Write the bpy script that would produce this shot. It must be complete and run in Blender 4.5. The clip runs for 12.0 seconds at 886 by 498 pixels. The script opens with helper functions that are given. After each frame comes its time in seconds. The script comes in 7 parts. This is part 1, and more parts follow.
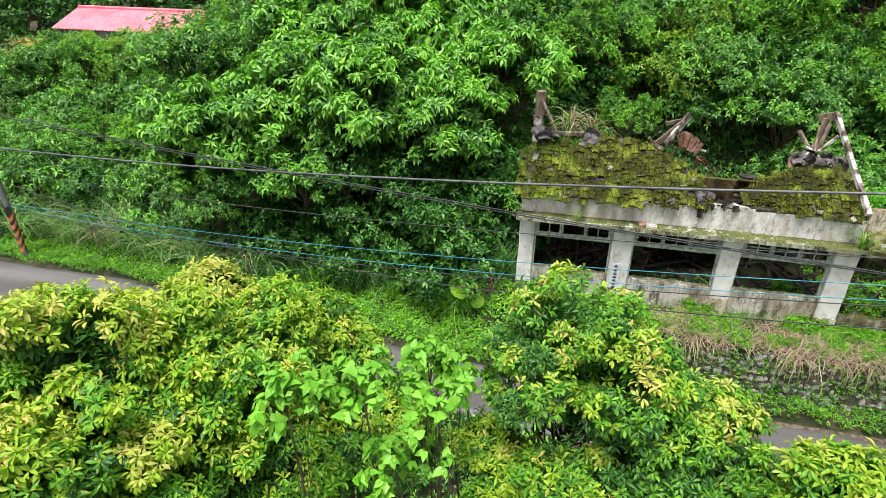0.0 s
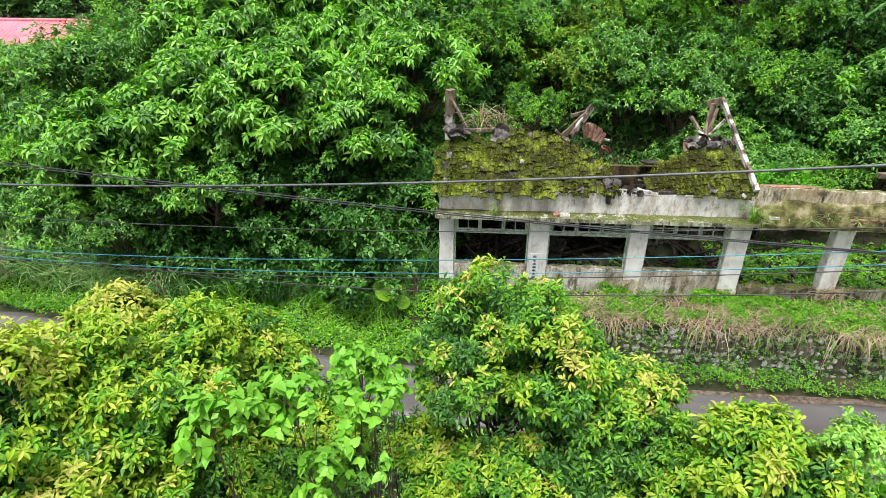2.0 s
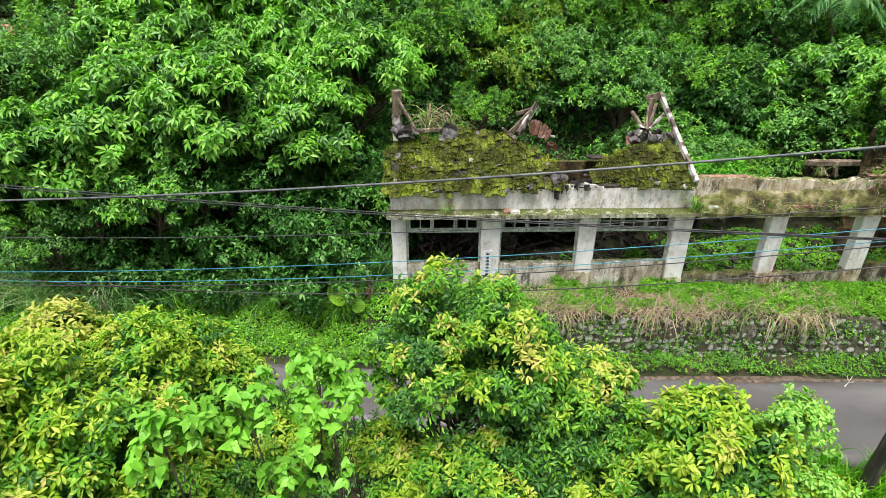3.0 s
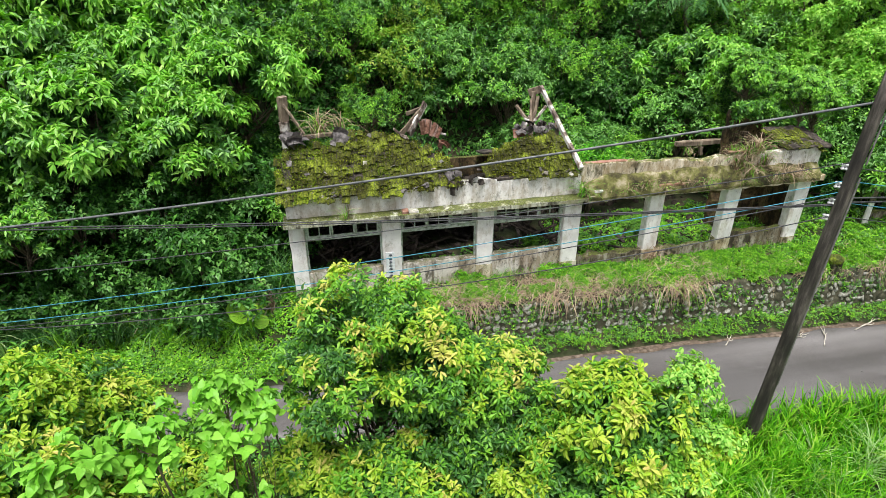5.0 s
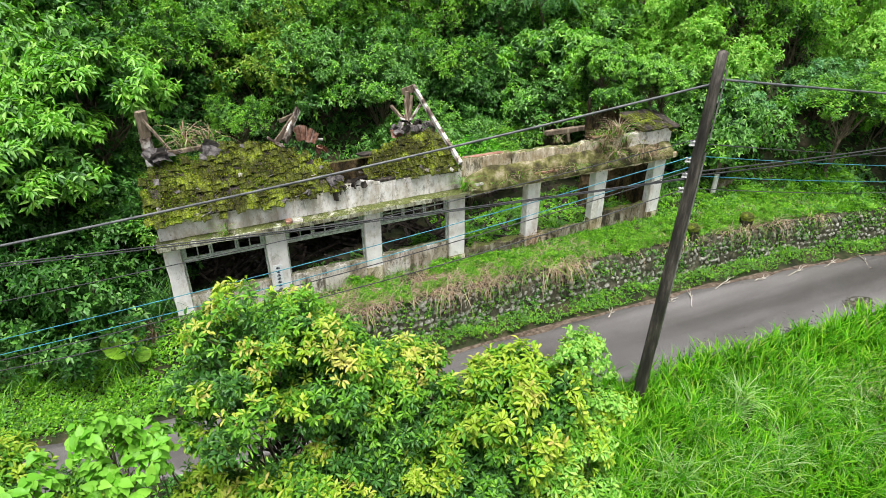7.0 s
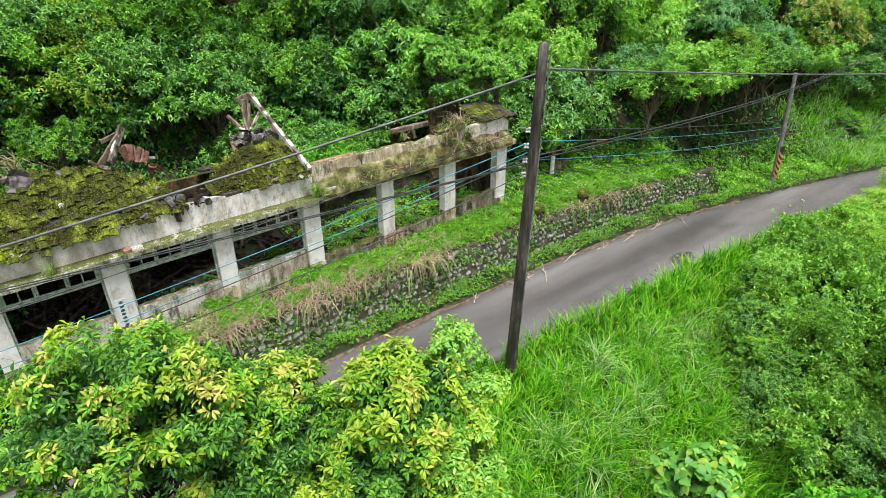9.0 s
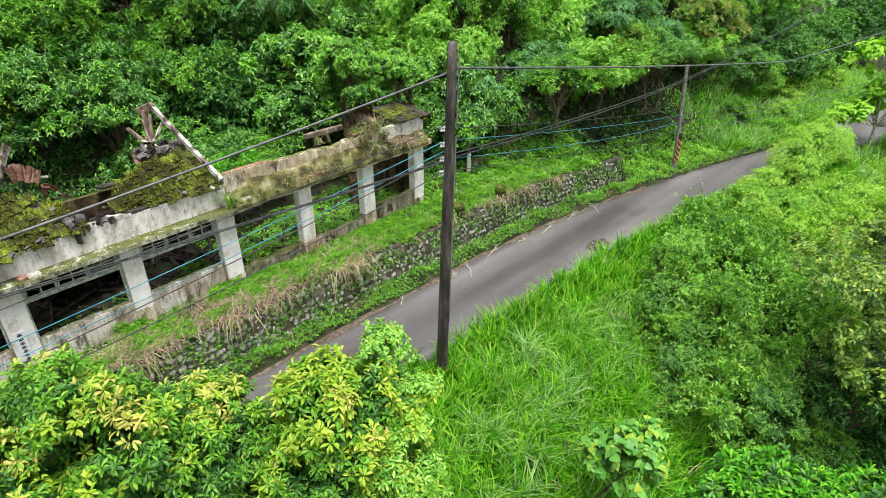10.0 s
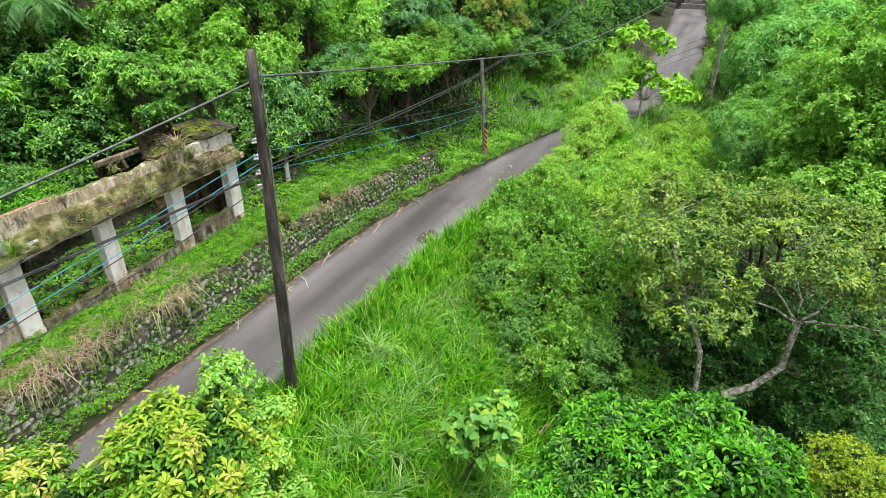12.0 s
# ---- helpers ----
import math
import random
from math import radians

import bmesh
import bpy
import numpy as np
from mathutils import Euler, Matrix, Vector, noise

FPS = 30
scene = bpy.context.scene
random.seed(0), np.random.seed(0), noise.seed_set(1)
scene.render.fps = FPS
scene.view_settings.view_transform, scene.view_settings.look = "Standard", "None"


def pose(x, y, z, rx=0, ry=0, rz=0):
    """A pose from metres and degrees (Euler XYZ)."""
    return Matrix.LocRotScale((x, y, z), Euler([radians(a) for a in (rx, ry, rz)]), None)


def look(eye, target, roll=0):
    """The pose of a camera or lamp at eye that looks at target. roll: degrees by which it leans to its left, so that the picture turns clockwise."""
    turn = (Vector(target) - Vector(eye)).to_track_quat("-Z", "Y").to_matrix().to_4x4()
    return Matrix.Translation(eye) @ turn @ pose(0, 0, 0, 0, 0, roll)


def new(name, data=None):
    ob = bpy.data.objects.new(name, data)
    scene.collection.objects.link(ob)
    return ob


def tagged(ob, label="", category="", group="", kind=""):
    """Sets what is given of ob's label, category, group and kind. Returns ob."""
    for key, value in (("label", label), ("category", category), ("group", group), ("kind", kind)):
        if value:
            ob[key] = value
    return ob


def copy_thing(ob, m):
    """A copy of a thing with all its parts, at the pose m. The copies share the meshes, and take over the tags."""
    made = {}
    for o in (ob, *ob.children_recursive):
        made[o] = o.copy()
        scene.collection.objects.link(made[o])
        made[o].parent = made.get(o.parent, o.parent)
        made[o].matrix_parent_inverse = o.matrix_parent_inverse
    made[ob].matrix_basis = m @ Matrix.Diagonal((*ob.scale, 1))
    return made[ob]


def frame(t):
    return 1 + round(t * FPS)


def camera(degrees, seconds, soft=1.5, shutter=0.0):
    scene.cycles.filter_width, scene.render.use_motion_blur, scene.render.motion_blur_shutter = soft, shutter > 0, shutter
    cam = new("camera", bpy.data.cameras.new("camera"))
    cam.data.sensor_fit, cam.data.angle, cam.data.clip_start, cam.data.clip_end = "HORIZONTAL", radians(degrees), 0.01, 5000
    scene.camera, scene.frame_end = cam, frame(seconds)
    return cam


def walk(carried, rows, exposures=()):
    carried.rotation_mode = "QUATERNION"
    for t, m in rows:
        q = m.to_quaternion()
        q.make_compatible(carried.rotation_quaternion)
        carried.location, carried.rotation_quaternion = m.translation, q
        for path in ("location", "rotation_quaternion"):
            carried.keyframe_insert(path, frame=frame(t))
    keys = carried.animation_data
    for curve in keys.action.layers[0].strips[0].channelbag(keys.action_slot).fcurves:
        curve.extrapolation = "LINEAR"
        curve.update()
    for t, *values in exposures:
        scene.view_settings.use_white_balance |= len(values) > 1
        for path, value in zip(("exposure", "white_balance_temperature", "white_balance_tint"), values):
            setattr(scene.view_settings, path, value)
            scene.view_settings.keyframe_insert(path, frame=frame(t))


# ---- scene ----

# ---------------------------------------------------------------- camera
EYE = (1.208, -16.721, 10.72)
TURNS = [  # seconds, heading, tilt, roll in degrees
    (0.0, -12.33, -29.11, 0.48), (0.5, -11.03, -29.05, 0.36), (1.0, -9.02, -29.02, 0.26), (1.5, -6.41, -29.01, 0.20),
    (2.0, -3.73, -28.98, 0.18), (2.5, -1.16, -28.94, 0.20), (3.0, 1.42, -28.93, 0.18), (5.0, 12.12, -28.81, 0.02),
    (5.5, 14.89, -28.77, 0.03), (6.0, 17.71, -28.72, 0.02), (6.5, 20.80, -28.72, -0.07), (8.5, 35.31, -28.75, -0.22),
    (9.0, 39.29, -28.74, -0.19), (9.5, 43.48, -28.70, -0.21), (10.0, 47.65, -28.68, -0.24), (10.5, 51.90, -28.63, -0.21),
    (11.0, 56.38, -28.59, -0.22), (11.5, 61.10, -28.56, -0.31), (12.0, 65.77, -28.55, -0.40)]


def aim(heading, tilt, roll):
    a, e = radians(heading), radians(tilt)
    way = Vector((math.sin(a) * math.cos(e), math.cos(a) * math.cos(e), math.sin(e)))
    return look(EYE, Vector(EYE) + 10 * way, roll)


cam = camera(73.225, 12.0, 0.7)
walk(cam, [(t, aim(h, e, r)) for t, h, e, r in TURNS])

# ---------------------------------------------------------------- light: overcast sky
world = bpy.data.worlds.new("world")
scene.world = world
world.use_nodes = True
wn, wl = world.node_tree.nodes, world.node_tree.links
sky = wn.new("ShaderNodeTexSky")
sky.sky_type = "NISHITA"
sky.sun_disc = False
sky.sun_elevation, sky.sun_rotation = radians(76), radians(203)
sky.dust_density, sky.air_density = 3.0, 1.0
veil = wn.new("ShaderNodeHueSaturation")
veil.inputs["Saturation"].default_value = 0.25
wl.new(sky.outputs[0], veil.inputs["Color"])
wl.new(veil.outputs[0], wn["Background"].inputs["Color"])
wn["Background"].inputs["Strength"].default_value = 0.10
sun = new("sun", bpy.data.lights.new("sun", "SUN"))
sun.data.energy, sun.data.angle, sun.data.color = 2.8, radians(30), (0.99, 0.97, 0.945)
sun.matrix_world = look((2, -20, 60), (8, -6, 0))
scene.view_settings.exposure = 0.99

# ---------------------------------------------------------------- materials


def shader(name):
    m = bpy.data.materials.new(name)
    m.use_nodes = True
    nt = m.node_tree
    return m, nt, nt.nodes, nt.links, nt.nodes["Principled BSDF"]


def ramp(nt, stops, squeeze=1.0):
    """A colour ramp; squeeze draws its stops towards the middle, where noise has its values."""
    stops = [(0.5 + (p - 0.5) * squeeze, c) for p, c in stops]
    r = nt.nodes.new("ShaderNodeValToRGB")
    el = r.color_ramp.elements
    while len(el) < len(stops):
        el.new(0.5)
    for e, (p, c) in zip(el, stops):
        e.position, e.color = p, (*c, 1)
    return r


def noise_node(nt, scale, detail=4, rough=0.6, coords="Object", stretch=None):
    tc = nt.nodes.new("ShaderNodeTexCoord")
    n = nt.nodes.new("ShaderNodeTexNoise")
    n.inputs["Scale"].default_value, n.inputs["Detail"].default_value, n.inputs["Roughness"].default_value = scale, detail, rough
    if stretch:
        mp = nt.nodes.new("ShaderNodeMapping")
        mp.inputs["Scale"].default_value = stretch
        nt.links.new(tc.outputs[coords], mp.inputs["Vector"])
        nt.links.new(mp.outputs[0], n.inputs["Vector"])
    else:
        nt.links.new(tc.outputs[coords], n.inputs["Vector"])
    return n


def mixer(nt, fac, a, b, kind="MIX"):
    m = nt.nodes.new("ShaderNodeMix")
    m.data_type, m.blend_type = "RGBA", kind
    for slot, v in ((0, fac), (6, a), (7, b)):
        if isinstance(v, bpy.types.NodeSocket):
            nt.links.new(v, m.inputs[slot])
        elif isinstance(v, (int, float)):
            m.inputs[slot].default_value = v
        else:
            m.inputs[slot].default_value = (*v, 1)
    return m.outputs[2]


def bump(nt, height, strength, distance, b):
    n = nt.nodes.new("ShaderNodeBump")
    n.inputs["Strength"].default_value, n.inputs["Distance"].default_value = strength, distance
    nt.links.new(height, n.inputs["Height"])
    nt.links.new(n.outputs[0], b.inputs["Normal"])


def leaf_material(name, stops, rough=0.45, through_light=0.3, drift=0.35, sheen=0.25):
    """Leaves: each leaf has a tone of its own, with a slow drift of tone through the plant."""
    m, nt, N, L, b = shader(name)
    geo = N.new("ShaderNodeNewGeometry")
    r = ramp(nt, stops)
    L.new(geo.outputs["Random Per Island"], r.inputs[0])
    n = noise_node(nt, 0.7, 2)
    r2 = ramp(nt, [(0.3, (0.55, 0.62, 0.6)), (0.7, (1.25, 1.2, 1.1))])
    L.new(n.outputs[0], r2.inputs[0])
    col = mixer(nt, drift * 2, r.outputs[0], r2.outputs[0], "MULTIPLY")
    L.new(col, b.inputs["Base Color"])
    b.inputs["Roughness"].default_value = rough
    b.inputs["Specular IOR Level"].default_value = sheen
    tr = N.new("ShaderNodeBsdfTranslucent")
    warm = mixer(nt, 1.0, col, (1.0, 1.25, 0.35), "MULTIPLY")
    L.new(warm, tr.inputs["Color"])
    mix = N.new("ShaderNodeMixShader")
    mix.inputs[0].default_value = through_light
    L.new(b.outputs[0], mix.inputs[1])
    L.new(tr.outputs[0], mix.inputs[2])
    L.new(mix.outputs[0], N["Material Output"].inputs[0])
    return m


def surface_material(name, stops, scale=3.0, detail=6, rough=0.85, bump_s=0.3, bump_d=0.02, fine=40.0, stretch=None, spec=0.3, metal=0.0):
    m, nt, N, L, b = shader(name)
    n = noise_node(nt, scale, detail, 0.65, stretch=stretch)
    r = ramp(nt, stops, 0.6)
    L.new(n.outputs[0], r.inputs[0])
    f = noise_node(nt, fine, 3)
    rf = ramp(nt, [(0.25, (0.7, 0.7, 0.7)), (0.75, (1.2, 1.2, 1.2))])
    L.new(f.outputs[0], rf.inputs[0])
    col = mixer(nt, 0.7, r.outputs[0], rf.outputs[0], "MULTIPLY")
    L.new(col, b.inputs["Base Color"])
    b.inputs["Roughness"].default_value = rough
    b.inputs["Specular IOR Level"].default_value = spec
    b.inputs["Metallic"].default_value = metal
    bump(nt, f.outputs[0], bump_s, bump_d, b)
    return m


M = {}
M["young"] = leaf_material("young_leaf", [(0.0, (0.22, 0.40, 0.02)), (0.5, (0.33, 0.485, 0.035)), (1.0, (0.48, 0.56, 0.085))], 0.42, 0.3, 0.3)
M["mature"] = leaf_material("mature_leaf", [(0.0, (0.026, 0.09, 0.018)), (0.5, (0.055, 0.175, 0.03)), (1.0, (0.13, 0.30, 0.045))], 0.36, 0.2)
M["copper"] = leaf_material("copper_shoot", [(0.0, (0.46, 0.53, 0.085)), (0.7, (0.53, 0.52, 0.12)), (1.0, (0.55, 0.45, 0.14))], 0.42, 0.3, 0.25)
M["heart"] = leaf_material("heart_leaf", [(0.0, (0.15, 0.42, 0.03)), (1.0, (0.27, 0.56, 0.07))], 0.42, 0.28, 0.3)
M["hill_bright"] = leaf_material("bright_leaf", [(0.0, (0.09, 0.29, 0.02)), (0.5, (0.17, 0.44, 0.04)), (1.0, (0.32, 0.58, 0.09))], 0.38, 0.28, 0.3, 0.4)
M["hill_mid"] = leaf_material("hill_leaf", [(0.0, (0.05, 0.15, 0.028)), (0.6, (0.105, 0.28, 0.05)), (1.0, (0.195, 0.40, 0.09))], 0.42, 0.22, 0.35, 0.35)
# dark foliage; its tone was lowered to stand in for shade under crowns
M["hill_dark"] = leaf_material("dark_shade_leaf", [(0.0, (0.014, 0.056, 0.010)), (0.6, (0.034, 0.128, 0.018)), (1.0, (0.08, 0.23, 0.03))], 0.42, 0.18, 0.35, 0.2)
M["hill_yellow"] = leaf_material("yellowish_leaf", [(0.0, (0.12, 0.25, 0.02)), (0.6, (0.24, 0.39, 0.035)), (1.0, (0.36, 0.43, 0.08))], 0.45, 0.3)
M["fine"] = leaf_material("fine_leaf", [(0.0, (0.08, 0.25, 0.022)), (0.5, (0.16, 0.385, 0.04)), (1.0, (0.29, 0.51, 0.075))], 0.5, 0.3, 0.35, 0.16)
M["grey_leaf"] = leaf_material("grey_leaf", [(0.0, (0.08, 0.18, 0.04)), (0.5, (0.15, 0.27, 0.06)), (0.8, (0.24, 0.36, 0.07)), (1.0, (0.42, 0.52, 0.08))], 0.5, 0.25)
M["glossy"] = leaf_material("glossy_leaf", [(0.0, (0.05, 0.24, 0.012)), (0.6, (0.11, 0.42, 0.02)), (1.0, (0.26, 0.58, 0.045))], 0.35, 0.28)
M["grass"] = leaf_material("grass_blade", [(0.0, (0.025, 0.15, 0.006)), (0.35, (0.09, 0.34, 0.01)), (0.75, (0.18, 0.5, 0.016)), (0.95, (0.33, 0.6, 0.045)), (1.0, (0.42, 0.5, 0.12))], 0.55, 0.36, 0.35, 0.12)
M["weed"] = leaf_material("weed_leaf", [(0.0, (0.06, 0.21, 0.012)), (0.6, (0.16, 0.42, 0.02)), (1.0, (0.32, 0.57, 0.05))], 0.45, 0.28)
M["fresh"] = leaf_material("fresh_leaf", [(0.0, (0.075, 0.235, 0.018)), (0.5, (0.13, 0.34, 0.026)), (1.0, (0.22, 0.44, 0.042))], 0.38, 0.28, 0.25)
M["pale_fine"] = leaf_material("pale_fine_leaf", [(0.0, (0.26, 0.48, 0.05)), (0.5, (0.40, 0.62, 0.09)), (1.0, (0.58, 0.72, 0.20))], 0.5, 0.45, 0.15)
# bamboo, lime and pale grass tones are raised to hold far haze
M["bamboo_leaf"] = leaf_material("bamboo_leaf", [(0.0, (0.12, 0.36, 0.10)), (0.5, (0.25, 0.55, 0.19)), (1.0, (0.45, 0.68, 0.31))], 0.42, 0.38, 0.2)
M["lime_leaf"] = leaf_material("lime_leaf", [(0.0, (0.14, 0.38, 0.05)), (0.5, (0.27, 0.54, 0.085)), (1.0, (0.45, 0.67, 0.16))], 0.42, 0.35, 0.25)
M["pale_grass"] = leaf_material("pale_grass_blade", [(0.0, (0.14, 0.34, 0.07)), (0.6, (0.30, 0.50, 0.16)), (1.0, (0.50, 0.62, 0.32))], 0.5, 0.35)
M["reed"] = leaf_material("reed_blade", [(0.0, (0.04, 0.15, 0.04)), (0.6, (0.11, 0.28, 0.08)), (1.0, (0.24, 0.42, 0.16))], 0.45, 0.28)
M["gold_leaf"] = leaf_material("gold_green_leaf", [(0.0, (0.12, 0.25, 0.01)), (0.6, (0.30, 0.42, 0.02)), (1.0, (0.48, 0.52, 0.05))], 0.45, 0.3)
M["rust_leaf"] = leaf_material("rusty_young_leaf", [(0.0, (0.22, 0.26, 0.06)), (0.5, (0.38, 0.33, 0.10)), (1.0, (0.52, 0.38, 0.16))], 0.45, 0.25, 0.25)
M["blue_leaf"] = leaf_material("blue_green_leaf", [(0.0, (0.06, 0.20, 0.07)), (0.5, (0.12, 0.33, 0.12)), (1.0, (0.24, 0.46, 0.20))], 0.4, 0.25, 0.25, 0.4)
M["dry"] = leaf_material("dry_grass", [(0.0, (0.17, 0.115, 0.075)), (0.6, (0.36, 0.265, 0.19)), (1.0, (0.52, 0.42, 0.31))], 0.7, 0.15, 0.2)
M["bark"] = surface_material("bark", [(0.3, (0.06, 0.045, 0.03)), (0.7, (0.2, 0.16, 0.11))], 12, 6, 0.9, 0.6, 0.02, 60, (1, 1, 0.3))
M["pale_bark"] = surface_material("pale_bark", [(0.35, (0.12, 0.105, 0.075)), (0.52, (0.36, 0.34, 0.28)), (0.7, (0.62, 0.60, 0.54))], 9, 6, 0.9, 0.5, 0.01, 50)
M["dead_frond"] = surface_material("bleached_frond", [(0.35, (0.3, 0.26, 0.21)), (0.65, (0.6, 0.56, 0.49))], 9, 5, 0.9, 0.3, 0.005, 50)
# soil kept near black so gaps between leaves read as shade
M["shaded_earth"] = surface_material("shaded_earth", [(0.3, (0.012, 0.016, 0.006)), (0.5, (0.026, 0.034, 0.011)), (0.75, (0.07, 0.055, 0.032))], 1.3, 8, 0.95, 0.6, 0.05, 14)
def asphalt_material():
    """Worn lane: long pale wheel tracks, dark damp patches with more gloss, fine chippings."""
    m, nt, N, L, b = shader("worn_asphalt")
    tracks = noise_node(nt, 0.9, 4, 0.5, stretch=(0.06, 1, 1))
    r = ramp(nt, [(0.34, (0.085, 0.079, 0.077)), (0.5, (0.125, 0.117, 0.115)), (0.66, (0.175, 0.165, 0.162))])
    L.new(tracks.outputs[0], r.inputs[0])
    damp = noise_node(nt, 0.5, 9, 0.7, stretch=(0.5, 1, 1))
    rd = ramp(nt, [(0.40, (0.80, 0.78, 0.77)), (0.60, (1, 1, 1))])
    L.new(damp.outputs[0], rd.inputs[0])
    col = mixer(nt, 0.8, r.outputs[0], rd.outputs[0], "MULTIPLY")
    grit = noise_node(nt, 70, 3)
    rg_ = ramp(nt, [(0.38, (0.6, 0.6, 0.6)), (0.62, (1.3, 1.3, 1.3))])
    L.new(grit.outputs[0], rg_.inputs[0])
    col = mixer(nt, 0.8, col, rg_.outputs[0], "MULTIPLY")
    L.new(col, b.inputs["Base Color"])
    rough = ramp(nt, [(0.42, (0.42, 0.42, 0.42)), (0.58, (0.75, 0.75, 0.75))])
    L.new(damp.outputs[0], rough.inputs[0])
    L.new(rough.outputs[0], b.inputs["Roughness"])
    bump(nt, grit.outputs[0], 0.5, 0.01, b)
    return m


M["asphalt"] = asphalt_material()
M["concrete"] = surface_material("old_concrete", [(0.25, (0.10, 0.085, 0.06)), (0.42, (0.33, 0.30, 0.25)), (0.6, (0.55, 0.53, 0.48)), (0.8, (0.66, 0.65, 0.61))], 1.7, 9, 0.9, 0.4, 0.01, 35)
M["moss"] = surface_material("moss", [(0.3, (0.05, 0.06, 0.012)), (0.5, (0.13, 0.17, 0.015)), (0.75, (0.26, 0.30, 0.02))], 2.4, 8, 0.95, 0.9, 0.03, 55)
M["pole"] = surface_material("tarred_pole", [(0.35, (0.025, 0.022, 0.02)), (0.55, (0.06, 0.052, 0.045)), (0.75, (0.16, 0.14, 0.12))], 5, 8, 0.6, 0.3, 0.01, 45, (1, 1, 0.15))
M["wood"] = surface_material("weathered_wood", [(0.3, (0.08, 0.06, 0.045)), (0.6, (0.22, 0.17, 0.12)), (0.8, (0.4, 0.34, 0.27))], 6, 6, 0.9, 0.5, 0.01, 50, (1, 1, 0.2))
M["pink"] = surface_material("pink_sheet", [(0.3, (0.62, 0.16, 0.2)), (0.7, (0.75, 0.24, 0.3))], 1.2, 4, 0.5, 0.1, 0.01, 20)
M["stone"] = surface_material("wall_stone", [(0.25, (0.03, 0.033, 0.018)), (0.42, (0.12, 0.12, 0.085)), (0.56, (0.26, 0.26, 0.22)), (0.8, (0.42, 0.42, 0.38))], 7, 7, 0.9, 0.6, 0.02, 30)
M["cable"] = surface_material("black_cable", [(0.3, (0.03, 0.03, 0.032)), (0.7, (0.07, 0.07, 0.075))], 6, 3, 0.5, 0.1, 0.002, 40)

def wall_material(name, pale, stain, dark, amount=0.5, mossy=0.6, grime=0.5):
    """Old plaster: pale, with hard-edged stains, runs down the face, specks of mildew, and moss where it lies level."""
    m, nt, N, L, b = shader(name)
    n = noise_node(nt, 2.0, 3, 0.5)
    r = ramp(nt, [(0.35, tuple(v * 0.86 for v in pale)), (0.65, tuple(min(1, v * 1.08) for v in pale))])
    L.new(n.outputs[0], r.inputs[0])
    col = r.outputs[0]
    edge = 0.62 - 0.2 * amount
    for scale, stretch, tone, at, soft in ((1.5, (1, 1, 0.6), stain, edge, 0.07), (6.0, (1, 1, 0.22), stain, edge + 0.03, 0.06), (3.0, (1, 1, 0.5), dark, edge + 0.05, 0.05), (14.0, (1, 1, 0.6), dark, edge + 0.09, 0.04)):
        q = noise_node(nt, scale, 10, 0.72, stretch=stretch)
        mask = ramp(nt, [(at - soft, (0, 0, 0)), (at + soft, (1, 1, 1))])
        L.new(q.outputs[0], mask.inputs[0])
        k = N.new("ShaderNodeMath")
        k.operation = "MULTIPLY"
        L.new(mask.outputs[0], k.inputs[0])
        k.inputs[1].default_value = grime
        col = mixer(nt, k.outputs[0], col, tone)
    f = noise_node(nt, 45, 4)
    geo = N.new("ShaderNodeNewGeometry")
    sep = N.new("ShaderNodeSeparateXYZ")
    L.new(geo.outputs["Normal"], sep.inputs[0])
    mo = noise_node(nt, 3.2, 9, 0.75)
    add = N.new("ShaderNodeMath")
    add.operation = "MULTIPLY_ADD"
    L.new(sep.outputs["Z"], add.inputs[0])
    add.inputs[1].default_value = 0.16
    L.new(mo.outputs[0], add.inputs[2])
    rm = ramp(nt, [(0.58, (0, 0, 0)), (0.64, (1, 1, 1))])
    L.new(add.outputs[0], rm.inputs[0])
    k = N.new("ShaderNodeMath")
    k.operation = "MULTIPLY"
    L.new(rm.outputs[0], k.inputs[0])
    k.inputs[1].default_value = mossy
    green = ramp(nt, [(0.38, (0.02, 0.022, 0.008)), (0.5, (0.07, 0.085, 0.015)), (0.62, (0.2, 0.23, 0.06))])
    L.new(f.outputs[0], green.inputs[0])
    col = mixer(nt, k.outputs[0], col, green.outputs[0])
    L.new(col, b.inputs["Base Color"])
    b.inputs["Roughness"].default_value = 0.9
    b.inputs["Specular IOR Level"].default_value = 0.25
    bump(nt, f.outputs[0], 0.6, 0.015, b)
    return m


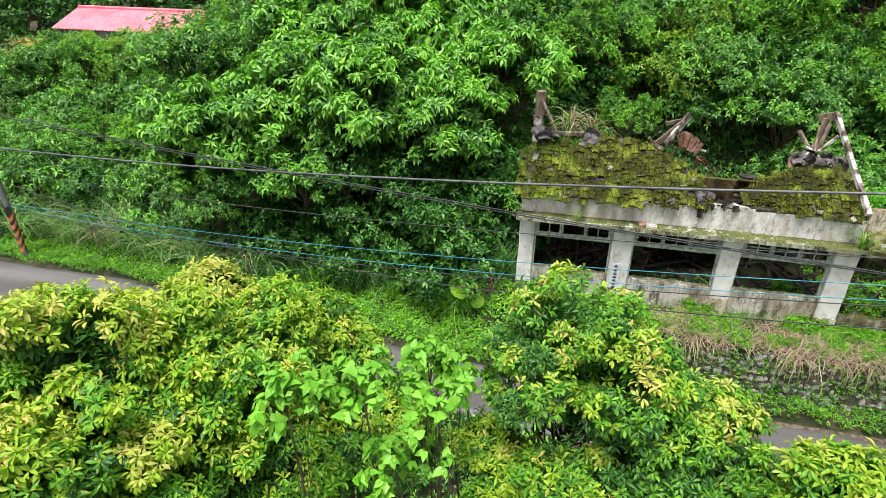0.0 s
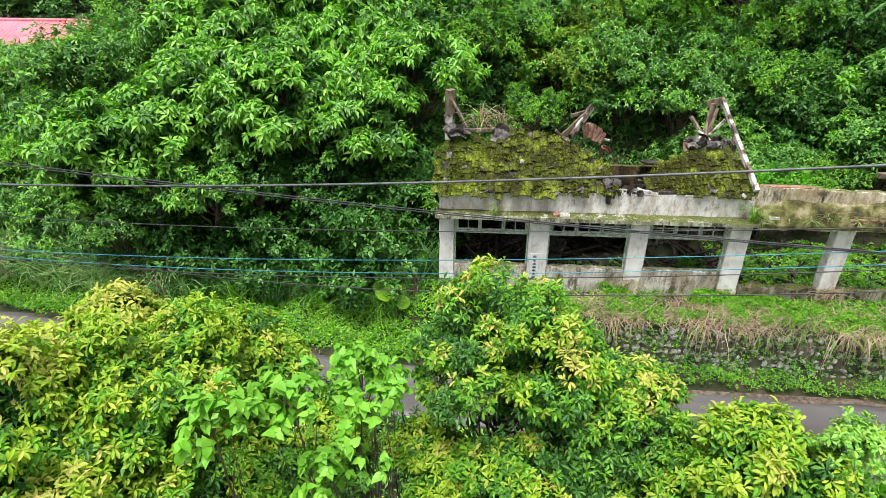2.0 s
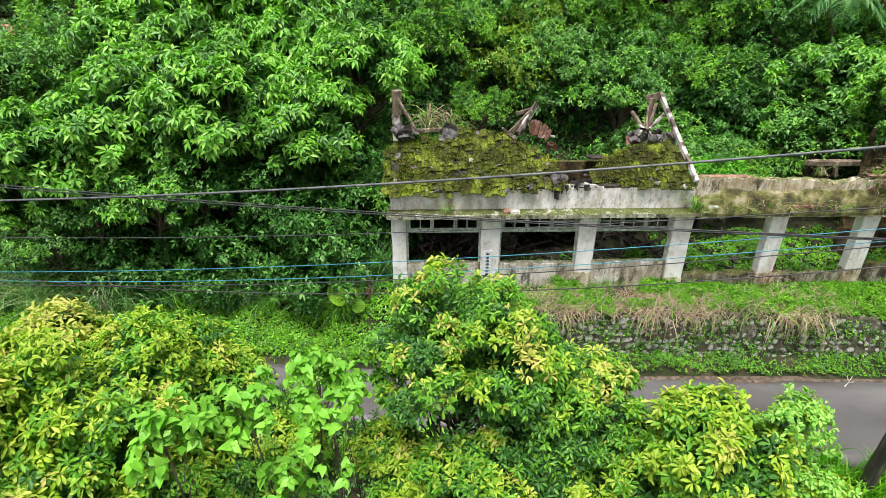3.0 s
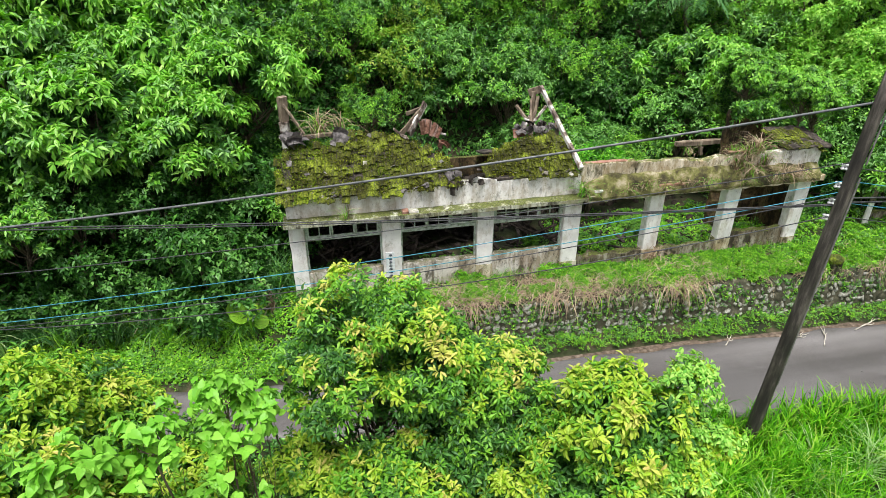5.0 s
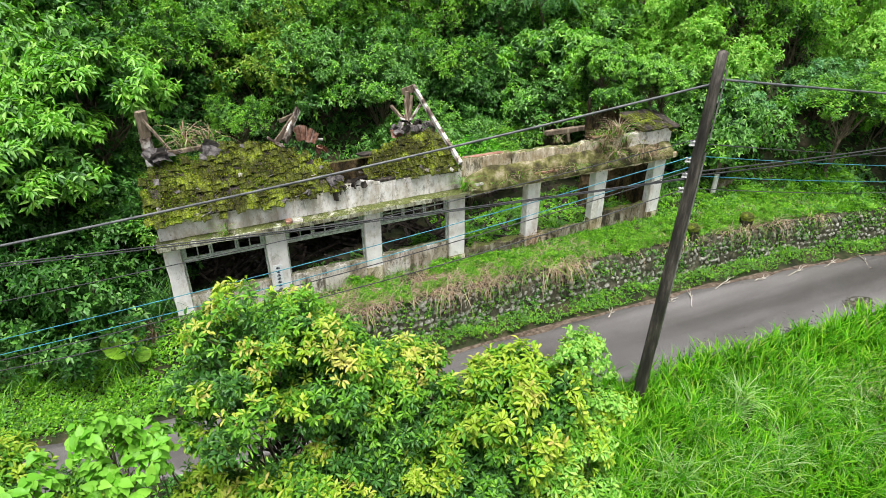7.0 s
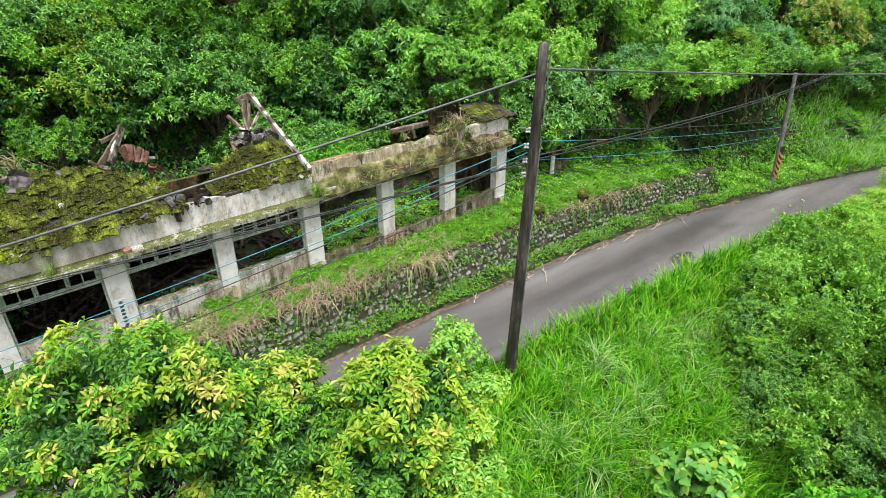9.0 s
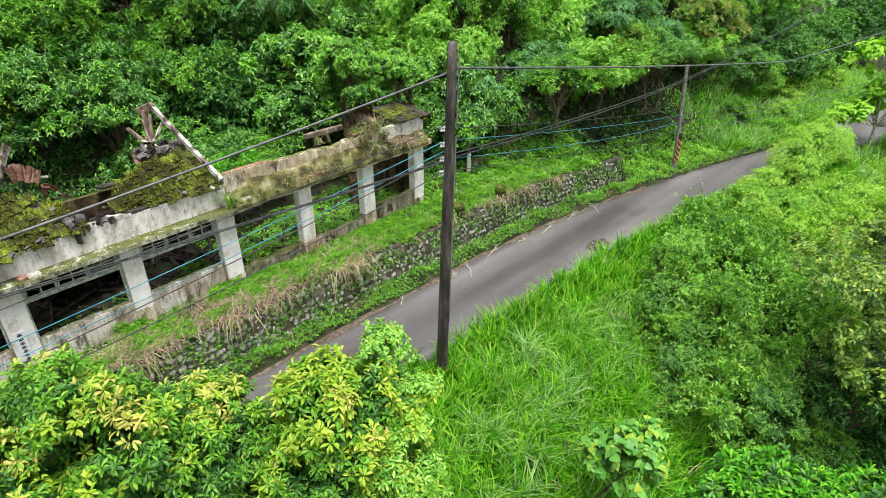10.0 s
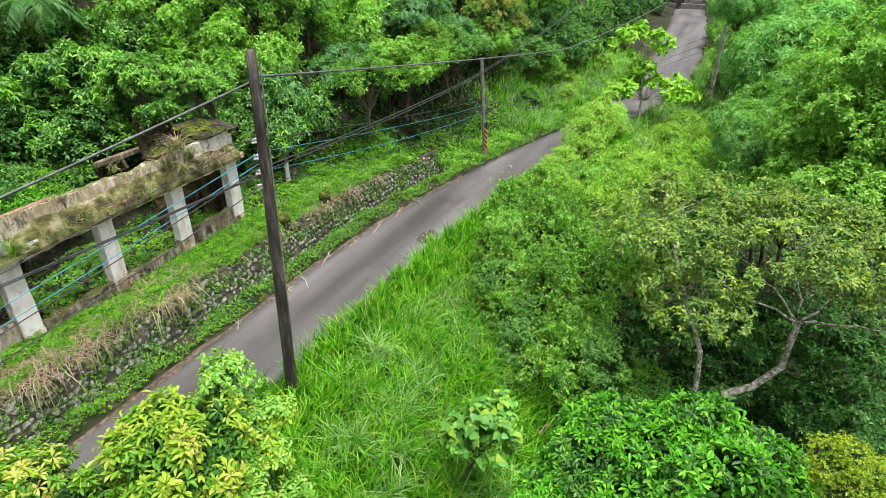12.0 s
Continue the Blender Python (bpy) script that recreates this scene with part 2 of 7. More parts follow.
def tile_material():
    """Clay tiles grown over with moss, each of its own tone, bare grey where the moss has let go."""
    m, nt, N, L, b = shader("mossy_tile")
    n = noise_node(nt, 3.2, 8, 0.7, coords="Generated")
    info = N.new("ShaderNodeObjectInfo")
    big = noise_node(nt, 26, 6, 0.7)
    r = ramp(nt, [(0.36, (0.02, 0.024, 0.008)), (0.46, (0.055, 0.066, 0.014)), (0.54, (0.118, 0.132, 0.018)), (0.66, (0.21, 0.245, 0.024))])
    L.new(big.outputs[0], r.inputs[0])
    tone = ramp(nt, [(0.0, (0.7, 0.7, 0.7)), (0.5, (0.98, 0.98, 0.95)), (1.0, (1.15, 1.17, 1.0))])
    L.new(info.outputs["Random"], tone.inputs[0])
    col = mixer(nt, 1.0, r.outputs[0], tone.outputs[0], "MULTIPLY")
    geo = N.new("ShaderNodeNewGeometry")
    wide = N.new("ShaderNodeTexNoise")
    wide.inputs["Scale"].default_value, wide.inputs["Detail"].default_value = 1.6, 5
    L.new(geo.outputs["Position"], wide.inputs["Vector"])
    rw = ramp(nt, [(0.40, (0.34, 0.31, 0.27)), (0.52, (0.78, 0.8, 0.7)), (0.62, (1.55, 1.7, 1.05))])
    L.new(wide.outputs[0], rw.inputs[0])
    col = mixer(nt, 1.0, col, rw.outputs[0], "MULTIPLY")
    bare = ramp(nt, [(0.57, (0, 0, 0)), (0.62, (1, 1, 1))])
    L.new(n.outputs[0], bare.inputs[0])
    col = mixer(nt, bare.outputs[0], col, (0.10, 0.095, 0.09))
    L.new(col, b.inputs["Base Color"])
    b.inputs["Roughness"].default_value = 0.95
    b.inputs["Specular IOR Level"].default_value = 0.2
    bump(nt, big.outputs[0], 1.0, 0.05, b)
    return m


M["plaster"] = wall_material("stained_plaster", (0.86, 0.83, 0.81), (0.44, 0.37, 0.28), (0.09, 0.075, 0.05), 0.42, 0.7, 0.72)
M["sill"] = wall_material("sill_plaster", (0.74, 0.69, 0.64), (0.36, 0.28, 0.20), (0.06, 0.05, 0.035), 0.58, 0.7, 0.8)
M["column"] = wall_material("column_plaster", (0.87, 0.835, 0.825), (0.46, 0.38, 0.31), (0.13, 0.11, 0.085), 0.22, 0.3, 0.7)
M["ledge"] = wall_material("ledge_plaster", (0.60, 0.62, 0.50), (0.22, 0.21, 0.12), (0.035, 0.03, 0.02), 0.6, 0.95, 0.9)
M["parapet"] = wall_material("weathered_parapet", (0.74, 0.66, 0.53), (0.32, 0.24, 0.13), (0.06, 0.05, 0.025), 0.52, 0.9, 0.85)
M["damp_wall"] = wall_material("damp_low_wall", (0.40, 0.37, 0.30), (0.17, 0.13, 0.08), (0.035, 0.03, 0.02), 0.7, 0.95, 0.9)
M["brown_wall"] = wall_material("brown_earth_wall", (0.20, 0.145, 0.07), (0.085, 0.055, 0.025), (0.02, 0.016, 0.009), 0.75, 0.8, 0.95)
M["tile"] = tile_material()
# rotten timber; kept darker so fallen boards and gaps read as shade
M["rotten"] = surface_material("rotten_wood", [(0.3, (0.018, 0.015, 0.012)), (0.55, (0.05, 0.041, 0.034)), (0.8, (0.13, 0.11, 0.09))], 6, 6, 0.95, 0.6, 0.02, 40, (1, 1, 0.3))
M["pale_wood"] = surface_material("flaking_white_paint", [(0.38, (0.07, 0.05, 0.04)), (0.5, (0.24, 0.19, 0.155)), (0.58, (0.52, 0.49, 0.45)), (0.75, (0.66, 0.64, 0.60))], 2.6, 9, 0.85, 0.5, 0.01, 40)
M["green_paint"] = surface_material("faded_green_paint", [(0.3, (0.24, 0.27, 0.22)), (0.5, (0.46, 0.52, 0.45)), (0.8, (0.66, 0.69, 0.64))], 8, 6, 0.8, 0.3, 0.005, 60)
M["red_tile"] = surface_material("red_clay", [(0.25, (0.11, 0.06, 0.04)), (0.5, (0.28, 0.14, 0.095)), (0.8, (0.42, 0.27, 0.21))], 6, 6, 0.85, 0.4, 0.01, 50)
M["pink_tile"] = surface_material("weathered_pink_clay", [(0.25, (0.20, 0.13, 0.11)), (0.5, (0.40, 0.27, 0.23)), (0.8, (0.55, 0.44, 0.40))], 6, 6, 0.85, 0.4, 0.01, 50)
M["grey_tile"] = surface_material("grey_clay", [(0.3, (0.10, 0.09, 0.09)), (0.55, (0.23, 0.21, 0.205)), (0.8, (0.40, 0.37, 0.36))], 6, 6, 0.8, 0.4, 0.01, 50)
M["sign"] = surface_material("white_sign", [(0.3, (0.72, 0.74, 0.76)), (0.7, (0.82, 0.83, 0.84))], 5, 3, 0.5, 0.05, 0.002, 30)
M["ink"] = surface_material("dark_ink", [(0.3, (0.03, 0.04, 0.06)), (0.7, (0.06, 0.07, 0.10))], 12, 3, 0.6, 0.05, 0.001, 30)
M["ceramic"] = surface_material("white_ceramic", [(0.3, (0.6, 0.6, 0.58)), (0.7, (0.8, 0.8, 0.79))], 9, 3, 0.25, 0.05, 0.001, 30, None, 0.5)
M["steel"] = surface_material("galvanised_steel", [(0.3, (0.22, 0.22, 0.22)), (0.7, (0.4, 0.4, 0.4))], 9, 4, 0.5, 0.1, 0.002, 50, None, 0.5, 0.7)
M["blue_cable"] = surface_material("blue_cable", [(0.3, (0.035, 0.19, 0.27)), (0.7, (0.07, 0.31, 0.39))], 4, 3, 0.45, 0.1, 0.002, 40)
M["grey_cable"] = surface_material("grey_cable", [(0.3, (0.07, 0.075, 0.08)), (0.7, (0.16, 0.165, 0.17))], 4, 3, 0.4, 0.1, 0.002, 40)
M["orange"] = surface_material("orange_band", [(0.3, (0.55, 0.16, 0.06)), (0.7, (0.72, 0.26, 0.11))], 6, 4, 0.6, 0.1, 0.002, 40)
M["grey_pole"] = surface_material("grey_concrete_pole", [(0.3, (0.13, 0.125, 0.115)), (0.7, (0.26, 0.25, 0.235))], 4, 6, 0.8, 0.2, 0.004, 50)
M["litter"] = surface_material("leaf_litter", [(0.3, (0.05, 0.038, 0.026)), (0.55, (0.13, 0.095, 0.07)), (0.8, (0.2, 0.165, 0.13))], 7, 8, 0.95, 0.8, 0.02, 60)
M["gravel"] = surface_material("road_gravel", [(0.3, (0.07, 0.068, 0.065)), (0.7, (0.2, 0.19, 0.18))], 12, 4, 0.9, 0.4, 0.01, 60)
# rubble tone holds the shade inside the ruin
M["rubble"] = surface_material("shaded_rubble", [(0.3, (0.012, 0.009, 0.007)), (0.55, (0.034, 0.026, 0.02)), (0.8, (0.09, 0.07, 0.055))], 5, 7, 0.95, 0.6, 0.03, 40)
M["ginger"] = leaf_material("ginger_leaf", [(0.0, (0.035, 0.14, 0.02)), (0.6, (0.08, 0.26, 0.03)), (1.0, (0.14, 0.36, 0.05))], 0.38, 0.25)
M["sapling"] = leaf_material("sapling_leaf", [(0.0, (0.09, 0.29, 0.05)), (0.7, (0.19, 0.45, 0.08)), (1.0, (0.40, 0.54, 0.06))], 0.42, 0.28)
M["taro"] = leaf_material("taro_leaf", [(0.0, (0.22, 0.48, 0.04)), (1.0, (0.36, 0.60, 0.06))], 0.4, 0.35, 0.1)

# ---------------------------------------------------------------- mesh helpers


def link_mesh(name, V, F, mats, mat_index=None, parent=None, label="", smooth=False):
    """One mesh object out of arrays of corners and equal-sided faces."""
    me = bpy.data.meshes.new(name)
    V, F = np.asarray(V, np.float32), np.asarray(F, np.int32)
    me.vertices.add(len(V))
    me.vertices.foreach_set("co", V.ravel())
    k = F.shape[1]
    me.loops.add(F.size)
    me.loops.foreach_set("vertex_index", F.ravel())
    me.polygons.add(len(F))
    me.polygons.foreach_set("loop_start", np.arange(len(F), dtype=np.int32) * k)
    for m in mats:
        me.materials.append(m)
    if mat_index is not None:
        me.polygons.foreach_set("material_index", np.asarray(mat_index, np.int32))
    if smooth:
        me.polygons.foreach_set("use_smooth", np.ones(len(F), bool))
    me.update(calc_edges=True)
    ob = new(name, me)
    if parent:
        ob.parent = parent
    if label:
        tagged(ob, label)
    return ob


def part(name, bm, material, parent, label=""):
    me = bpy.data.meshes.new(name)
    bmesh.ops.recalc_face_normals(bm, faces=bm.faces)
    bm.to_mesh(me)
    bm.free()
    me.materials.append(material)
    ob = new(name, me)
    ob.parent = parent
    if label:
        tagged(ob, label)
    return ob


def thing(name, x, y, z, label, category, group="", rz=0.0, kind=""):
    ob = new(name)
    ob.matrix_world = pose(x, y, z, 0, 0, rz)
    return tagged(ob, label, category, group, kind)


def box(bm, lo, hi, bevel=0.0, jitter=0.0, rng=None):
    made = bmesh.ops.create_cube(bm, size=1)["verts"]
    for v in made:
        v.co = Vector([lo[i] + (v.co[i] + 0.5) * (hi[i] - lo[i]) for i in range(3)])
        if jitter:
            v.co += Vector([(rng.random() - 0.5) * 2 * jitter for _ in range(3)])
    if bevel:
        edges = {e for v in made for e in v.link_edges}
        bmesh.ops.bevel(bm, geom=list(edges), offset=bevel, segments=1, affect="EDGES")
    return made


def beam(bm, a, b, w, h, bevel=0.01):
    """A squared timber from a to b."""
    a, b = Vector(a), Vector(b)
    made = box(bm, (-w / 2, -h / 2, 0), (w / 2, h / 2, (b - a).length))
    m = Matrix.Translation(a) @ (b - a).to_track_quat("Z", "Y").to_matrix().to_4x4()
    bmesh.ops.transform(bm, matrix=m, verts=made)


def tube_arrays(points, radii, sides=7):
    """Corners and faces of a tapering tube along a line."""
    P, n = np.array(points, float), len(points)
    V, F = [], []
    up = np.array([0.31, 0.17, 0.93])
    for i in range(n):
        d = P[min(i + 1, n - 1)] - P[max(i - 1, 0)]
        d /= np.linalg.norm(d) + 1e-9
        s = np.cross(d, up if abs(d @ up) < 0.9 else np.array([1.0, 0, 0]))
        s /= np.linalg.norm(s)
        u = np.cross(s, d)
        for k in range(sides):
            a = 2 * math.pi * k / sides
            V.append(P[i] + radii[i] * (math.cos(a) * s + math.sin(a) * u))
    for i in range(n - 1):
        for k in range(sides):
            a, b = i * sides + k, i * sides + (k + 1) % sides
            F.append((a, b, b + sides, a + sides))
    return np.array(V), np.array(F)


def join_arrays(chunks):
    Vs, Fs, o = [], [], 0
    for V, F in chunks:
        Vs.append(V)
        Fs.append(F + o)
        o += len(V)
    return np.concatenate(Vs), np.concatenate(Fs)


def wavy(a, b, n, sway, rng, sag=0.0):
    a, b = np.array(a, float), np.array(b, float)
    out = []
    for i in range(n):
        s = i / (n - 1)
        p = a + (b - a) * s
        if 0 < i < n - 1:
            p = p + rng.normal(0, sway, 3)
        p[2] -= sag * 4 * s * (1 - s)
        out.append(p)
    return out


# leaf outlines: along, across, up; the first is for leaves seen near, the last for grass
LEAF_NEAR = (np.array([(0, 0, 0), (0.32, -0.26, 0.05), (0.32, 0.26, 0.05), (0.6, 0, -0.03), (0.64, -0.46, 0.04), (0.64, 0.46, 0.04), (0.88, -0.28, -0.09), (0.88, 0.28, -0.09), (1, 0, -0.22)]),
             np.array([(0, 2, 3), (0, 3, 1), (2, 5, 3), (3, 4, 1), (5, 7, 3), (7, 8, 3), (3, 8, 6), (3, 6, 4)]))
LEAF_FAR = (np.array([(0, 0, 0), (0.45, -0.5, 0.08), (1, 0, -0.10), (0.45, 0.5, 0.08)]), np.array([(0, 2, 1), (0, 3, 2)]))
HEART = (np.array([(0, 0, 0), (0.4, 0, -0.03), (0.75, 0, -0.07), (1.05, 0, -0.2)]
                  + [(x, s * y, z) for s in (-1, 1) for x, y, z in ((-0.12, 0.2, 0.03), (-0.06, 0.42, 0.03), (0.18, 0.53, 0.05), (0.45, 0.46, 0.05), (0.7, 0.28, 0.0))]),
         np.array([(0, 5, 4), (0, 6, 5), (0, 1, 6), (1, 7, 6), (1, 8, 7), (1, 2, 8), (2, 3, 8),
                   (0, 9, 10), (0, 10, 11), (0, 11, 1), (1, 11, 12), (1, 12, 13), (1, 13, 2), (2, 13, 3)]))
ROUND = (np.array([(0.42, 0, -0.04)] + [(0.47 - 0.5 * math.cos(a) * (1 - 0.22 * math.exp(-3 * a * a)), 0.5 * math.sin(a), 0.04 - 0.1 * (1 - math.cos(a)) / 2) for a in np.linspace(-math.pi, math.pi, 15)[:-1]]),
         np.array([(0, i + 1, (i + 1) % 14 + 1) for i in range(14)]))
BLADE = (np.array([(0, -0.5, 0), (0, 0.5, 0), (0.5, -0.42, 0.05), (0.5, 0.42, 0.05), (0.82, -0.25, -0.06), (0.82, 0.25, -0.06), (1, 0, -0.24)]),
         np.array([(0, 1, 3), (0, 3, 2), (2, 3, 5), (2, 5, 4), (4, 5, 6)]))


def unit(a):
    return a / (np.linalg.norm(a, axis=-1, keepdims=True) + 1e-9)


def leaves(shape, P, D, U, L, W):
    """Corners and faces of one leaf at each base P, along D, its face towards U."""
    T, F = shape
    D = unit(D)
    S = unit(np.cross(D, U))
    N = np.cross(S, D)
    V = P[:, None] + D[:, None] * (T[None, :, 0:1] * L[:, None, None]) + S[:, None] * (T[None, :, 1:2] * W[:, None, None]) + N[:, None] * (T[None, :, 2:3] * L[:, None, None])
    n, m = len(P), len(T)
    FF = F[None] + (np.arange(n) * m)[:, None, None]
    return V.reshape(-1, 3), FF.reshape(-1, 3)


def crown_shoots(rng, radii, lumps, lump_r, per_lump, low=-0.35):
    """Shoot tips on a billowing crown: places, and the way each points."""
    C = []
    while len(C) < lumps:
        d = unit(rng.normal(size=3))
        if d[2] < low:
            continue
        C.append(d * (0.45 + 0.55 * rng.random() ** 0.6) * np.array(radii) * (1 - 0.75 * lump_r / max(radii)))
    C = np.array(C)
    R = lump_r * rng.uniform(0.55, 1.6, lumps)
    P, A = [], []
    for c, r in zip(C, R):
        out = unit(c / np.array(radii) + np.array([0, 0, 0.25]))
        d = unit(rng.normal(size=(per_lump, 3)) + out * 1.0)
        p = c + d * r * rng.uniform(0.6, 1.25, (per_lump, 1)) * np.array([1, 1, 0.75])
        far = np.linalg.norm((p[:, None] - C[None]) / R[None, :, None], axis=2).min(1)
        keep = far > 0.5
        P.append(p[keep])
        A.append(unit(d + np.array([0, 0, 0.45]) + rng.normal(0, 0.25, d.shape))[keep])
    return np.concatenate(P), np.concatenate(A), C, R


def whorl(rng, P, A, k, length, slim, tilt, droop, spread=0.3):
    """k leaves round each shoot tip: bases, ways, faces, lengths and widths."""
    n = len(P)
    a = unit(np.cross(A, np.array([0.3, 0.2, 0.9])))
    b = np.cross(A, a)
    ang = (np.arange(k) * 2.4)[None] + rng.uniform(0, 6.28, (n, 1)) + rng.normal(0, 0.25, (n, k))
    side = np.cos(ang)[..., None] * a[:, None] + np.sin(ang)[..., None] * b[:, None]
    t = np.clip(rng.normal(tilt, 0.25, (n, k)), 0.2, 1.9)[..., None]
    D = A[:, None] * np.cos(t) + side * np.sin(t)
    D[..., 2] -= droop * rng.uniform(0.3, 1.2, (n, k))
    L = length * rng.uniform(0.65, 1.15, (n, k))
    base = P[:, None] - A[:, None] * (rng.random((n, k, 1)) * spread * length) + side * 0.06 * length
    up = A[:, None] * 0.6 + np.array([0, 0, 0.7]) + rng.normal(0, 0.25, (n, k, 3))
    return base.reshape(-1, 3), D.reshape(-1, 3), up.reshape(-1, 3), L.ravel(), (L * slim).ravel()


def limbs(rng, C, trunk_top, foot, thick, lean=0.1):
    """A trunk from foot to trunk_top, and a limb to each of the crown's lumps."""
    chunks = []
    line = wavy(foot, trunk_top, 7, lean, rng)
    chunks.append(tube_arrays(line, np.linspace(thick, thick * 0.55, 7), 8))
    for c in C:
        s = rng.integers(3, 7)
        chunks.append(tube_arrays(wavy(line[s], c, 5, 0.06, rng), np.linspace(thick * 0.38, thick * 0.08, 5), 5))
    return join_arrays(chunks)


def plant(name, label, category, rng, radii, lumps, lump_r, per_lump, k, length, slim, tilt, droop, mats, shares, shape,
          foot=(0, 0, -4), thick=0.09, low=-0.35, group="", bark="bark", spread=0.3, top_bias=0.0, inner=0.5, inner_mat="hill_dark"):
    """A tree or shrub about the middle of its crown: trunk with limbs, and a crown of single leaves."""
    P, A, C, R = crown_shoots(rng, radii, lumps, lump_r, per_lump, low)
    root = thing(name, 0, 0, 0, label, category, group)
    tv, tf = limbs(rng, C, np.array([0, 0, -0.15 * radii[2]]), np.array(foot, float), thick)
    link_mesh("trunk", tv, tf, [M[bark]], parent=root, smooth=True)
    base, D, U, L, W = whorl(rng, P, A, k, length, slim, tilt, droop, spread)
    V, F = leaves(shape, base, D, U, L, W)
    # young shoots come in clumps, most of them high and far out
    clump = rng.random(len(C))[np.linalg.norm(P[:, None] - C[None], axis=2).argmin(1)]
    outer = np.linalg.norm(P / np.array(radii), axis=1)
    pick = 0.5 * clump + 0.5 * rng.random(len(P)) - 1.6 * top_bias * (P[:, 2] / radii[2]) - 0.5 * top_bias * outer
    pick = (np.argsort(np.argsort(pick)) + 0.5) / len(pick)
    which = np.clip(np.searchsorted(np.cumsum(shares), pick), 0, len(mats) - 1)
    idx = np.repeat(which, k * len(shape[1]))
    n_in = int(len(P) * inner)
    if n_in:  # older leaves deep in the crown, their dark tone standing in for shade
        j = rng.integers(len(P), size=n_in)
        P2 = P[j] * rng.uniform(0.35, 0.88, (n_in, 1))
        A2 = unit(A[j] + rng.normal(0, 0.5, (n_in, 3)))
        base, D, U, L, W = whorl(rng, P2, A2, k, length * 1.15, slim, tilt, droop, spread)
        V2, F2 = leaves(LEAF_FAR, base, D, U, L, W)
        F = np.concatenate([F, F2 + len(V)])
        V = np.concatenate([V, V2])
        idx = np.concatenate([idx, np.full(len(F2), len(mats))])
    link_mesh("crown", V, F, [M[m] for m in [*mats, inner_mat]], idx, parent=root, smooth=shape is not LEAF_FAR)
    return root


def stuff(name, label, category, V, F, mats, idx=None):
    return tagged(link_mesh(name, V, F, mats, idx), label, category, kind="stuff")


# ---------------------------------------------------------------- ground
ROAD = [  # along x: hill-side edge, valley-side edge
    (-60, 3.0, 0.4), (-40, 1.5, -1.0), (-20, -0.30, -2.6), (-15, -0.42, -2.75), (-8, -1.3, -3.5), (-3.7, -1.97, -4.0), (3, -2.5, -5.0), (9, -2.85, -5.75),
    (14, -3.05, -6.45), (18.6, -3.25, -6.8), (22.6, -3.6, -7.4), (27, -4.35, -8.0), (34, -6.0, -9.6), (40, -7.8, -11.0), (47, -9.5, -12.6),
    (58, -10.3, -14.6), (70, -10.25, -15.2), (88, -9.8, -14.8), (110, -8.9, -13.4), (150, -6, -10)]
ROAD_Z = -1.5


def road_edges(x):
    xs = [r[0] for r in ROAD]
    return np.interp(x, xs, [r[1] for r in ROAD]), np.interp(x, xs, [r[2] for r in ROAD])


def smooth(a, b, x):
    t = np.clip((x - a) / (b - a), 0, 1)
    return t * t * (3 - 2 * t)


def hill_foot(x):
    """Where the hillside begins to climb."""
    hi = road_edges(x)[0]
    h = smooth(-3.0, 0.2, x) * (1 - smooth(18.6, 27, x))
    return (hi + 2.6) * (1 - h) + 7.2 * h


def ground_height(x, y):
    """The lie of the land: valley side, road, bank with the terrace of the house, hillside."""
    x, y = np.asarray(x, float), np.asarray(y, float)
    hi, lo = road_edges(x)
    house = smooth(-1.6, -0.2, x) * (1 - smooth(20, 27, x))
    verge = ROAD_Z + 0.05 + 0.12 * np.clip(y - hi, 0, 3)
    walled = smooth(2.0, 4.0, x) * (1 - smooth(27, 30, x))
    step = ROAD_Z + 0.05 + 0.18 * smooth(hi, hi + 0.75, y) + 1.2 * smooth(hi + 0.9, hi + 1.28, y) + 0.05 * np.clip(y - hi - 1.2, 0, 3)
    bank = verge * (1 - walled) + step * walled
    terrace = ROAD_Z + 0.3 + (1.2 * smooth(hi + 0.2, 0.0, y) + 0.0)
    foot_y = hill_foot(x)
    climb = np.clip(y - foot_y, 0, None)
    hill = (0.85 * np.minimum(climb, 14) + 0.45 * np.clip(climb - 14, 0, 40)) * (0.16 + 0.84 * smooth(-22, -12, x))
    near = bank + house * (np.maximum(terrace, bank) - bank) * smooth(hi + 1.0, hi + 1.6, y)
    up = near + hill
    # valley side
    d = np.clip(lo - y, 0, None)
    down = ROAD_Z - 0.05 - 0.22 * np.clip(d, 0, 4) - 0.42 * np.clip(d - 4, 0, 9) - 0.05 * np.clip(d - 13, 0, 40)
    z = np.where(y > hi, up, np.where(y < lo, down, ROAD_Z - 0.06))
    return z


def build_ground():
    xs = np.concatenate([np.linspace(-420, -40, 14), np.arange(-39, 60, 0.5), np.linspace(60, 420, 22)])
    ys = np.concatenate([np.linspace(-420, -40, 12), np.arange(-39, -8, 1.0), np.arange(-8, 9, 0.25), np.arange(9, 40, 1.0), np.linspace(41, 420, 14)])
    X, Y = np.meshgrid(xs, ys, indexing="ij")
    Z = ground_height(X, Y)
    V = np.stack([X, Y, Z], -1).reshape(-1, 3)
    n = len(ys)
    i, j = np.meshgrid(np.arange(len(xs) - 1), np.arange(n - 1), indexing="ij")
    a = (i * n + j).ravel()
    F = np.stack([a, a + n, a + n + 1, a + 1], 1)
    tagged(link_mesh("ground", V, F, [M["shaded_earth"]], smooth=True), "soil under dense green growth, coloured dark for the shade between leaves", "ground", kind="structure")


build_ground()


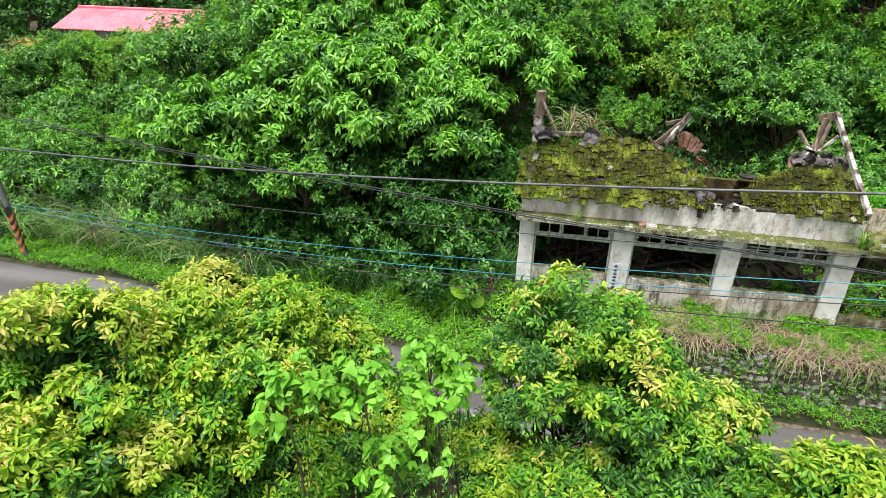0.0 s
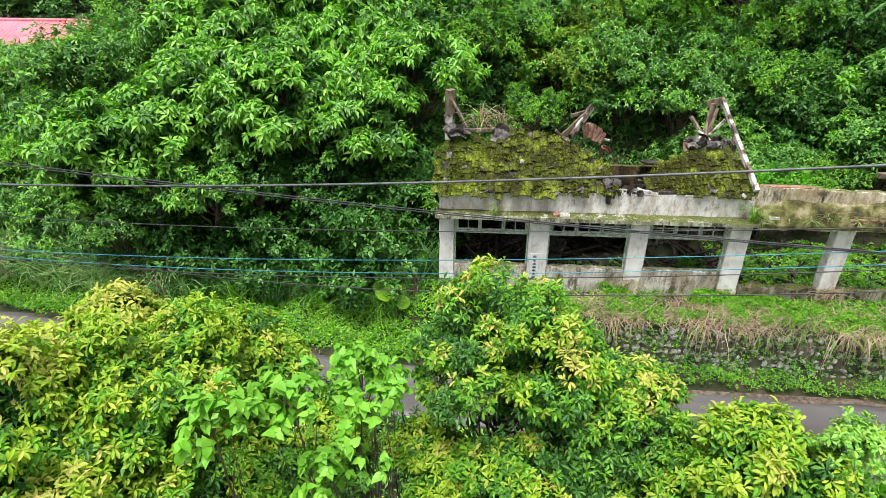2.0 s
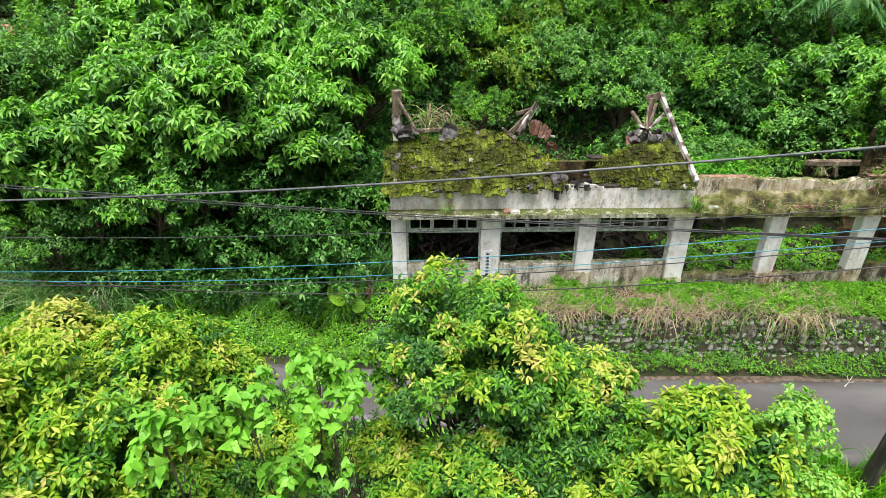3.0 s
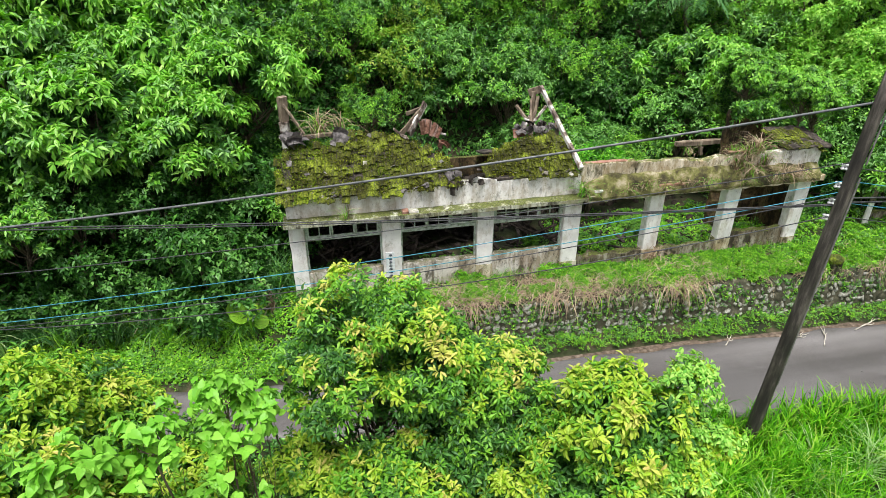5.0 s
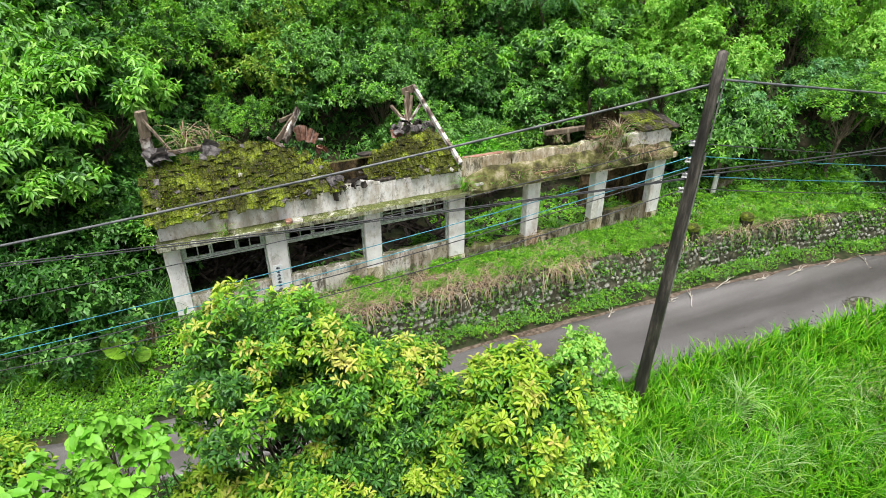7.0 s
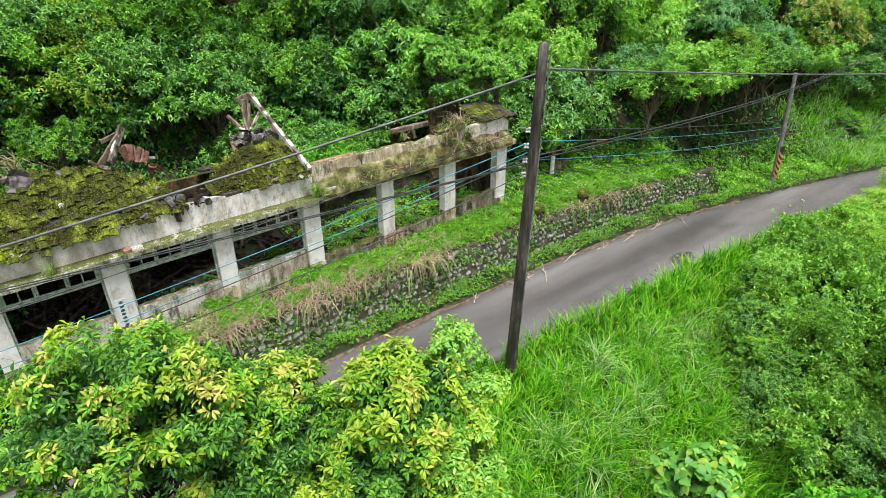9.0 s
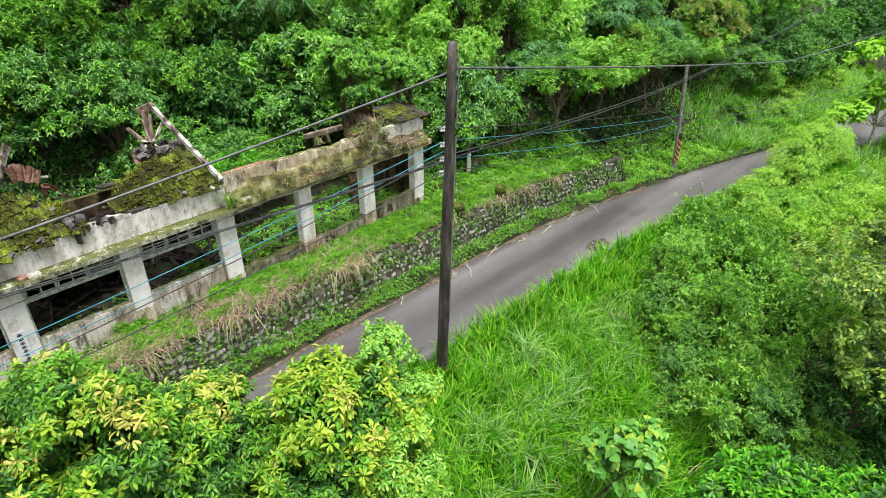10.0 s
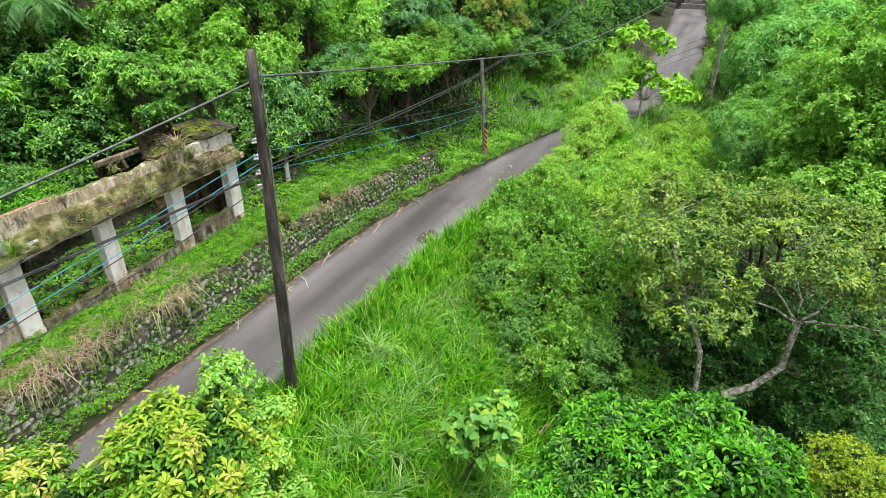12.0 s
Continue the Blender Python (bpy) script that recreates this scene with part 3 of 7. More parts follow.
def build_road():
    xs = np.arange(-60, 150.1, 0.5)
    hi, lo = road_edges(xs)
    rng = np.random.default_rng(3)
    wob = np.convolve(rng.normal(0, 0.16, len(xs) + 4), np.ones(3) / 3, "same")[: len(xs)]
    rows = []
    for f in np.linspace(0, 1, 9):
        y = hi + (lo - hi) * f
        y = y + (wob * 0.8 if f == 1 else 0) + (wob[::-1] * 0.5 if f == 0 else 0)
        rows.append(np.stack([xs, y, np.full(len(xs), ROAD_Z + 0.03 * (1 - (2 * f - 1) ** 2))], 1))
    top = np.stack(rows, 1)
    low = top[:, [0, -1]].copy()
    low[:, :, 2] -= 0.12
    full = np.concatenate([low[:, :1], top, low[:, 1:]], 1)
    n, k = full.shape[:2]
    i, j = np.meshgrid(np.arange(n - 1), np.arange(k - 1), indexing="ij")
    a = (i * k + j).ravel()
    F = np.stack([a, a + 1, a + k + 1, a + k], 1)
    tagged(link_mesh("road", full.reshape(-1, 3), F, [M["asphalt"]], smooth=True), "narrow grey asphalt lane with ragged worn edges", "road", kind="structure")


build_road()

# ---------------------------------------------------------------- ruined house
house = thing("ruined_house", 0, 0, 0, "ruined concrete house with a half-collapsed mossy tile roof", "house")
COLS = [(0.0, 0.46), (2.83, 3.43), (5.93, 6.47), (8.92, 9.52), (12.02, 12.55), (14.96, 15.5), (17.75, 18.3)]
rr = random.Random(5)


def rough_box(bm, lo, hi, cuts, amount, seed, bevel=0.015):
    """A masonry block with worn, uneven edges."""
    made = box(bm, lo, hi)
    edges = list({e for v in made for e in v.link_edges})
    axis = max(range(3), key=lambda i: hi[i] - lo[i])
    long = [e for e in edges if abs((e.verts[0].co - e.verts[1].co)[axis]) > 1e-4]
    if cuts:
        bmesh.ops.subdivide_edges(bm, edges=long, cuts=cuts)
    bmesh.ops.bevel(bm, geom=[e for e in bm.edges if e.calc_face_angle(0) > 1], offset=bevel, segments=1, affect="EDGES")
    for v in bm.verts:
        v.co += amount * noise.noise_vector(v.co * 2.7 + Vector((seed, seed * 2, 0)))


for i, (a, b) in enumerate(COLS):
    bm = bmesh.new()
    rough_box(bm, (a, -0.05, -0.6), (b, 0.32, 2.73), 12, 0.018, i * 3.1)
    col = part("column", bm, M["column"], house)
    bm = bmesh.new()
    rough_box(bm, (a - 0.012, -0.075, -0.6), (b + 0.012, 0.3, 0.35 + 0.12 * (i % 3)), 3, 0.02, i * 1.7)
    part("footing", bm, M["parapet"], col, "stained plaster footing")
SILLS = [0.92, 0.90, 0.93, 0.45, 0.42, 0.75]
for i in range(6):
    a, b = COLS[i][1], COLS[i + 1][0]
    bm = bmesh.new()
    rough_box(bm, (a, 0.02, -0.6), (b, 0.24, SILLS[i]), 14, 0.03 if i < 3 else 0.13, 40 + i)
    part("sill_wall", bm, M["sill" if i < 3 else "damp_wall"], house, "stained low wall under the opening")
bm = bmesh.new()
rough_box(bm, (-0.1, -0.42, 2.72), (9.5, 0.3, 2.87), 60, 0.022, 9)
part("ledge", bm, M["ledge"], house, "mossy projecting ledge with broken edge")
bm = bmesh.new()
rough_box(bm, (9.5, -0.36, 2.68), (18.5, 0.3, 2.9), 70, 0.05, 19)
part("ledge", bm, M["parapet"], house, "crumbling ledge with moss and bare brick")
bm = bmesh.new()
rough_box(bm, (0, 0, 2.86), (9.4, 0.2, 3.56), 40, 0.015, 4)
part("upper_wall", bm, M["plaster"], house, "pale plaster wall under the eave")
bm = bmesh.new()
rough_box(bm, (9.4, -0.03, 2.88), (11.25, 0.2, 3.9), 10, 0.02, 6)
part("parapet", bm, M["parapet"], house)
bm = bmesh.new()
rough_box(bm, (11.32, -0.02, 2.88), (15.9, 0.2, 3.8), 40, 0.05, 8)
part("parapet", bm, M["parapet"], house)
bm = bmesh.new()
rough_box(bm, (15.9, -0.02, 2.88), (18.35, 0.2, 3.84), 14, 0.04, 12)
part("parapet", bm, M["plaster"], house)
for ob in house.children:  # the parapet's crown has crumbled unevenly
    if ob.name.startswith("parapet"):
        for v in ob.data.vertices:
            if v.co.z > 3.5:
                n_ = noise.noise((v.co.x * 0.9, 3.3, 0)) + 0.6 * noise.noise((v.co.x * 3.1, 1.3, 0))
                v.co.z -= max(0.0, round(n_ * 4) / 4) * 0.11 * smooth(9.6, 11.0, v.co.x) + 0.05 * abs(noise.noise((v.co.x * 7, 0, 2)))
bm = bmesh.new()  # soil, moss and rotted plaster heaped on the ledge
rows = []
for x in np.arange(9.45, 18.3, 0.14):
    top = 3.47 + 0.16 * noise.noise((x * 1.1, 2, 5)) - 0.16 * smooth(15.5, 16.6, x) - 0.12 * (1 - smooth(9.4, 10.4, x))
    rows.append([bm.verts.new((x, y + 0.03 * noise.noise((x * 3, y * 9, 1)), z + 0.05 * noise.noise((x * 4, y * 8, 3)))) for y, z in
                 ((0.02, top), (-0.09, top - 0.05), (-0.22, 2.9 + 0.6 * (top - 2.9)), (-0.33, 2.93 + 0.2 * (top - 2.9)), (-0.40, 2.84), (-0.39, 2.74))])
for p, q in zip(rows, rows[1:]):
    for k in range(5):
        bm.faces.new((p[k], q[k], q[k + 1], p[k + 1]))
M["ledge_soil"] = surface_material("mossy_ledge_soil", [(0.2, (0.02, 0.018, 0.01)), (0.42, (0.07, 0.062, 0.026)), (0.56, (0.14, 0.14, 0.04)), (0.72, (0.30, 0.26, 0.16)), (0.9, (0.46, 0.43, 0.34))], 2.2, 9, 0.95, 0.9, 0.03, 30)
part("ledge_soil", bm, M["ledge_soil"], house, "moss, soil and rotted plaster heaped on the ledge")
bm = bmesh.new()
rough_box(bm, (5.3, 0.0, 3.5), (6.55, 0.18, 3.74), 8, 0.02, 31)
for v in bm.verts:
    if v.co.z > 3.7:
        v.co.z -= 0.16 * abs(v.co.x - 5.8) + 0.05 * abs(noise.noise((v.co.x * 6, 0, 0)))
part("upper_wall", bm, M["plaster"], house, "pale plaster left bare where the eave fell")
for x in (9.5, 10.2, 14.7):  # bare brick course along the top
    bm = bmesh.new()
    rough_box(bm, (x, 0.0, 3.86), (x + 0.66 + 0.1 * rr.random(), 0.16, 3.905), 3, 0.02, x)
    part("brick_course", bm, M["red_tile"], house, "exposed red brick")
for x, w in ((3.45, 0.2), (3.66, 0.3), (12.05, 0.5), (12.6, 0.42), (9.75, 0.3)):
    bm = bmesh.new()
    rough_box(bm, (x, -0.36, 2.87 + (0.12 if x > 9 else 0)), (x + w, -0.14, 2.96 + (0.12 if x > 9 else 0)), 2, 0.02, x * 2)
    ob = part("brick", bm, M["red_tile" if w != 0.3 else "plaster"], house, "loose brick on the ledge")


# window heads in the three framed bays
def window_head(i):
    a, b = COLS[i][1] + 0.01, COLS[i + 1][0] - 0.01
    bm = bmesh.new()
    for lo, hi in (((a, 0.08, 2.02), (b, 0.19, 2.12)), ((a, 0.08, 2.60), (b, 0.19, 2.70))):
        box(bm, lo, hi, 0.008)
    for lo, hi in (((a, 0.085, 2.12), (a + 0.07, 0.185, 2.60)), ((b - 0.07, 0.085, 2.12), (b, 0.185, 2.60))):
        box(bm, lo, hi, 0.006)
    frame_ob = part("window_frame", bm, M["green_paint"], house, "faded green wooden window head")
    for x in (a, b - 0.05):
        bm = bmesh.new()
        box(bm, (x, 0.09, SILLS[i]), (x + 0.05, 0.18, 2.02), 0.006)
        part("jamb", bm, M["green_paint"], frame_ob)
    third = (b - a - 0.14) / 3
    for j in range(3):
        x0, x1 = a + 0.07 + j * third, a + 0.07 + (j + 1) * third
        bm = bmesh.new()
        for lo, hi in (((x0 + 0.004, 0.1, 2.124), (x0 + 0.06, 0.15, 2.596)), ((x1 - 0.06, 0.1, 2.124), (x1 - 0.004, 0.15, 2.596)),
                       ((x0 + 0.06, 0.1, 2.124), (x1 - 0.06, 0.15, 2.17)), ((x0 + 0.06, 0.1, 2.55), (x1 - 0.06, 0.15, 2.596))):
            box(bm, lo, hi, 0.004)
        mid = (x0 + x1) / 2
        if not (i == 0 and j == 1):
            box(bm, (mid - 0.017, 0.105, 2.17), (mid + 0.017, 0.145, 2.55))
        if i > 0:
            box(bm, (x0 + 0.06, 0.108, 2.36), (mid - 0.017, 0.142, 2.39))
            box(bm, (mid + 0.017, 0.108, 2.36), (x1 - 0.06, 0.142, 2.39))
        part("sash", bm, M["green_paint"], frame_ob)
        if (i, j) in ((0, 1), (0, 2), (1, 0), (1, 1)):
            bm = bmesh.new()  # broken pane left in the sash
            pts = [(x0 + 0.06, 0.125, 2.17), (mid - 0.05, 0.125, 2.17), (mid - 0.09, 0.125, 2.28), (x0 + 0.17, 0.125, 2.33), (x0 + 0.06, 0.125, 2.25)]
            f = bm.faces.new([bm.verts.new(p) for p in pts])
            bmesh.ops.solidify(bm, geom=[f], thickness=0.004)
            part("pane", bm, M["sign"], frame_ob, "broken remnant of white pane")


for i in range(3):
    window_head(i)

# painted sign on the second column
sign = thing("sign_board", 3.05, -0.09, 0.98, "white upright sign with a column of dark writing", "sign", rz=0)
bm = bmesh.new()
box(bm, (-0.14, -0.012, -0.46), (0.14, 0.012, 0.46), 0.004)
part("board", bm, M["sign"], sign)
for k in range(7):
    z = 0.37 - k * 0.122 - (0.02 if k else 0)
    bm = bmesh.new()
    box(bm, (-0.055, -0.02, z - 0.04), (0.055, -0.0125, z - 0.012))
    box(bm, (-0.045, -0.02, z + 0.004), (0.05, -0.0125, z + 0.02))
    box(bm, (-0.008, -0.021, z - 0.05), (0.008, -0.0135, z + 0.035))
    part("mark", bm, M["ink"], sign)


def roof_z(y):
    return 3.61 + 0.6 * y


def roof_top(x):
    """How far up its slope the roof still stands, at each place along the eave; none where it has fallen."""
    if x < 5.5:
        return np.interp(x, [-0.2, 0.1, 0.5, 0.75, 1.0, 1.3, 2.3, 3.8, 4.6, 5.0, 5.3, 5.5], [1.2, 1.45, 1.75, 1.4, 1.85, 1.6, 1.95, 1.75, 1.3, 1.0, 0.45, 0.1])
    return np.interp(x, [5.9, 6.1, 6.5, 7.0, 7.7, 8.6, 9.2, 9.35], [-0.2, 0.25, 0.8, 1.05, 1.32, 1.45, 1.4, 1.2])


def eave(x):
    """Where the lowest tiles still lie."""
    return float(np.interp(x, [-0.2, 2.0, 5.4, 5.9, 6.6, 7.4, 8.4, 9.3], [-0.2, -0.17, -0.06, 0.36, 0.2, 0.06, -0.02, -0.06]))


def tile_mesh(seed):
    """A curved roof tile, thick with moss: an arched pan with a front lip."""
    q = random.Random(seed)
    bm = bmesh.new()
    rows = []
    for t in (0.0, 0.55, 1.0):
        row = []
        for k in range(5):
            u = k / 4
            arch = 0.036 * math.sin(math.pi * u) + 0.012 * (q.random() - 0.5)
            row.append(bm.verts.new(((u - 0.5) * 0.235 + 0.008 * (q.random() - 0.5), t * 0.32 - 0.16, arch - 0.02 + 0.012 * (1 - t) + 0.01 * q.random())))
        rows.append(row)
    lip = [bm.verts.new((v.co.x, v.co.y + 0.004, v.co.z - 0.032)) for v in rows[0]]
    for a, b in ((lip, rows[0]), (rows[0], rows[1]), (rows[1], rows[2])):
        for k in range(4):
            bm.faces.new((a[k], a[k + 1], b[k + 1], b[k]))
    for side in (0, 4):
        low = bm.verts.new((rows[2][side].co.x, rows[2][side].co.y, rows[2][side].co.z - 0.04))
        f = [lip[side], rows[0][side], rows[1][side], rows[2][side], low]
        bm.faces.new(f if side else f[::-1])
    me = bpy.data.meshes.new("tile")
    bm.to_mesh(me)
    bm.free()
    me.materials.append(M["tile"])
    return me


TILES = [tile_mesh(70 + k) for k in range(5)]
tilt = math.degrees(math.atan(0.6))


def roof_side(x0, x1, label):
    bm = bmesh.new()  # the boarding under the tiles, one sheet
    rows = []
    for x in np.arange(x0, x1 + 0.01, 0.25):
        lo = eave(x) + 0.08
        top = max(float(roof_top(x)) - 0.1, lo + 0.05)
        rows.append([bm.verts.new((x, y, roof_z(y) + dz)) for y, dz in ((lo, -0.045), (top, -0.045), (top, -0.07), (lo, -0.07))])
    for p, q in zip(rows, rows[1:]):
        for k in range(4):
            bm.faces.new((p[k], q[k], q[(k + 1) % 4], p[(k + 1) % 4]))
    bm.faces.new(rows[0])
    bm.faces.new(rows[-1][::-1])
    side = part("roof", bm, M["rotten"], house, label)
    for i, x in enumerate(np.arange(x0 + 0.05, x1, 0.235)):
        top, calm = float(roof_top(x)), 1.0 if x < 5.6 else 0.45
        y = eave(x) + rr.uniform(-0.07, 0.07)
        first = True
        while y < top:
            if not (rr.random() < (0.4 if first else 0.09)):
                o = new("tile", rr.choice(TILES))
                o.parent = side
                o.matrix_local = pose(x + rr.uniform(-0.03, 0.03), y + rr.uniform(-0.04, 0.04), roof_z(y) + 0.03 * noise.noise((x * 1.3, y * 1.3, 9)) + rr.uniform(-0.012, 0.03) + 0.012,
                                      tilt - 4 + rr.gauss(0, 4.5) * calm, rr.gauss(0, 6) * calm, rr.gauss(0, 7) * calm) @ Matrix.Diagonal((rr.uniform(0.92, 1.08), rr.uniform(0.95, 1.1), 1, 1))
            y += 0.205 + rr.uniform(-0.01, 0.01)
            first = False


roof_side(-0.15, 5.45, "tile roof thick with yellow-green moss")
roof_side(6.0, 9.3, "broken remnant of mossy tile roof")

mg = np.random.default_rng(6)
mx = np.concatenate([mg.uniform(-0.2, 5.5, 16000), mg.uniform(6.0, 9.35, 11000)])
my = mg.uniform(-0.45, 2.0, len(mx))
ok = np.array([eave(x) - 0.1 < y < float(roof_top(x)) + 0.05 and noise.noise((x * 1.6, y * 1.6, 4)) + 0.5 * noise.noise((x * 6, y * 6, 1)) + (0.25 if x < 1.6 else 0) > -0.22 for x, y in zip(mx, my)])
mx, my = mx[ok], my[ok]
mp = np.stack([mx, my, 3.61 + 0.6 * my + 0.02], 1)
mn = unit(np.tile([[0, -0.5, 0.86]], (len(mp), 1)) + mg.normal(0, 0.6, mp.shape))
V, F = leaves(LEAF_FAR, mp, mn, mg.normal(size=mp.shape), mg.uniform(0.02, 0.075, len(mp)), mg.uniform(0.02, 0.055, len(mp)))
M["moss_tuft"] = leaf_material("moss_tuft", [(0.0, (0.03, 0.032, 0.008)), (0.5, (0.11, 0.12, 0.014)), (1.0, (0.27, 0.32, 0.022))], 0.9, 0.12)
M["bright_moss"] = leaf_material("bright_moss", [(0.0, (0.06, 0.10, 0.01)), (0.5, (0.15, 0.24, 0.015)), (1.0, (0.28, 0.40, 0.025))], 0.9, 0.12)
lush = np.array([noise.noise((a * 0.8, b * 0.8, 6)) for a, b in zip(mx, my)]) * 1.6 + mg.normal(0, 0.3, len(mx)) > (mx - 1.7) * 0.7
link_mesh("moss", V, F, [M["moss_tuft"], M["bright_moss"]], np.repeat(lush.astype(int), 2), parent=house, label="cushions of yellow-green moss over the tiles")["kind"] = "stuff"

# timbers that still stand, and what fell from them
TIMBERS = [("rafter", (9.0, 3.2, 5.62), (9.34, -0.02, 3.76), 0.12, 0.16, "pale_wood"), ("post", (8.75, 3.2, 3.6), (8.78, 3.25, 5.45), 0.16, 0.14, "wood"),
           ("ridge_beam", (9.0, 3.15, 5.55), (8.7, 3.5, 5.36), 0.14, 0.26, "wood"), ("brace", (8.9, 3.1, 5.3), (8.62, 2.7, 4.5), 0.1, 0.12, "wood"), ("brace", (8.66, 3.2, 5.2), (8.5, 2.6, 4.55), 0.08, 0.1, "wood"), ("brace", (9.02, 2.6, 5.1), (8.6, 2.5, 4.62), 0.06, 0.1, "pale_wood"), ("brace", (8.2, 3.4, 4.95), (8.62, 2.8, 4.35), 0.1, 0.1, "wood"),
           ("brace", (8.55, 2.9, 4.7), (8.1, 2.3, 4.2), 0.07, 0.08, "pale_wood"), ("brace", (8.2, 2.5, 4.75), (8.75, 2.2, 4.4), 0.06, 0.06, "pale_wood"),
           ("brace", (9.15, 1.8, 4.75), (9.12, 1.7, 4.3), 0.14, 0.12, "wood"), ("gable_post", (0.16, 2.85, 3.6), (0.14, 2.8, 5.05), 0.28, 0.2, "pale_wood"),
           ("gable_post", (0.15, 2.83, 5.05), (0.17, 2.8, 5.85), 0.27, 0.2, "wood"), ("purlin", (0.35, 2.0, 4.72), (2.3, 2.1, 4.78), 0.1, 0.12, "wood"),
           ("plank", (0.2, 2.7, 5.6), (0.75, 2.2, 4.75), 0.06, 0.09, "wood"), ("plank", (4.05, 1.7, 4.7), (4.72, 2.4, 5.5), 0.07, 0.26, "pale_wood"),
           ("plank", (4.05, 2.3, 5.2), (4.65, 2.5, 5.3), 0.06, 0.14, "wood"), ("plank", (3.8, 1.8, 4.7), (4.5, 2.1, 5.3), 0.06, 0.2, "wood"),
           ("plank", (3.75, 1.7, 4.72), (3.95, 1.55, 4.65), 0.05, 0.1, "pale_wood"), ("plank", (3.55, 1.75, 4.9), (3.98, 1.5, 4.6), 0.04, 0.08, "pale_wood"),
           ("plank", (4.6, 2.1, 4.7), (5.3, 1.9, 4.55), 0.05, 0.07, "pale_wood"), ("beam_stub", (14.2, 2.4, 3.42), (16.5, 2.5, 3.36), 0.18, 0.18, "wood"),
           ("wall_plate", (5.5, 0.1, 3.6), (9.25, 0.1, 3.6), 0.2, 0.1, "rotten"), ("beam_stub", (15.4, 2.45, 2.9), (15.25, 2.45, 3.4), 0.14, 0.12, "wood")]
for n, a, b, w, h, m in TIMBERS:
    bm = bmesh.new()
    beam(bm, a, b, w, h)
    bmesh.ops.bevel(bm, geom=list(bm.edges), offset=0.012, segments=1, affect="EDGES")
    bmesh.ops.subdivide_edges(bm, edges=[e for e in bm.edges if e.calc_length() > 0.5], cuts=5)
    for v in bm.verts:
        v.co += 0.022 * noise.noise_vector(v.co * 5)
    part(n, bm, M[m], house, "weathered timber of the fallen roof" if m != "pale_wood" else "timber with flaking white paint")


def shard(bm, at, size, q, turn=None, bow=0.16, longer=1.2):
    """A curved broken tile lying askew."""
    n = 5
    m = Matrix.Translation(at) @ Euler(turn or (q.uniform(-1.2, 1.2), q.uniform(-1.2, 1.2), q.uniform(0, 6.28))).to_matrix().to_4x4()
    rows = []
    for t in (-0.5, 0.5):
        rows.append([bm.verts.new(m @ Vector(((k / (n - 1) - 0.5) * size, t * size * longer, bow * size * math.sin(math.pi * k / (n - 1))))) for k in range(n)])
    faces = [bm.faces.new((rows[0][k], rows[0][k + 1], rows[1][k + 1], rows[1][k])) for k in range(n - 1)]
    bmesh.ops.solidify(bm, geom=faces, thickness=0.018)


for spot, reach, count, size, mat, nm in (((5.05, 1.45, 4.4), (0.12, 0.1, 0.05), 3, 0.34, "red_tile", "fallen_tile"),
                                          ((8.2, 1.75, 4.56), (0.55, 0.28, 0.12), 30, 0.21, "grey_tile", "fallen_tile"), ((8.5, 1.9, 4.7), (0.3, 0.2, 0.08), 8, 0.18, "rotten", "fallen_tile"), ((7.75, 1.6, 4.5), (0.2, 0.12, 0.05), 4, 0.28, "red_tile", "fallen_tile"),
                                          ((8.95, 1.75, 4.6), (0.2, 0.2, 0.05), 9, 0.18, "grey_tile", "fallen_tile"), ((0.4, 1.75, 4.68), (0.2, 0.12, 0.16), 7, 0.5, "grey_tile", "fallen_tile"),
                                          ((1.75, 1.75, 4.66), (0.1, 0.1, 0.14), 4, 0.4, "grey_tile", "fallen_tile"), ((5.2, 0.35, 3.82), (0.2, 0.25, 0.04), 8, 0.22, "grey_tile", "fallen_tile"),
                                          ((5.75, 0.1, 3.68), (0.35, 0.1, 0.03), 8, 0.22, "rotten", "fallen_tile")):
    for _ in range(count):
        bm = bmesh.new()
        shard(bm, Vector(spot) + Vector([rr.uniform(-r, r) for r in reach]), size * rr.uniform(0.8, 1.15), rr)
        part(nm, bm, M[mat], house, "broken %s tile" % ("red clay" if mat == "red_tile" else "dark grey"))
for k in range(7):  # clay tiles slid together, standing on edge like a fan
    bm = bmesh.new()
    f = k / 6
    shard(bm, Vector((4.5 + 0.5 * f, 1.72 + 0.05 * (k % 2), 4.92 - 0.26 * f * f + rr.uniform(-0.02, 0.02))), 0.19, rr, (1.3 + rr.uniform(-0.2, 0.2), -0.25 + 1.3 * f + rr.uniform(-0.12, 0.12), 0.3 + rr.uniform(-0.4, 0.4)), 0.42, 2.4)
    part("fallen_tile", bm, M["pink_tile" if k % 2 else "red_tile"], house, "broken red clay tile standing on edge")
for k in range(34):  # chipped tiles whose bare undersides show
    x = rr.uniform(0.1, 5.0) if k % 3 else rr.uniform(6.8, 9.2)
    y = rr.choice([eave(x) + rr.uniform(-0.05, 0.1), rr.uniform(0, float(roof_top(x)))])
    bm = bmesh.new()
    shard(bm, Vector((x, y, roof_z(y) + 0.05)), rr.uniform(0.08, 0.17), rr, (0.54 + rr.uniform(-0.5, 0.5), rr.uniform(-0.5, 0.5), rr.uniform(0, 6.28)))
    part("tile_chip", bm, M["grey_tile" if k % 4 else "concrete"], house, "bare grey chip of roof tile")
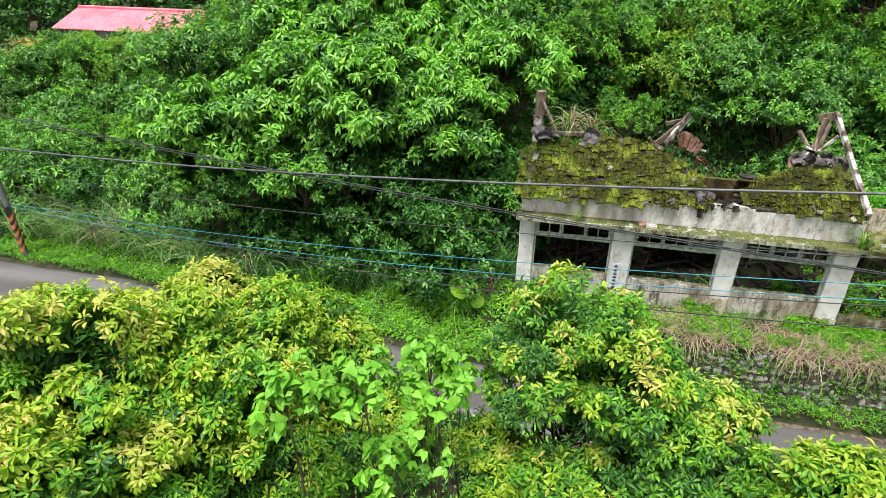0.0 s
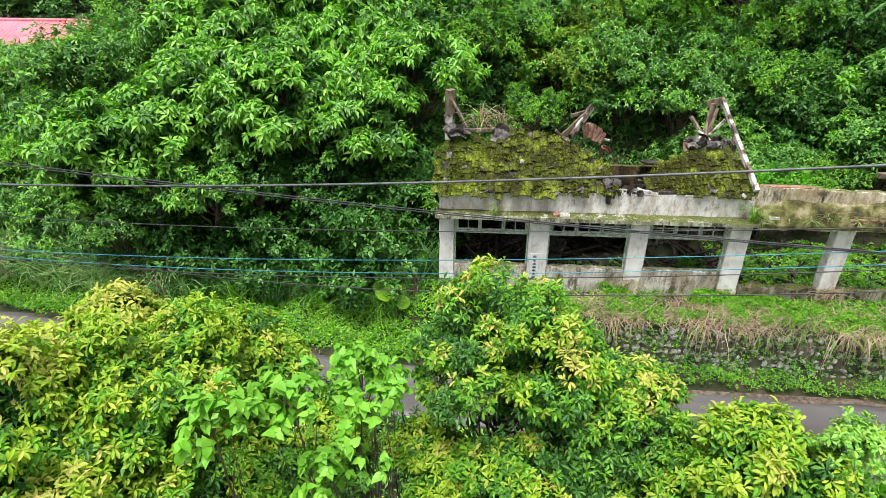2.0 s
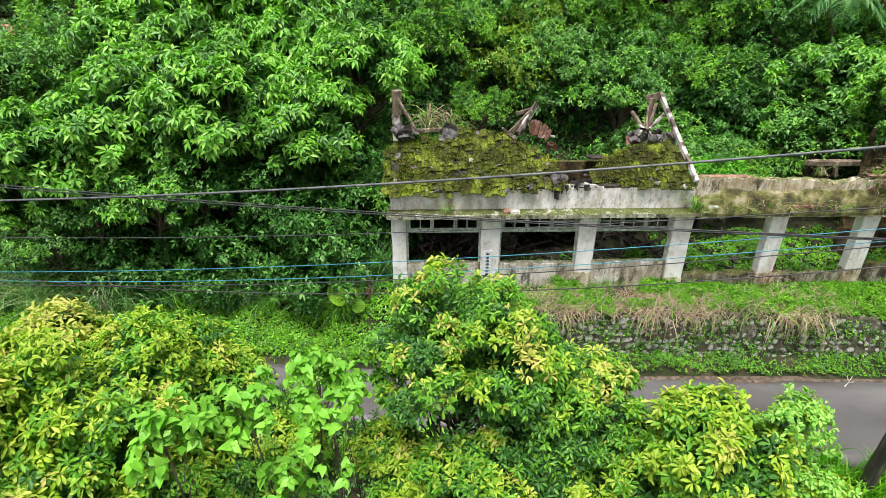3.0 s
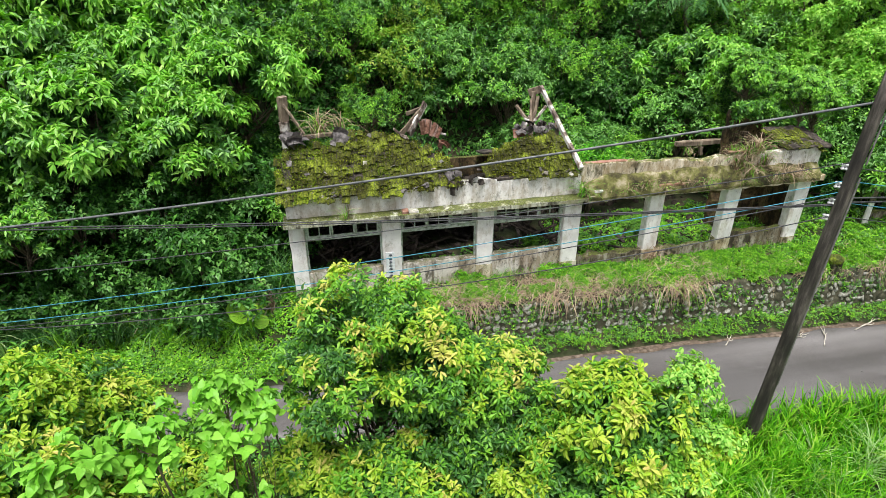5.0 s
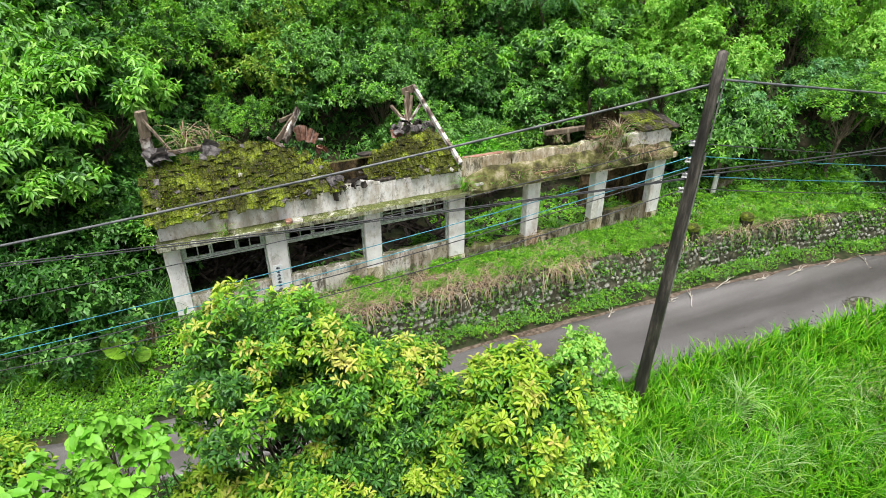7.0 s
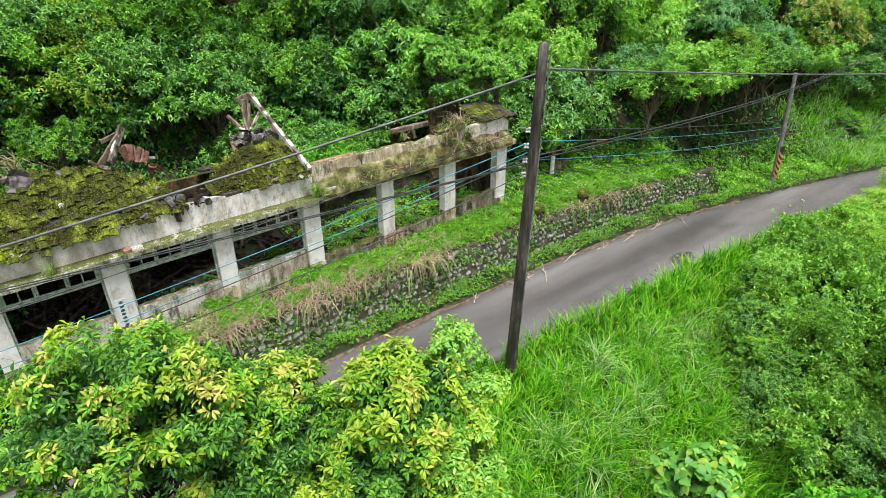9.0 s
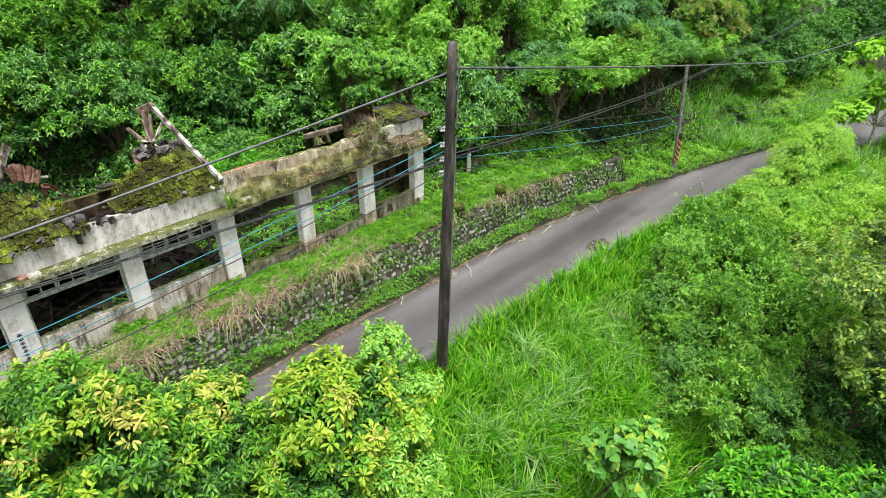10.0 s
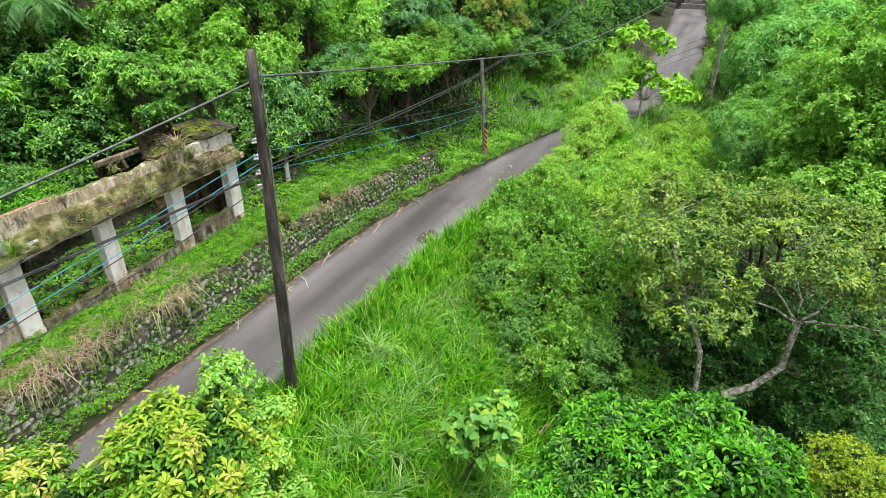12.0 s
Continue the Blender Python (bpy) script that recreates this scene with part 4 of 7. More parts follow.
for x, w, ln in ((4.98, 0.05, 0.2), (5.1, 0.16, 0.42), (5.27, 0.07, 0.24), (5.36, 0.12, 0.16), (5.72, 0.05, 0.12), (6.0, 0.2, 0.14)):  # rotten rags that hang where the eave broke
    bm = bmesh.new()
    beam(bm, (x, -0.05, 3.68), (x + rr.uniform(-0.06, 0.06), -0.09, 3.66 - ln), w, 0.025)
    bmesh.ops.subdivide_edges(bm, edges=list(bm.edges), cuts=3, use_grid_fill=True)
    for v in bm.verts:
        v.co += 0.035 * noise.noise_vector(v.co * 9)
    part("rotten_strip", bm, M["rotten"], house, "dark rotten strip hanging from the eave")

# rear wall and sagging rear slope, added to block skylight and darken the rooms
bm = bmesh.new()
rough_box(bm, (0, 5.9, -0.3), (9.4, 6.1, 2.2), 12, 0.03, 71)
part("added_rear_wall", bm, M["brown_wall"], house, "added dark rear wall that closes off skylight")
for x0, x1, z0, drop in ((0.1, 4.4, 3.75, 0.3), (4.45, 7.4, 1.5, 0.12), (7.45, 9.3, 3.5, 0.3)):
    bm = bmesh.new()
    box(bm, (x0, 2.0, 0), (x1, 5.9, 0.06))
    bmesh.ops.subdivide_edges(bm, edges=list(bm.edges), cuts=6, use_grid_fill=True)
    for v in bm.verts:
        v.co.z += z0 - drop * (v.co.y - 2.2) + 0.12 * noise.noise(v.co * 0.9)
    part("added_rear_slope", bm, M["rotten"], house, "added rotten boards behind the ridge that block skylight")
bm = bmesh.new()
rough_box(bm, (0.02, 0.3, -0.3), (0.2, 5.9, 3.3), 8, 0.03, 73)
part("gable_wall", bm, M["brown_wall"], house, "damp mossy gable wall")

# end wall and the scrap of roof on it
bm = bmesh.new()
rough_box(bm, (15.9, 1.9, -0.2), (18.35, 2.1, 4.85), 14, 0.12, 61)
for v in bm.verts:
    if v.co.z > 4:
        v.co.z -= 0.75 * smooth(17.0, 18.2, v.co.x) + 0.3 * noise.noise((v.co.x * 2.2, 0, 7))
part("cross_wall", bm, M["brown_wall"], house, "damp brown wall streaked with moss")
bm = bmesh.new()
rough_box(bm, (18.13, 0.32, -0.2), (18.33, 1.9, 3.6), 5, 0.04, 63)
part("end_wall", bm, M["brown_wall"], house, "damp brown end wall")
bm = bmesh.new()
box(bm, (16.85, -0.2, 0), (18.6, 1.35, 0.04))
bmesh.ops.subdivide_edges(bm, edges=list(bm.edges), cuts=9, use_grid_fill=True)
for v in bm.verts:
    if v.co.y < 0.1:
        v.co.y += 0.16 * noise.noise((v.co.x * 4, 1, 1))
    v.co.z += 3.92 + 0.17 * v.co.y + 0.07 * noise.noise((v.co.x * 2, v.co.y * 2, 0)) - 0.1 * max(0, v.co.x - 18.1)
scrap = part("roof", bm, M["rotten"], house, "sagging scrap of mossy roof")
for k in range(8):
    for j in range(8):
        if rr.random() < (0.3 if j > 2 else 0.6):
            continue
        o = new("tile", rr.choice(TILES))
        o.parent = scrap
        y = -0.1 + j * 0.17
        o.matrix_local = pose(16.85 + k * 0.24, y, 3.965 + 0.17 * y - 0.03 * k * (k > 5), 9 + rr.gauss(0, 3), rr.gauss(0, 3), rr.gauss(0, 8))

# rubble inside, its near-black colours standing in for the room's shade
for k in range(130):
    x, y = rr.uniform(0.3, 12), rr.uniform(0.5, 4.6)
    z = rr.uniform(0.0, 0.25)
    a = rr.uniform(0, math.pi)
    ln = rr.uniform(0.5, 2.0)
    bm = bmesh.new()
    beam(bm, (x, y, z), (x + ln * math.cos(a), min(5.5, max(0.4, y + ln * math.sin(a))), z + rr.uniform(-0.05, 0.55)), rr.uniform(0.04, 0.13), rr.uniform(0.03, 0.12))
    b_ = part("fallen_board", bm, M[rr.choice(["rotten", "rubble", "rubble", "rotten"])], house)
    b_["label"] = "rotten roof board lying in the rubble, coloured dark as in shade"
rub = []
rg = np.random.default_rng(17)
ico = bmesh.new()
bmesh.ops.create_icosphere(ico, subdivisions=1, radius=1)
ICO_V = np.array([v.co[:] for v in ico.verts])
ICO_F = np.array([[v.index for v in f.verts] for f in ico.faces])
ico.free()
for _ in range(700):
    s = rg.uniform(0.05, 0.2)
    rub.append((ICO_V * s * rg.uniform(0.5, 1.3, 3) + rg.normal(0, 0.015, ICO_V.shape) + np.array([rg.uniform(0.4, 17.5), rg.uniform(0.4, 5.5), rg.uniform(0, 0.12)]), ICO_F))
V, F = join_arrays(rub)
link_mesh("rubble", V, F, [M["rubble"]], parent=house, label="rubble heaped over the floor, coloured dark for the room's shade")["kind"] = "stuff"

# ---------------------------------------------------------------- retaining wall along the lane
xs = np.arange(3.4, 29.5, 0.4)
whi, _ = road_edges(xs)
prof = [(0.68, -1.7), (0.74, -1.38), (0.95, -0.75), (1.17, -0.12), (1.30, -0.05), (1.48, -0.08), (1.52, -0.9)]
V = np.array([[(x, h + dy + 0.03 * noise.noise((x, dy * 3, 0)), z + 0.04 * noise.noise((x * 0.7, 5, dy))) for dy, z in prof] for x, h in zip(xs, whi)])
n, k = V.shape[:2]
ii, jj = np.meshgrid(np.arange(n - 1), np.arange(k - 1), indexing="ij")
q0 = (ii * k + jj).ravel()
M["mortar"] = surface_material("dark_mortar", [(0.3, (0.018, 0.02, 0.01)), (0.6, (0.065, 0.062, 0.038)), (0.8, (0.15, 0.14, 0.10))], 4, 7, 0.95, 0.6, 0.02, 30)
rwall = tagged(link_mesh("retaining_wall", V.reshape(-1, 3), np.stack([q0, q0 + k, q0 + k + 1, q0 + 1], 1), [M["mortar"]]), "mossy rubble-stone retaining wall along the lane", "wall", kind="structure")
STONES = []
for s_ in range(5):
    q = np.random.default_rng(90 + s_)
    me = bpy.data.meshes.new("stone")
    me.from_pydata((ICO_V * np.array([0.12, 0.055, 0.105]) * q.uniform(0.75, 1.2, 3) + q.normal(0, 0.018, ICO_V.shape)).tolist(), [], ICO_F.tolist())
    me.materials.append(M["stone"])
    STONES.append(me)

# ---------------------------------------------------------------- poles and cables
utility_pole = thing("utility_pole", 11.68, -7.08, -1.62, "dark tarred utility pole carrying insulators and cables", "utility pole")
line = [(0.21 * t - 0.0, -0.23 * t, -0.4 + 10.33 * t) for t in np.linspace(0, 1, 14)]
V, F = tube_arrays(line + [(0.212, -0.232, 9.98)], list(np.linspace(0.175, 0.115, 14)) + [0.03], 14)
link_mesh("pole", V, F, [M["pole"]], parent=utility_pole, smooth=True)


def on_pole(z):
    t = (z + 1.62 + 0.4) / 10.33
    return np.array([11.68 + 0.21 * t, -7.08 - 0.23 * t, z])


def local_tube(name, pts, radii, mat, parent, label="", sides=8):
    V, F = tube_arrays([np.array(p) - np.array(parent.matrix_world.translation) for p in pts], radii, sides)
    return link_mesh(name, V, F, [M[mat]], parent=parent, label=label, smooth=True)


side = np.array([-0.80, 0.60, 0])
for z in (6.30, 5.90, 5.52, 5.15):
    p = on_pole(z)
    br = local_tube("bracket", [p, p + side * 0.21], [0.02, 0.02], "steel", utility_pole, "galvanised insulator bracket")
    for d in (0.145, 0.21):
        q = p + side * d
        pts, rad = [], []
        for k, r in ((-0.07, 0.02), (-0.055, 0.038), (-0.03, 0.038), (-0.015, 0.022), (0.015, 0.022), (0.03, 0.038), (0.055, 0.038), (0.07, 0.02)):
            pts.append(q + np.array([0, 0, k]) - np.array(utility_pole.matrix_world.translation))
            rad.append(r)
        V, F = tube_arrays(pts, rad, 9)
        link_mesh("insulator", V, F, [M["ceramic"]], parent=br, label="white ceramic insulator")
pv = np.array([0.12, -0.1, 0])
local_tube("conduit", [on_pole(z) + pv for z in np.linspace(0.5, 6.1, 9)], [0.022] * 9, "grey_pole", utility_pole, "grey cable conduit strapped to the pole")
local_tube("conduit", [on_pole(z) + pv * 1.05 for z in np.linspace(6.4, 8.0, 5)], [0.018] * 5, "grey_pole", utility_pole)
for z in (7.55, 4.4, 1.2):
    p = on_pole(z)
    local_tube("strap", [p - np.array([0, 0, 0.02]), p + np.array([0, 0, 0.02])], [0.17 - 0.006 * (z + 1.6)] * 2, "pole", utility_pole, "steel strap", 14)


def striped_pole(x, y, z, top, label, lean=(0, 0), r=0.12, stripe=1.7, shaft="grey_pole"):
    ob = thing("utility_pole", x, y, z, label, "utility pole", "striped poles along the lane")
    pts = [(lean[0] * t, lean[1] * t, -0.4 + (top - z + 0.4) * t) for t in np.linspace(0, 1, 8)]
    V, F = tube_arrays(pts, np.linspace(r, r * 0.72, 8), 12)
    link_mesh("pole", V, F, [M[shaft]], parent=ob, smooth=True)
    if stripe:
        V, F = tube_arrays([(0, 0, 0.05), (0, 0, stripe + 0.25)], [r * 1.03, r * 1.03], 12)
        link_mesh("sleeve", V, F, [M["pole"]], parent=ob, label="black sleeve under the warning bands", smooth=True)
        for k in range(5):
            z0 = 0.15 + k * stripe / 5
            rows = []
            for a in range(13):  # slanting band round the pole
                ang = a / 12 * 2 * math.pi
                rows.append([(1.07 * r * math.cos(ang), 1.07 * r * math.sin(ang), z0 + dz + 0.2 * math.sin(ang)) for dz in (0, stripe / 10 * 1.05)])
            V = np.array(rows).reshape(-1, 3)
            F = np.array([(2 * a, 2 * a + 2, 2 * a + 3, 2 * a + 1) for a in range(12)])
            link_mesh("stripe", V, F, [M["orange"]], parent=ob, label="orange warning band", smooth=True)
    return ob


striped_pole(-19.8, 0.13, -1.15, 6.8, "grey utility pole with orange and black bands")
striped_pole(33.05, -5.15, -1.0, 4.3, "slim grey utility pole with orange and black bands", (-0.1, 0.3), 0.125, 1.4)
striped_pole(53.4, -16.65, -1.6, 3.9, "pale concrete utility pole half hidden in bamboo", (0, -0.15), 0.2, 0, "concrete")
gp = thing("post", 22.2, 0.7, -0.1, "short weathered post with a white painted foot", "post")
V, F = tube_arrays([(0, 0, -0.4), (0, 0, 1.2), (0.03, -0.03, 2.45)], [0.1, 0.095, 0.085], 10)
link_mesh("shaft", V, F, [M["wood"]], parent=gp, smooth=True)
V, F = tube_arrays([(0, 0, -0.35), (0, 0, 1.15)], [0.106, 0.101], 10)
link_mesh("painted_foot", V, F, [M["column"]], parent=gp, label="white paint", smooth=True)


def cable(a, b, sag, r, mat, label, shift=(0, 0, 0), n=40):
    a, b = np.array(a, float) + shift, np.array(b, float) + shift
    pts = [a + (b - a) * t - np.array([0, 0, sag * 4 * t * (1 - t)]) for t in np.linspace(0, 1, n)]
    V, F = tube_arrays(pts, [r] * n, 6)
    tagged(link_mesh("cable", V, F, [M[mat]], smooth=True), label, "cable", "cables strung between the poles")


W0, W1, W2 = (-19.85, 0.13), (11.8, -7.2), (33.0, -4.95)
cable((*W0, 3.23), (*W1, 7.62), 0.42, 0.028, "grey_cable", "thick twisted grey cable slung over the lane")
cable((*W0, 3.28), (*W1, 7.66), 0.42, 0.018, "cable", "thick black cable slung over the lane", (0.0, 0.0, -0.04))
for d in (0, 0.09):
    cable((*W0, 4.68 - d), (*W1, 5.47 - d * 0.3), 0.28, 0.015, "cable", "black power cable between two poles")
cable((*W0, 2.35), (*W1, 6.4), 0.55, 0.011, "cable", "thin dark wire between two poles")
cable((*W0, 0.96), (*W1, 6.0), 0.56, 0.0095, "blue_cable", "thin blue wire between two poles")
cable((*W0, 0.83), (*W1, 5.75), 0.73, 0.0095, "blue_cable", "thin blue wire between two poles")
cable((*W0, 0.75), (*W1, 5.65), 0.78, 0.012, "cable", "thin dark wire between two poles")
cable((*W0, 1.9), (*W1, 5.2), 1.35, 0.013, "cable", "thin dark wire between two poles")
cable((*W1, 7.75), (40.2, -7.8, 3.75), 0.10, 0.03, "grey_cable", "thick grey cable slung over the lane")
cable((40.2, -7.8, 3.75), (62, -11.6, 4.5), 0.2, 0.03, "grey_cable", "thick grey cable slung over the lane")
cable((*W1, 6.3), (*W2, 2.0), 0.13, 0.012, "cable", "thin dark wire between two poles")
cable((*W1, 6.0), (*W2, 1.63), 0.13, 0.0095, "blue_cable", "thin blue wire between two poles")
cable((*W1, 5.52), (*W2, 1.24), 0.22, 0.0095, "blue_cable", "thin blue wire between two poles")
cable((*W1, 5.2), (*W2, 0.8), 0.25, 0.012, "cable", "thin dark wire between two poles")
for d in (0, 0.1):
    cable((*W1, 5.6 - d), (*W2, 3.57 - d), 0.16, 0.02, "cable", "black power cable between two poles")
    cable((*W2, 3.57 - d), (70, -6, 6.6 - d), 0.4, 0.02, "cable", "black power cable rising along the lane")

for z0, z1 in ((1.63, 3.5), (1.24, 3.0), (0.8, 2.5)):
    cable((*W2, z0), (53.4, -16.6, z1), 0.35, 0.014, "grey_cable", "thin pale wire crossing the far lane")

# ---------------------------------------------------------------- parapet where the lane ends from sight
far_parapet = thing("parapet_wall", 111.5, -11.5, -1.55, "low dark concrete parapet at the far bend of the lane", "wall")
bm = bmesh.new()
rough_box(bm, (-0.2, -6.5, 0), (0.2, 6.5, 0.85), 12, 0.05, 3)
part("wall_body", bm, M["grey_pole"], far_parapet)
for y in (-6.3, -2.2, 2.2, 6.3):
    bm = bmesh.new()
    rough_box(bm, (-0.35, y - 0.35, 0), (0.35, y + 0.35, 1.5), 3, 0.03, y)
    part("pier", bm, M["mortar"], far_parapet, "dark square pier")

# ---------------------------------------------------------------- pink roof beyond the trees
shed = thing("shed", -30.2, 24.2, -0.3, "low shed with a pink corrugated metal roof", "shed")
bm = bmesh.new()
box(bm, (-5.2, -2.6, -2), (5.2, 2.6, 3.95), 0.03)
part("wall", bm, M["concrete"], shed)
rows = []
for x in np.arange(-5.7, 5.71, 0.075):
    dz = 0.035 * math.cos(x / 0.3 * 2 * math.pi)
    rows.append([(x, -3.05, 3.88 + dz), (x, 0.0, 4.92 + dz), (x, 3.05, 3.88 + dz), (x, 3.05, 3.85 + dz), (x, 0.0, 4.88 + dz), (x, -3.05, 3.85 + dz)])
V = np.array(rows)
n, k = V.shape[:2]
ii, jj = np.meshgrid(np.arange(n - 1), np.arange(k - 1), indexing="ij")
q0 = (ii * k + jj).ravel()
link_mesh("roof", V.reshape(-1, 3), np.stack([q0, q0 + k, q0 + k + 1, q0 + 1], 1), [M["pink"]], parent=shed, label="pink corrugated metal roof")
V, F = tube_arrays([(-5.7, 0, 4.95), (5.7, 0, 4.95)], [0.12, 0.12], 10)
link_mesh("ridge_cap", V, F, [M["pink"]], parent=shed, smooth=True)
lean_to = thing("lean_to", -36.6, 18.6, -0.3, "small lean-to with a rusty orange metal roof", "shed")
bm = bmesh.new()
box(bm, (-1.2, -1.2, -1.0), (1.2, 1.2, 3.1), 0.03)
part("wall", bm, M["concrete"], lean_to)
bm = bmesh.new()
box(bm, (-1.5, -1.6, 3.1), (1.5, 1.5, 3.16), 0.01)
for v in bm.verts:
    v.co.z += 0.12 * v.co.y
part("roof", bm, M["orange"], lean_to, "rusty orange sheet roof")

# ---------------------------------------------------------------- hillside growth
rng = np.random.default_rng(11)
KINDS = {}


def kind_of(name, label, seeds, **kw):
    KINDS[name] = [(label, s, kw) for s in seeds]


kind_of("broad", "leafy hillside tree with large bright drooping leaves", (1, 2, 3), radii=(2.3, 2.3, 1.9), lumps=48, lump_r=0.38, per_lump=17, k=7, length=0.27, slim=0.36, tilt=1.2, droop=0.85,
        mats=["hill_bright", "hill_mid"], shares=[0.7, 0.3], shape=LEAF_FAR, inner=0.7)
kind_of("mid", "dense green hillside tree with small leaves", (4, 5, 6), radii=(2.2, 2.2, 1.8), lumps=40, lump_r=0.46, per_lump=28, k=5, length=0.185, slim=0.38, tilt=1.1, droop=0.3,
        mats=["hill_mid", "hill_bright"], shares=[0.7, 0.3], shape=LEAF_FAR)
kind_of("dark", "dark green glossy-leaved hillside shrub with shade in its leaf colour", (7, 8), radii=(2.0, 2.0, 1.7), lumps=34, lump_r=0.46, per_lump=26, k=5, length=0.18, slim=0.46, tilt=1.1, droop=0.2,
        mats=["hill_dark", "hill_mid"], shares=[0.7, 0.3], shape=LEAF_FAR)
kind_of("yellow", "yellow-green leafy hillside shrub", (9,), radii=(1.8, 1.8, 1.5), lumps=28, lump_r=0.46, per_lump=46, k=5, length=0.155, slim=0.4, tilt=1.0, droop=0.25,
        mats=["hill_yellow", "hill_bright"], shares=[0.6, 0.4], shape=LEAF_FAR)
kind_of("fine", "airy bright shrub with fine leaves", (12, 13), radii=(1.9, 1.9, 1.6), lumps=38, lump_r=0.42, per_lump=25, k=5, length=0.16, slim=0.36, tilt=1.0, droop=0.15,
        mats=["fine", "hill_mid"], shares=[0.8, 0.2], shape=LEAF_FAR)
kind_of("bamboo", "tall bamboo clump with slender drooping leaves", (14, 15), radii=(3.2, 3.2, 3.0), lumps=56, lump_r=0.75, per_lump=46, k=6, length=0.34, slim=0.17, tilt=1.15, droop=0.45,
        mats=["bamboo_leaf", "fine"], shares=[0.75, 0.25], shape=LEAF_FAR, low=-0.7, inner=0.3, inner_mat="fine")
kind_of("tuft", "low round clump of fresh green weeds", (20,), radii=(0.6, 0.6, 0.45), lumps=16, lump_r=0.2, per_lump=30, k=5, length=0.11, slim=0.5, tilt=1.1, droop=0.1,
        mats=["weed"], shares=[1.0], shape=LEAF_FAR, foot=(0, 0, -0.5), thick=0.02, inner=0.2, inner_mat="hill_mid")
kind_of("lime", "bright green leafy tree with rounded crown", (18, 19), radii=(2.2, 2.2, 1.8), lumps=52, lump_r=0.44, per_lump=36, k=6, length=0.175, slim=0.42, tilt=1.1, droop=0.2,
        mats=["lime_leaf", "fine"], shares=[0.75, 0.25], shape=LEAF_FAR, low=-0.75, inner=0.35, inner_mat="fine")
kind_of("wispy", "pale wispy shrub spilling over the lane edge", (24, 25), radii=(1.5, 1.5, 1.2), lumps=44, lump_r=0.4, per_lump=40, k=6, length=0.10, slim=0.32, tilt=1.25, droop=0.05,
        mats=["pale_fine", "lime_leaf"], shares=[0.75, 0.25], shape=LEAF_FAR, low=-0.7, inner=0.4, inner_mat="fine")
kind_of("gold", "golden-green shrub with tiny dense leaves", (26,), radii=(0.9, 0.9, 0.7), lumps=34, lump_r=0.22, per_lump=60, k=6, length=0.06, slim=0.45, tilt=0.9, droop=0.05,
        mats=["gold_leaf", "young"], shares=[0.8, 0.2], shape=LEAF_FAR, low=-0.7, inner=0.4, inner_mat="mature")
kind_of("glossy", "bright green glossy-leaved shrub", (16, 17), radii=(1.25, 1.25, 1.0), lumps=30, lump_r=0.33, per_lump=44, k=8, length=0.155, slim=0.38, tilt=0.95, droop=0.05,
        mats=["glossy", "mature"], shares=[0.75, 0.25], shape=LEAF_NEAR, spread=0.7)
kind_of("rusty", "hillside tree flushed with copper and yellow young leaves", (27,), radii=(2.2, 2.2, 1.9), lumps=46, lump_r=0.42, per_lump=24, k=6, length=0.2, slim=0.36, tilt=1.1, droop=0.3,
        mats=["rust_leaf", "hill_yellow", "hill_mid"], shares=[0.4, 0.35, 0.25], shape=LEAF_FAR, inner=0.4)
kind_of("blue", "hillside tree with pale blue-green drooping leaves", (28, 29), radii=(2.3, 2.3, 1.7), lumps=50, lump_r=0.42, per_lump=26, k=7, length=0.2, slim=0.3, tilt=1.3, droop=0.55,
        mats=["blue_leaf", "hill_mid"], shares=[0.75, 0.25], shape=LEAF_FAR, inner=0.4)
MADE = {}
NAMES = {"fine": "shrub", "glossy": "shrub", "dark": "shrub", "wispy": "shrub", "gold": "shrub", "bamboo": "bamboo", "tuft": "weed_clump"}


def grow(kind, x, y, z, s=1.0, turn=0.0, squash=1.0):
    """Set a plant of that kind with the middle of its crown at x, y, z."""
    label, seed, kw = KINDS[kind][int(rng.integers(len(KINDS[kind])))]
    if seed not in MADE:
        MADE[seed] = plant(NAMES.get(kind, "tree"), label, NAMES.get(kind, "tree"),
                           np.random.default_rng(seed), group="%s growth" % kind, **kw)
        ob = MADE[seed]
        ob.matrix_world = pose(x, y, z, 0, 0, turn)
    else:
        ob = copy_thing(MADE[seed], pose(x, y, z, 0, 0, turn))
    ob.scale = (s, s, s * squash)
    return ob


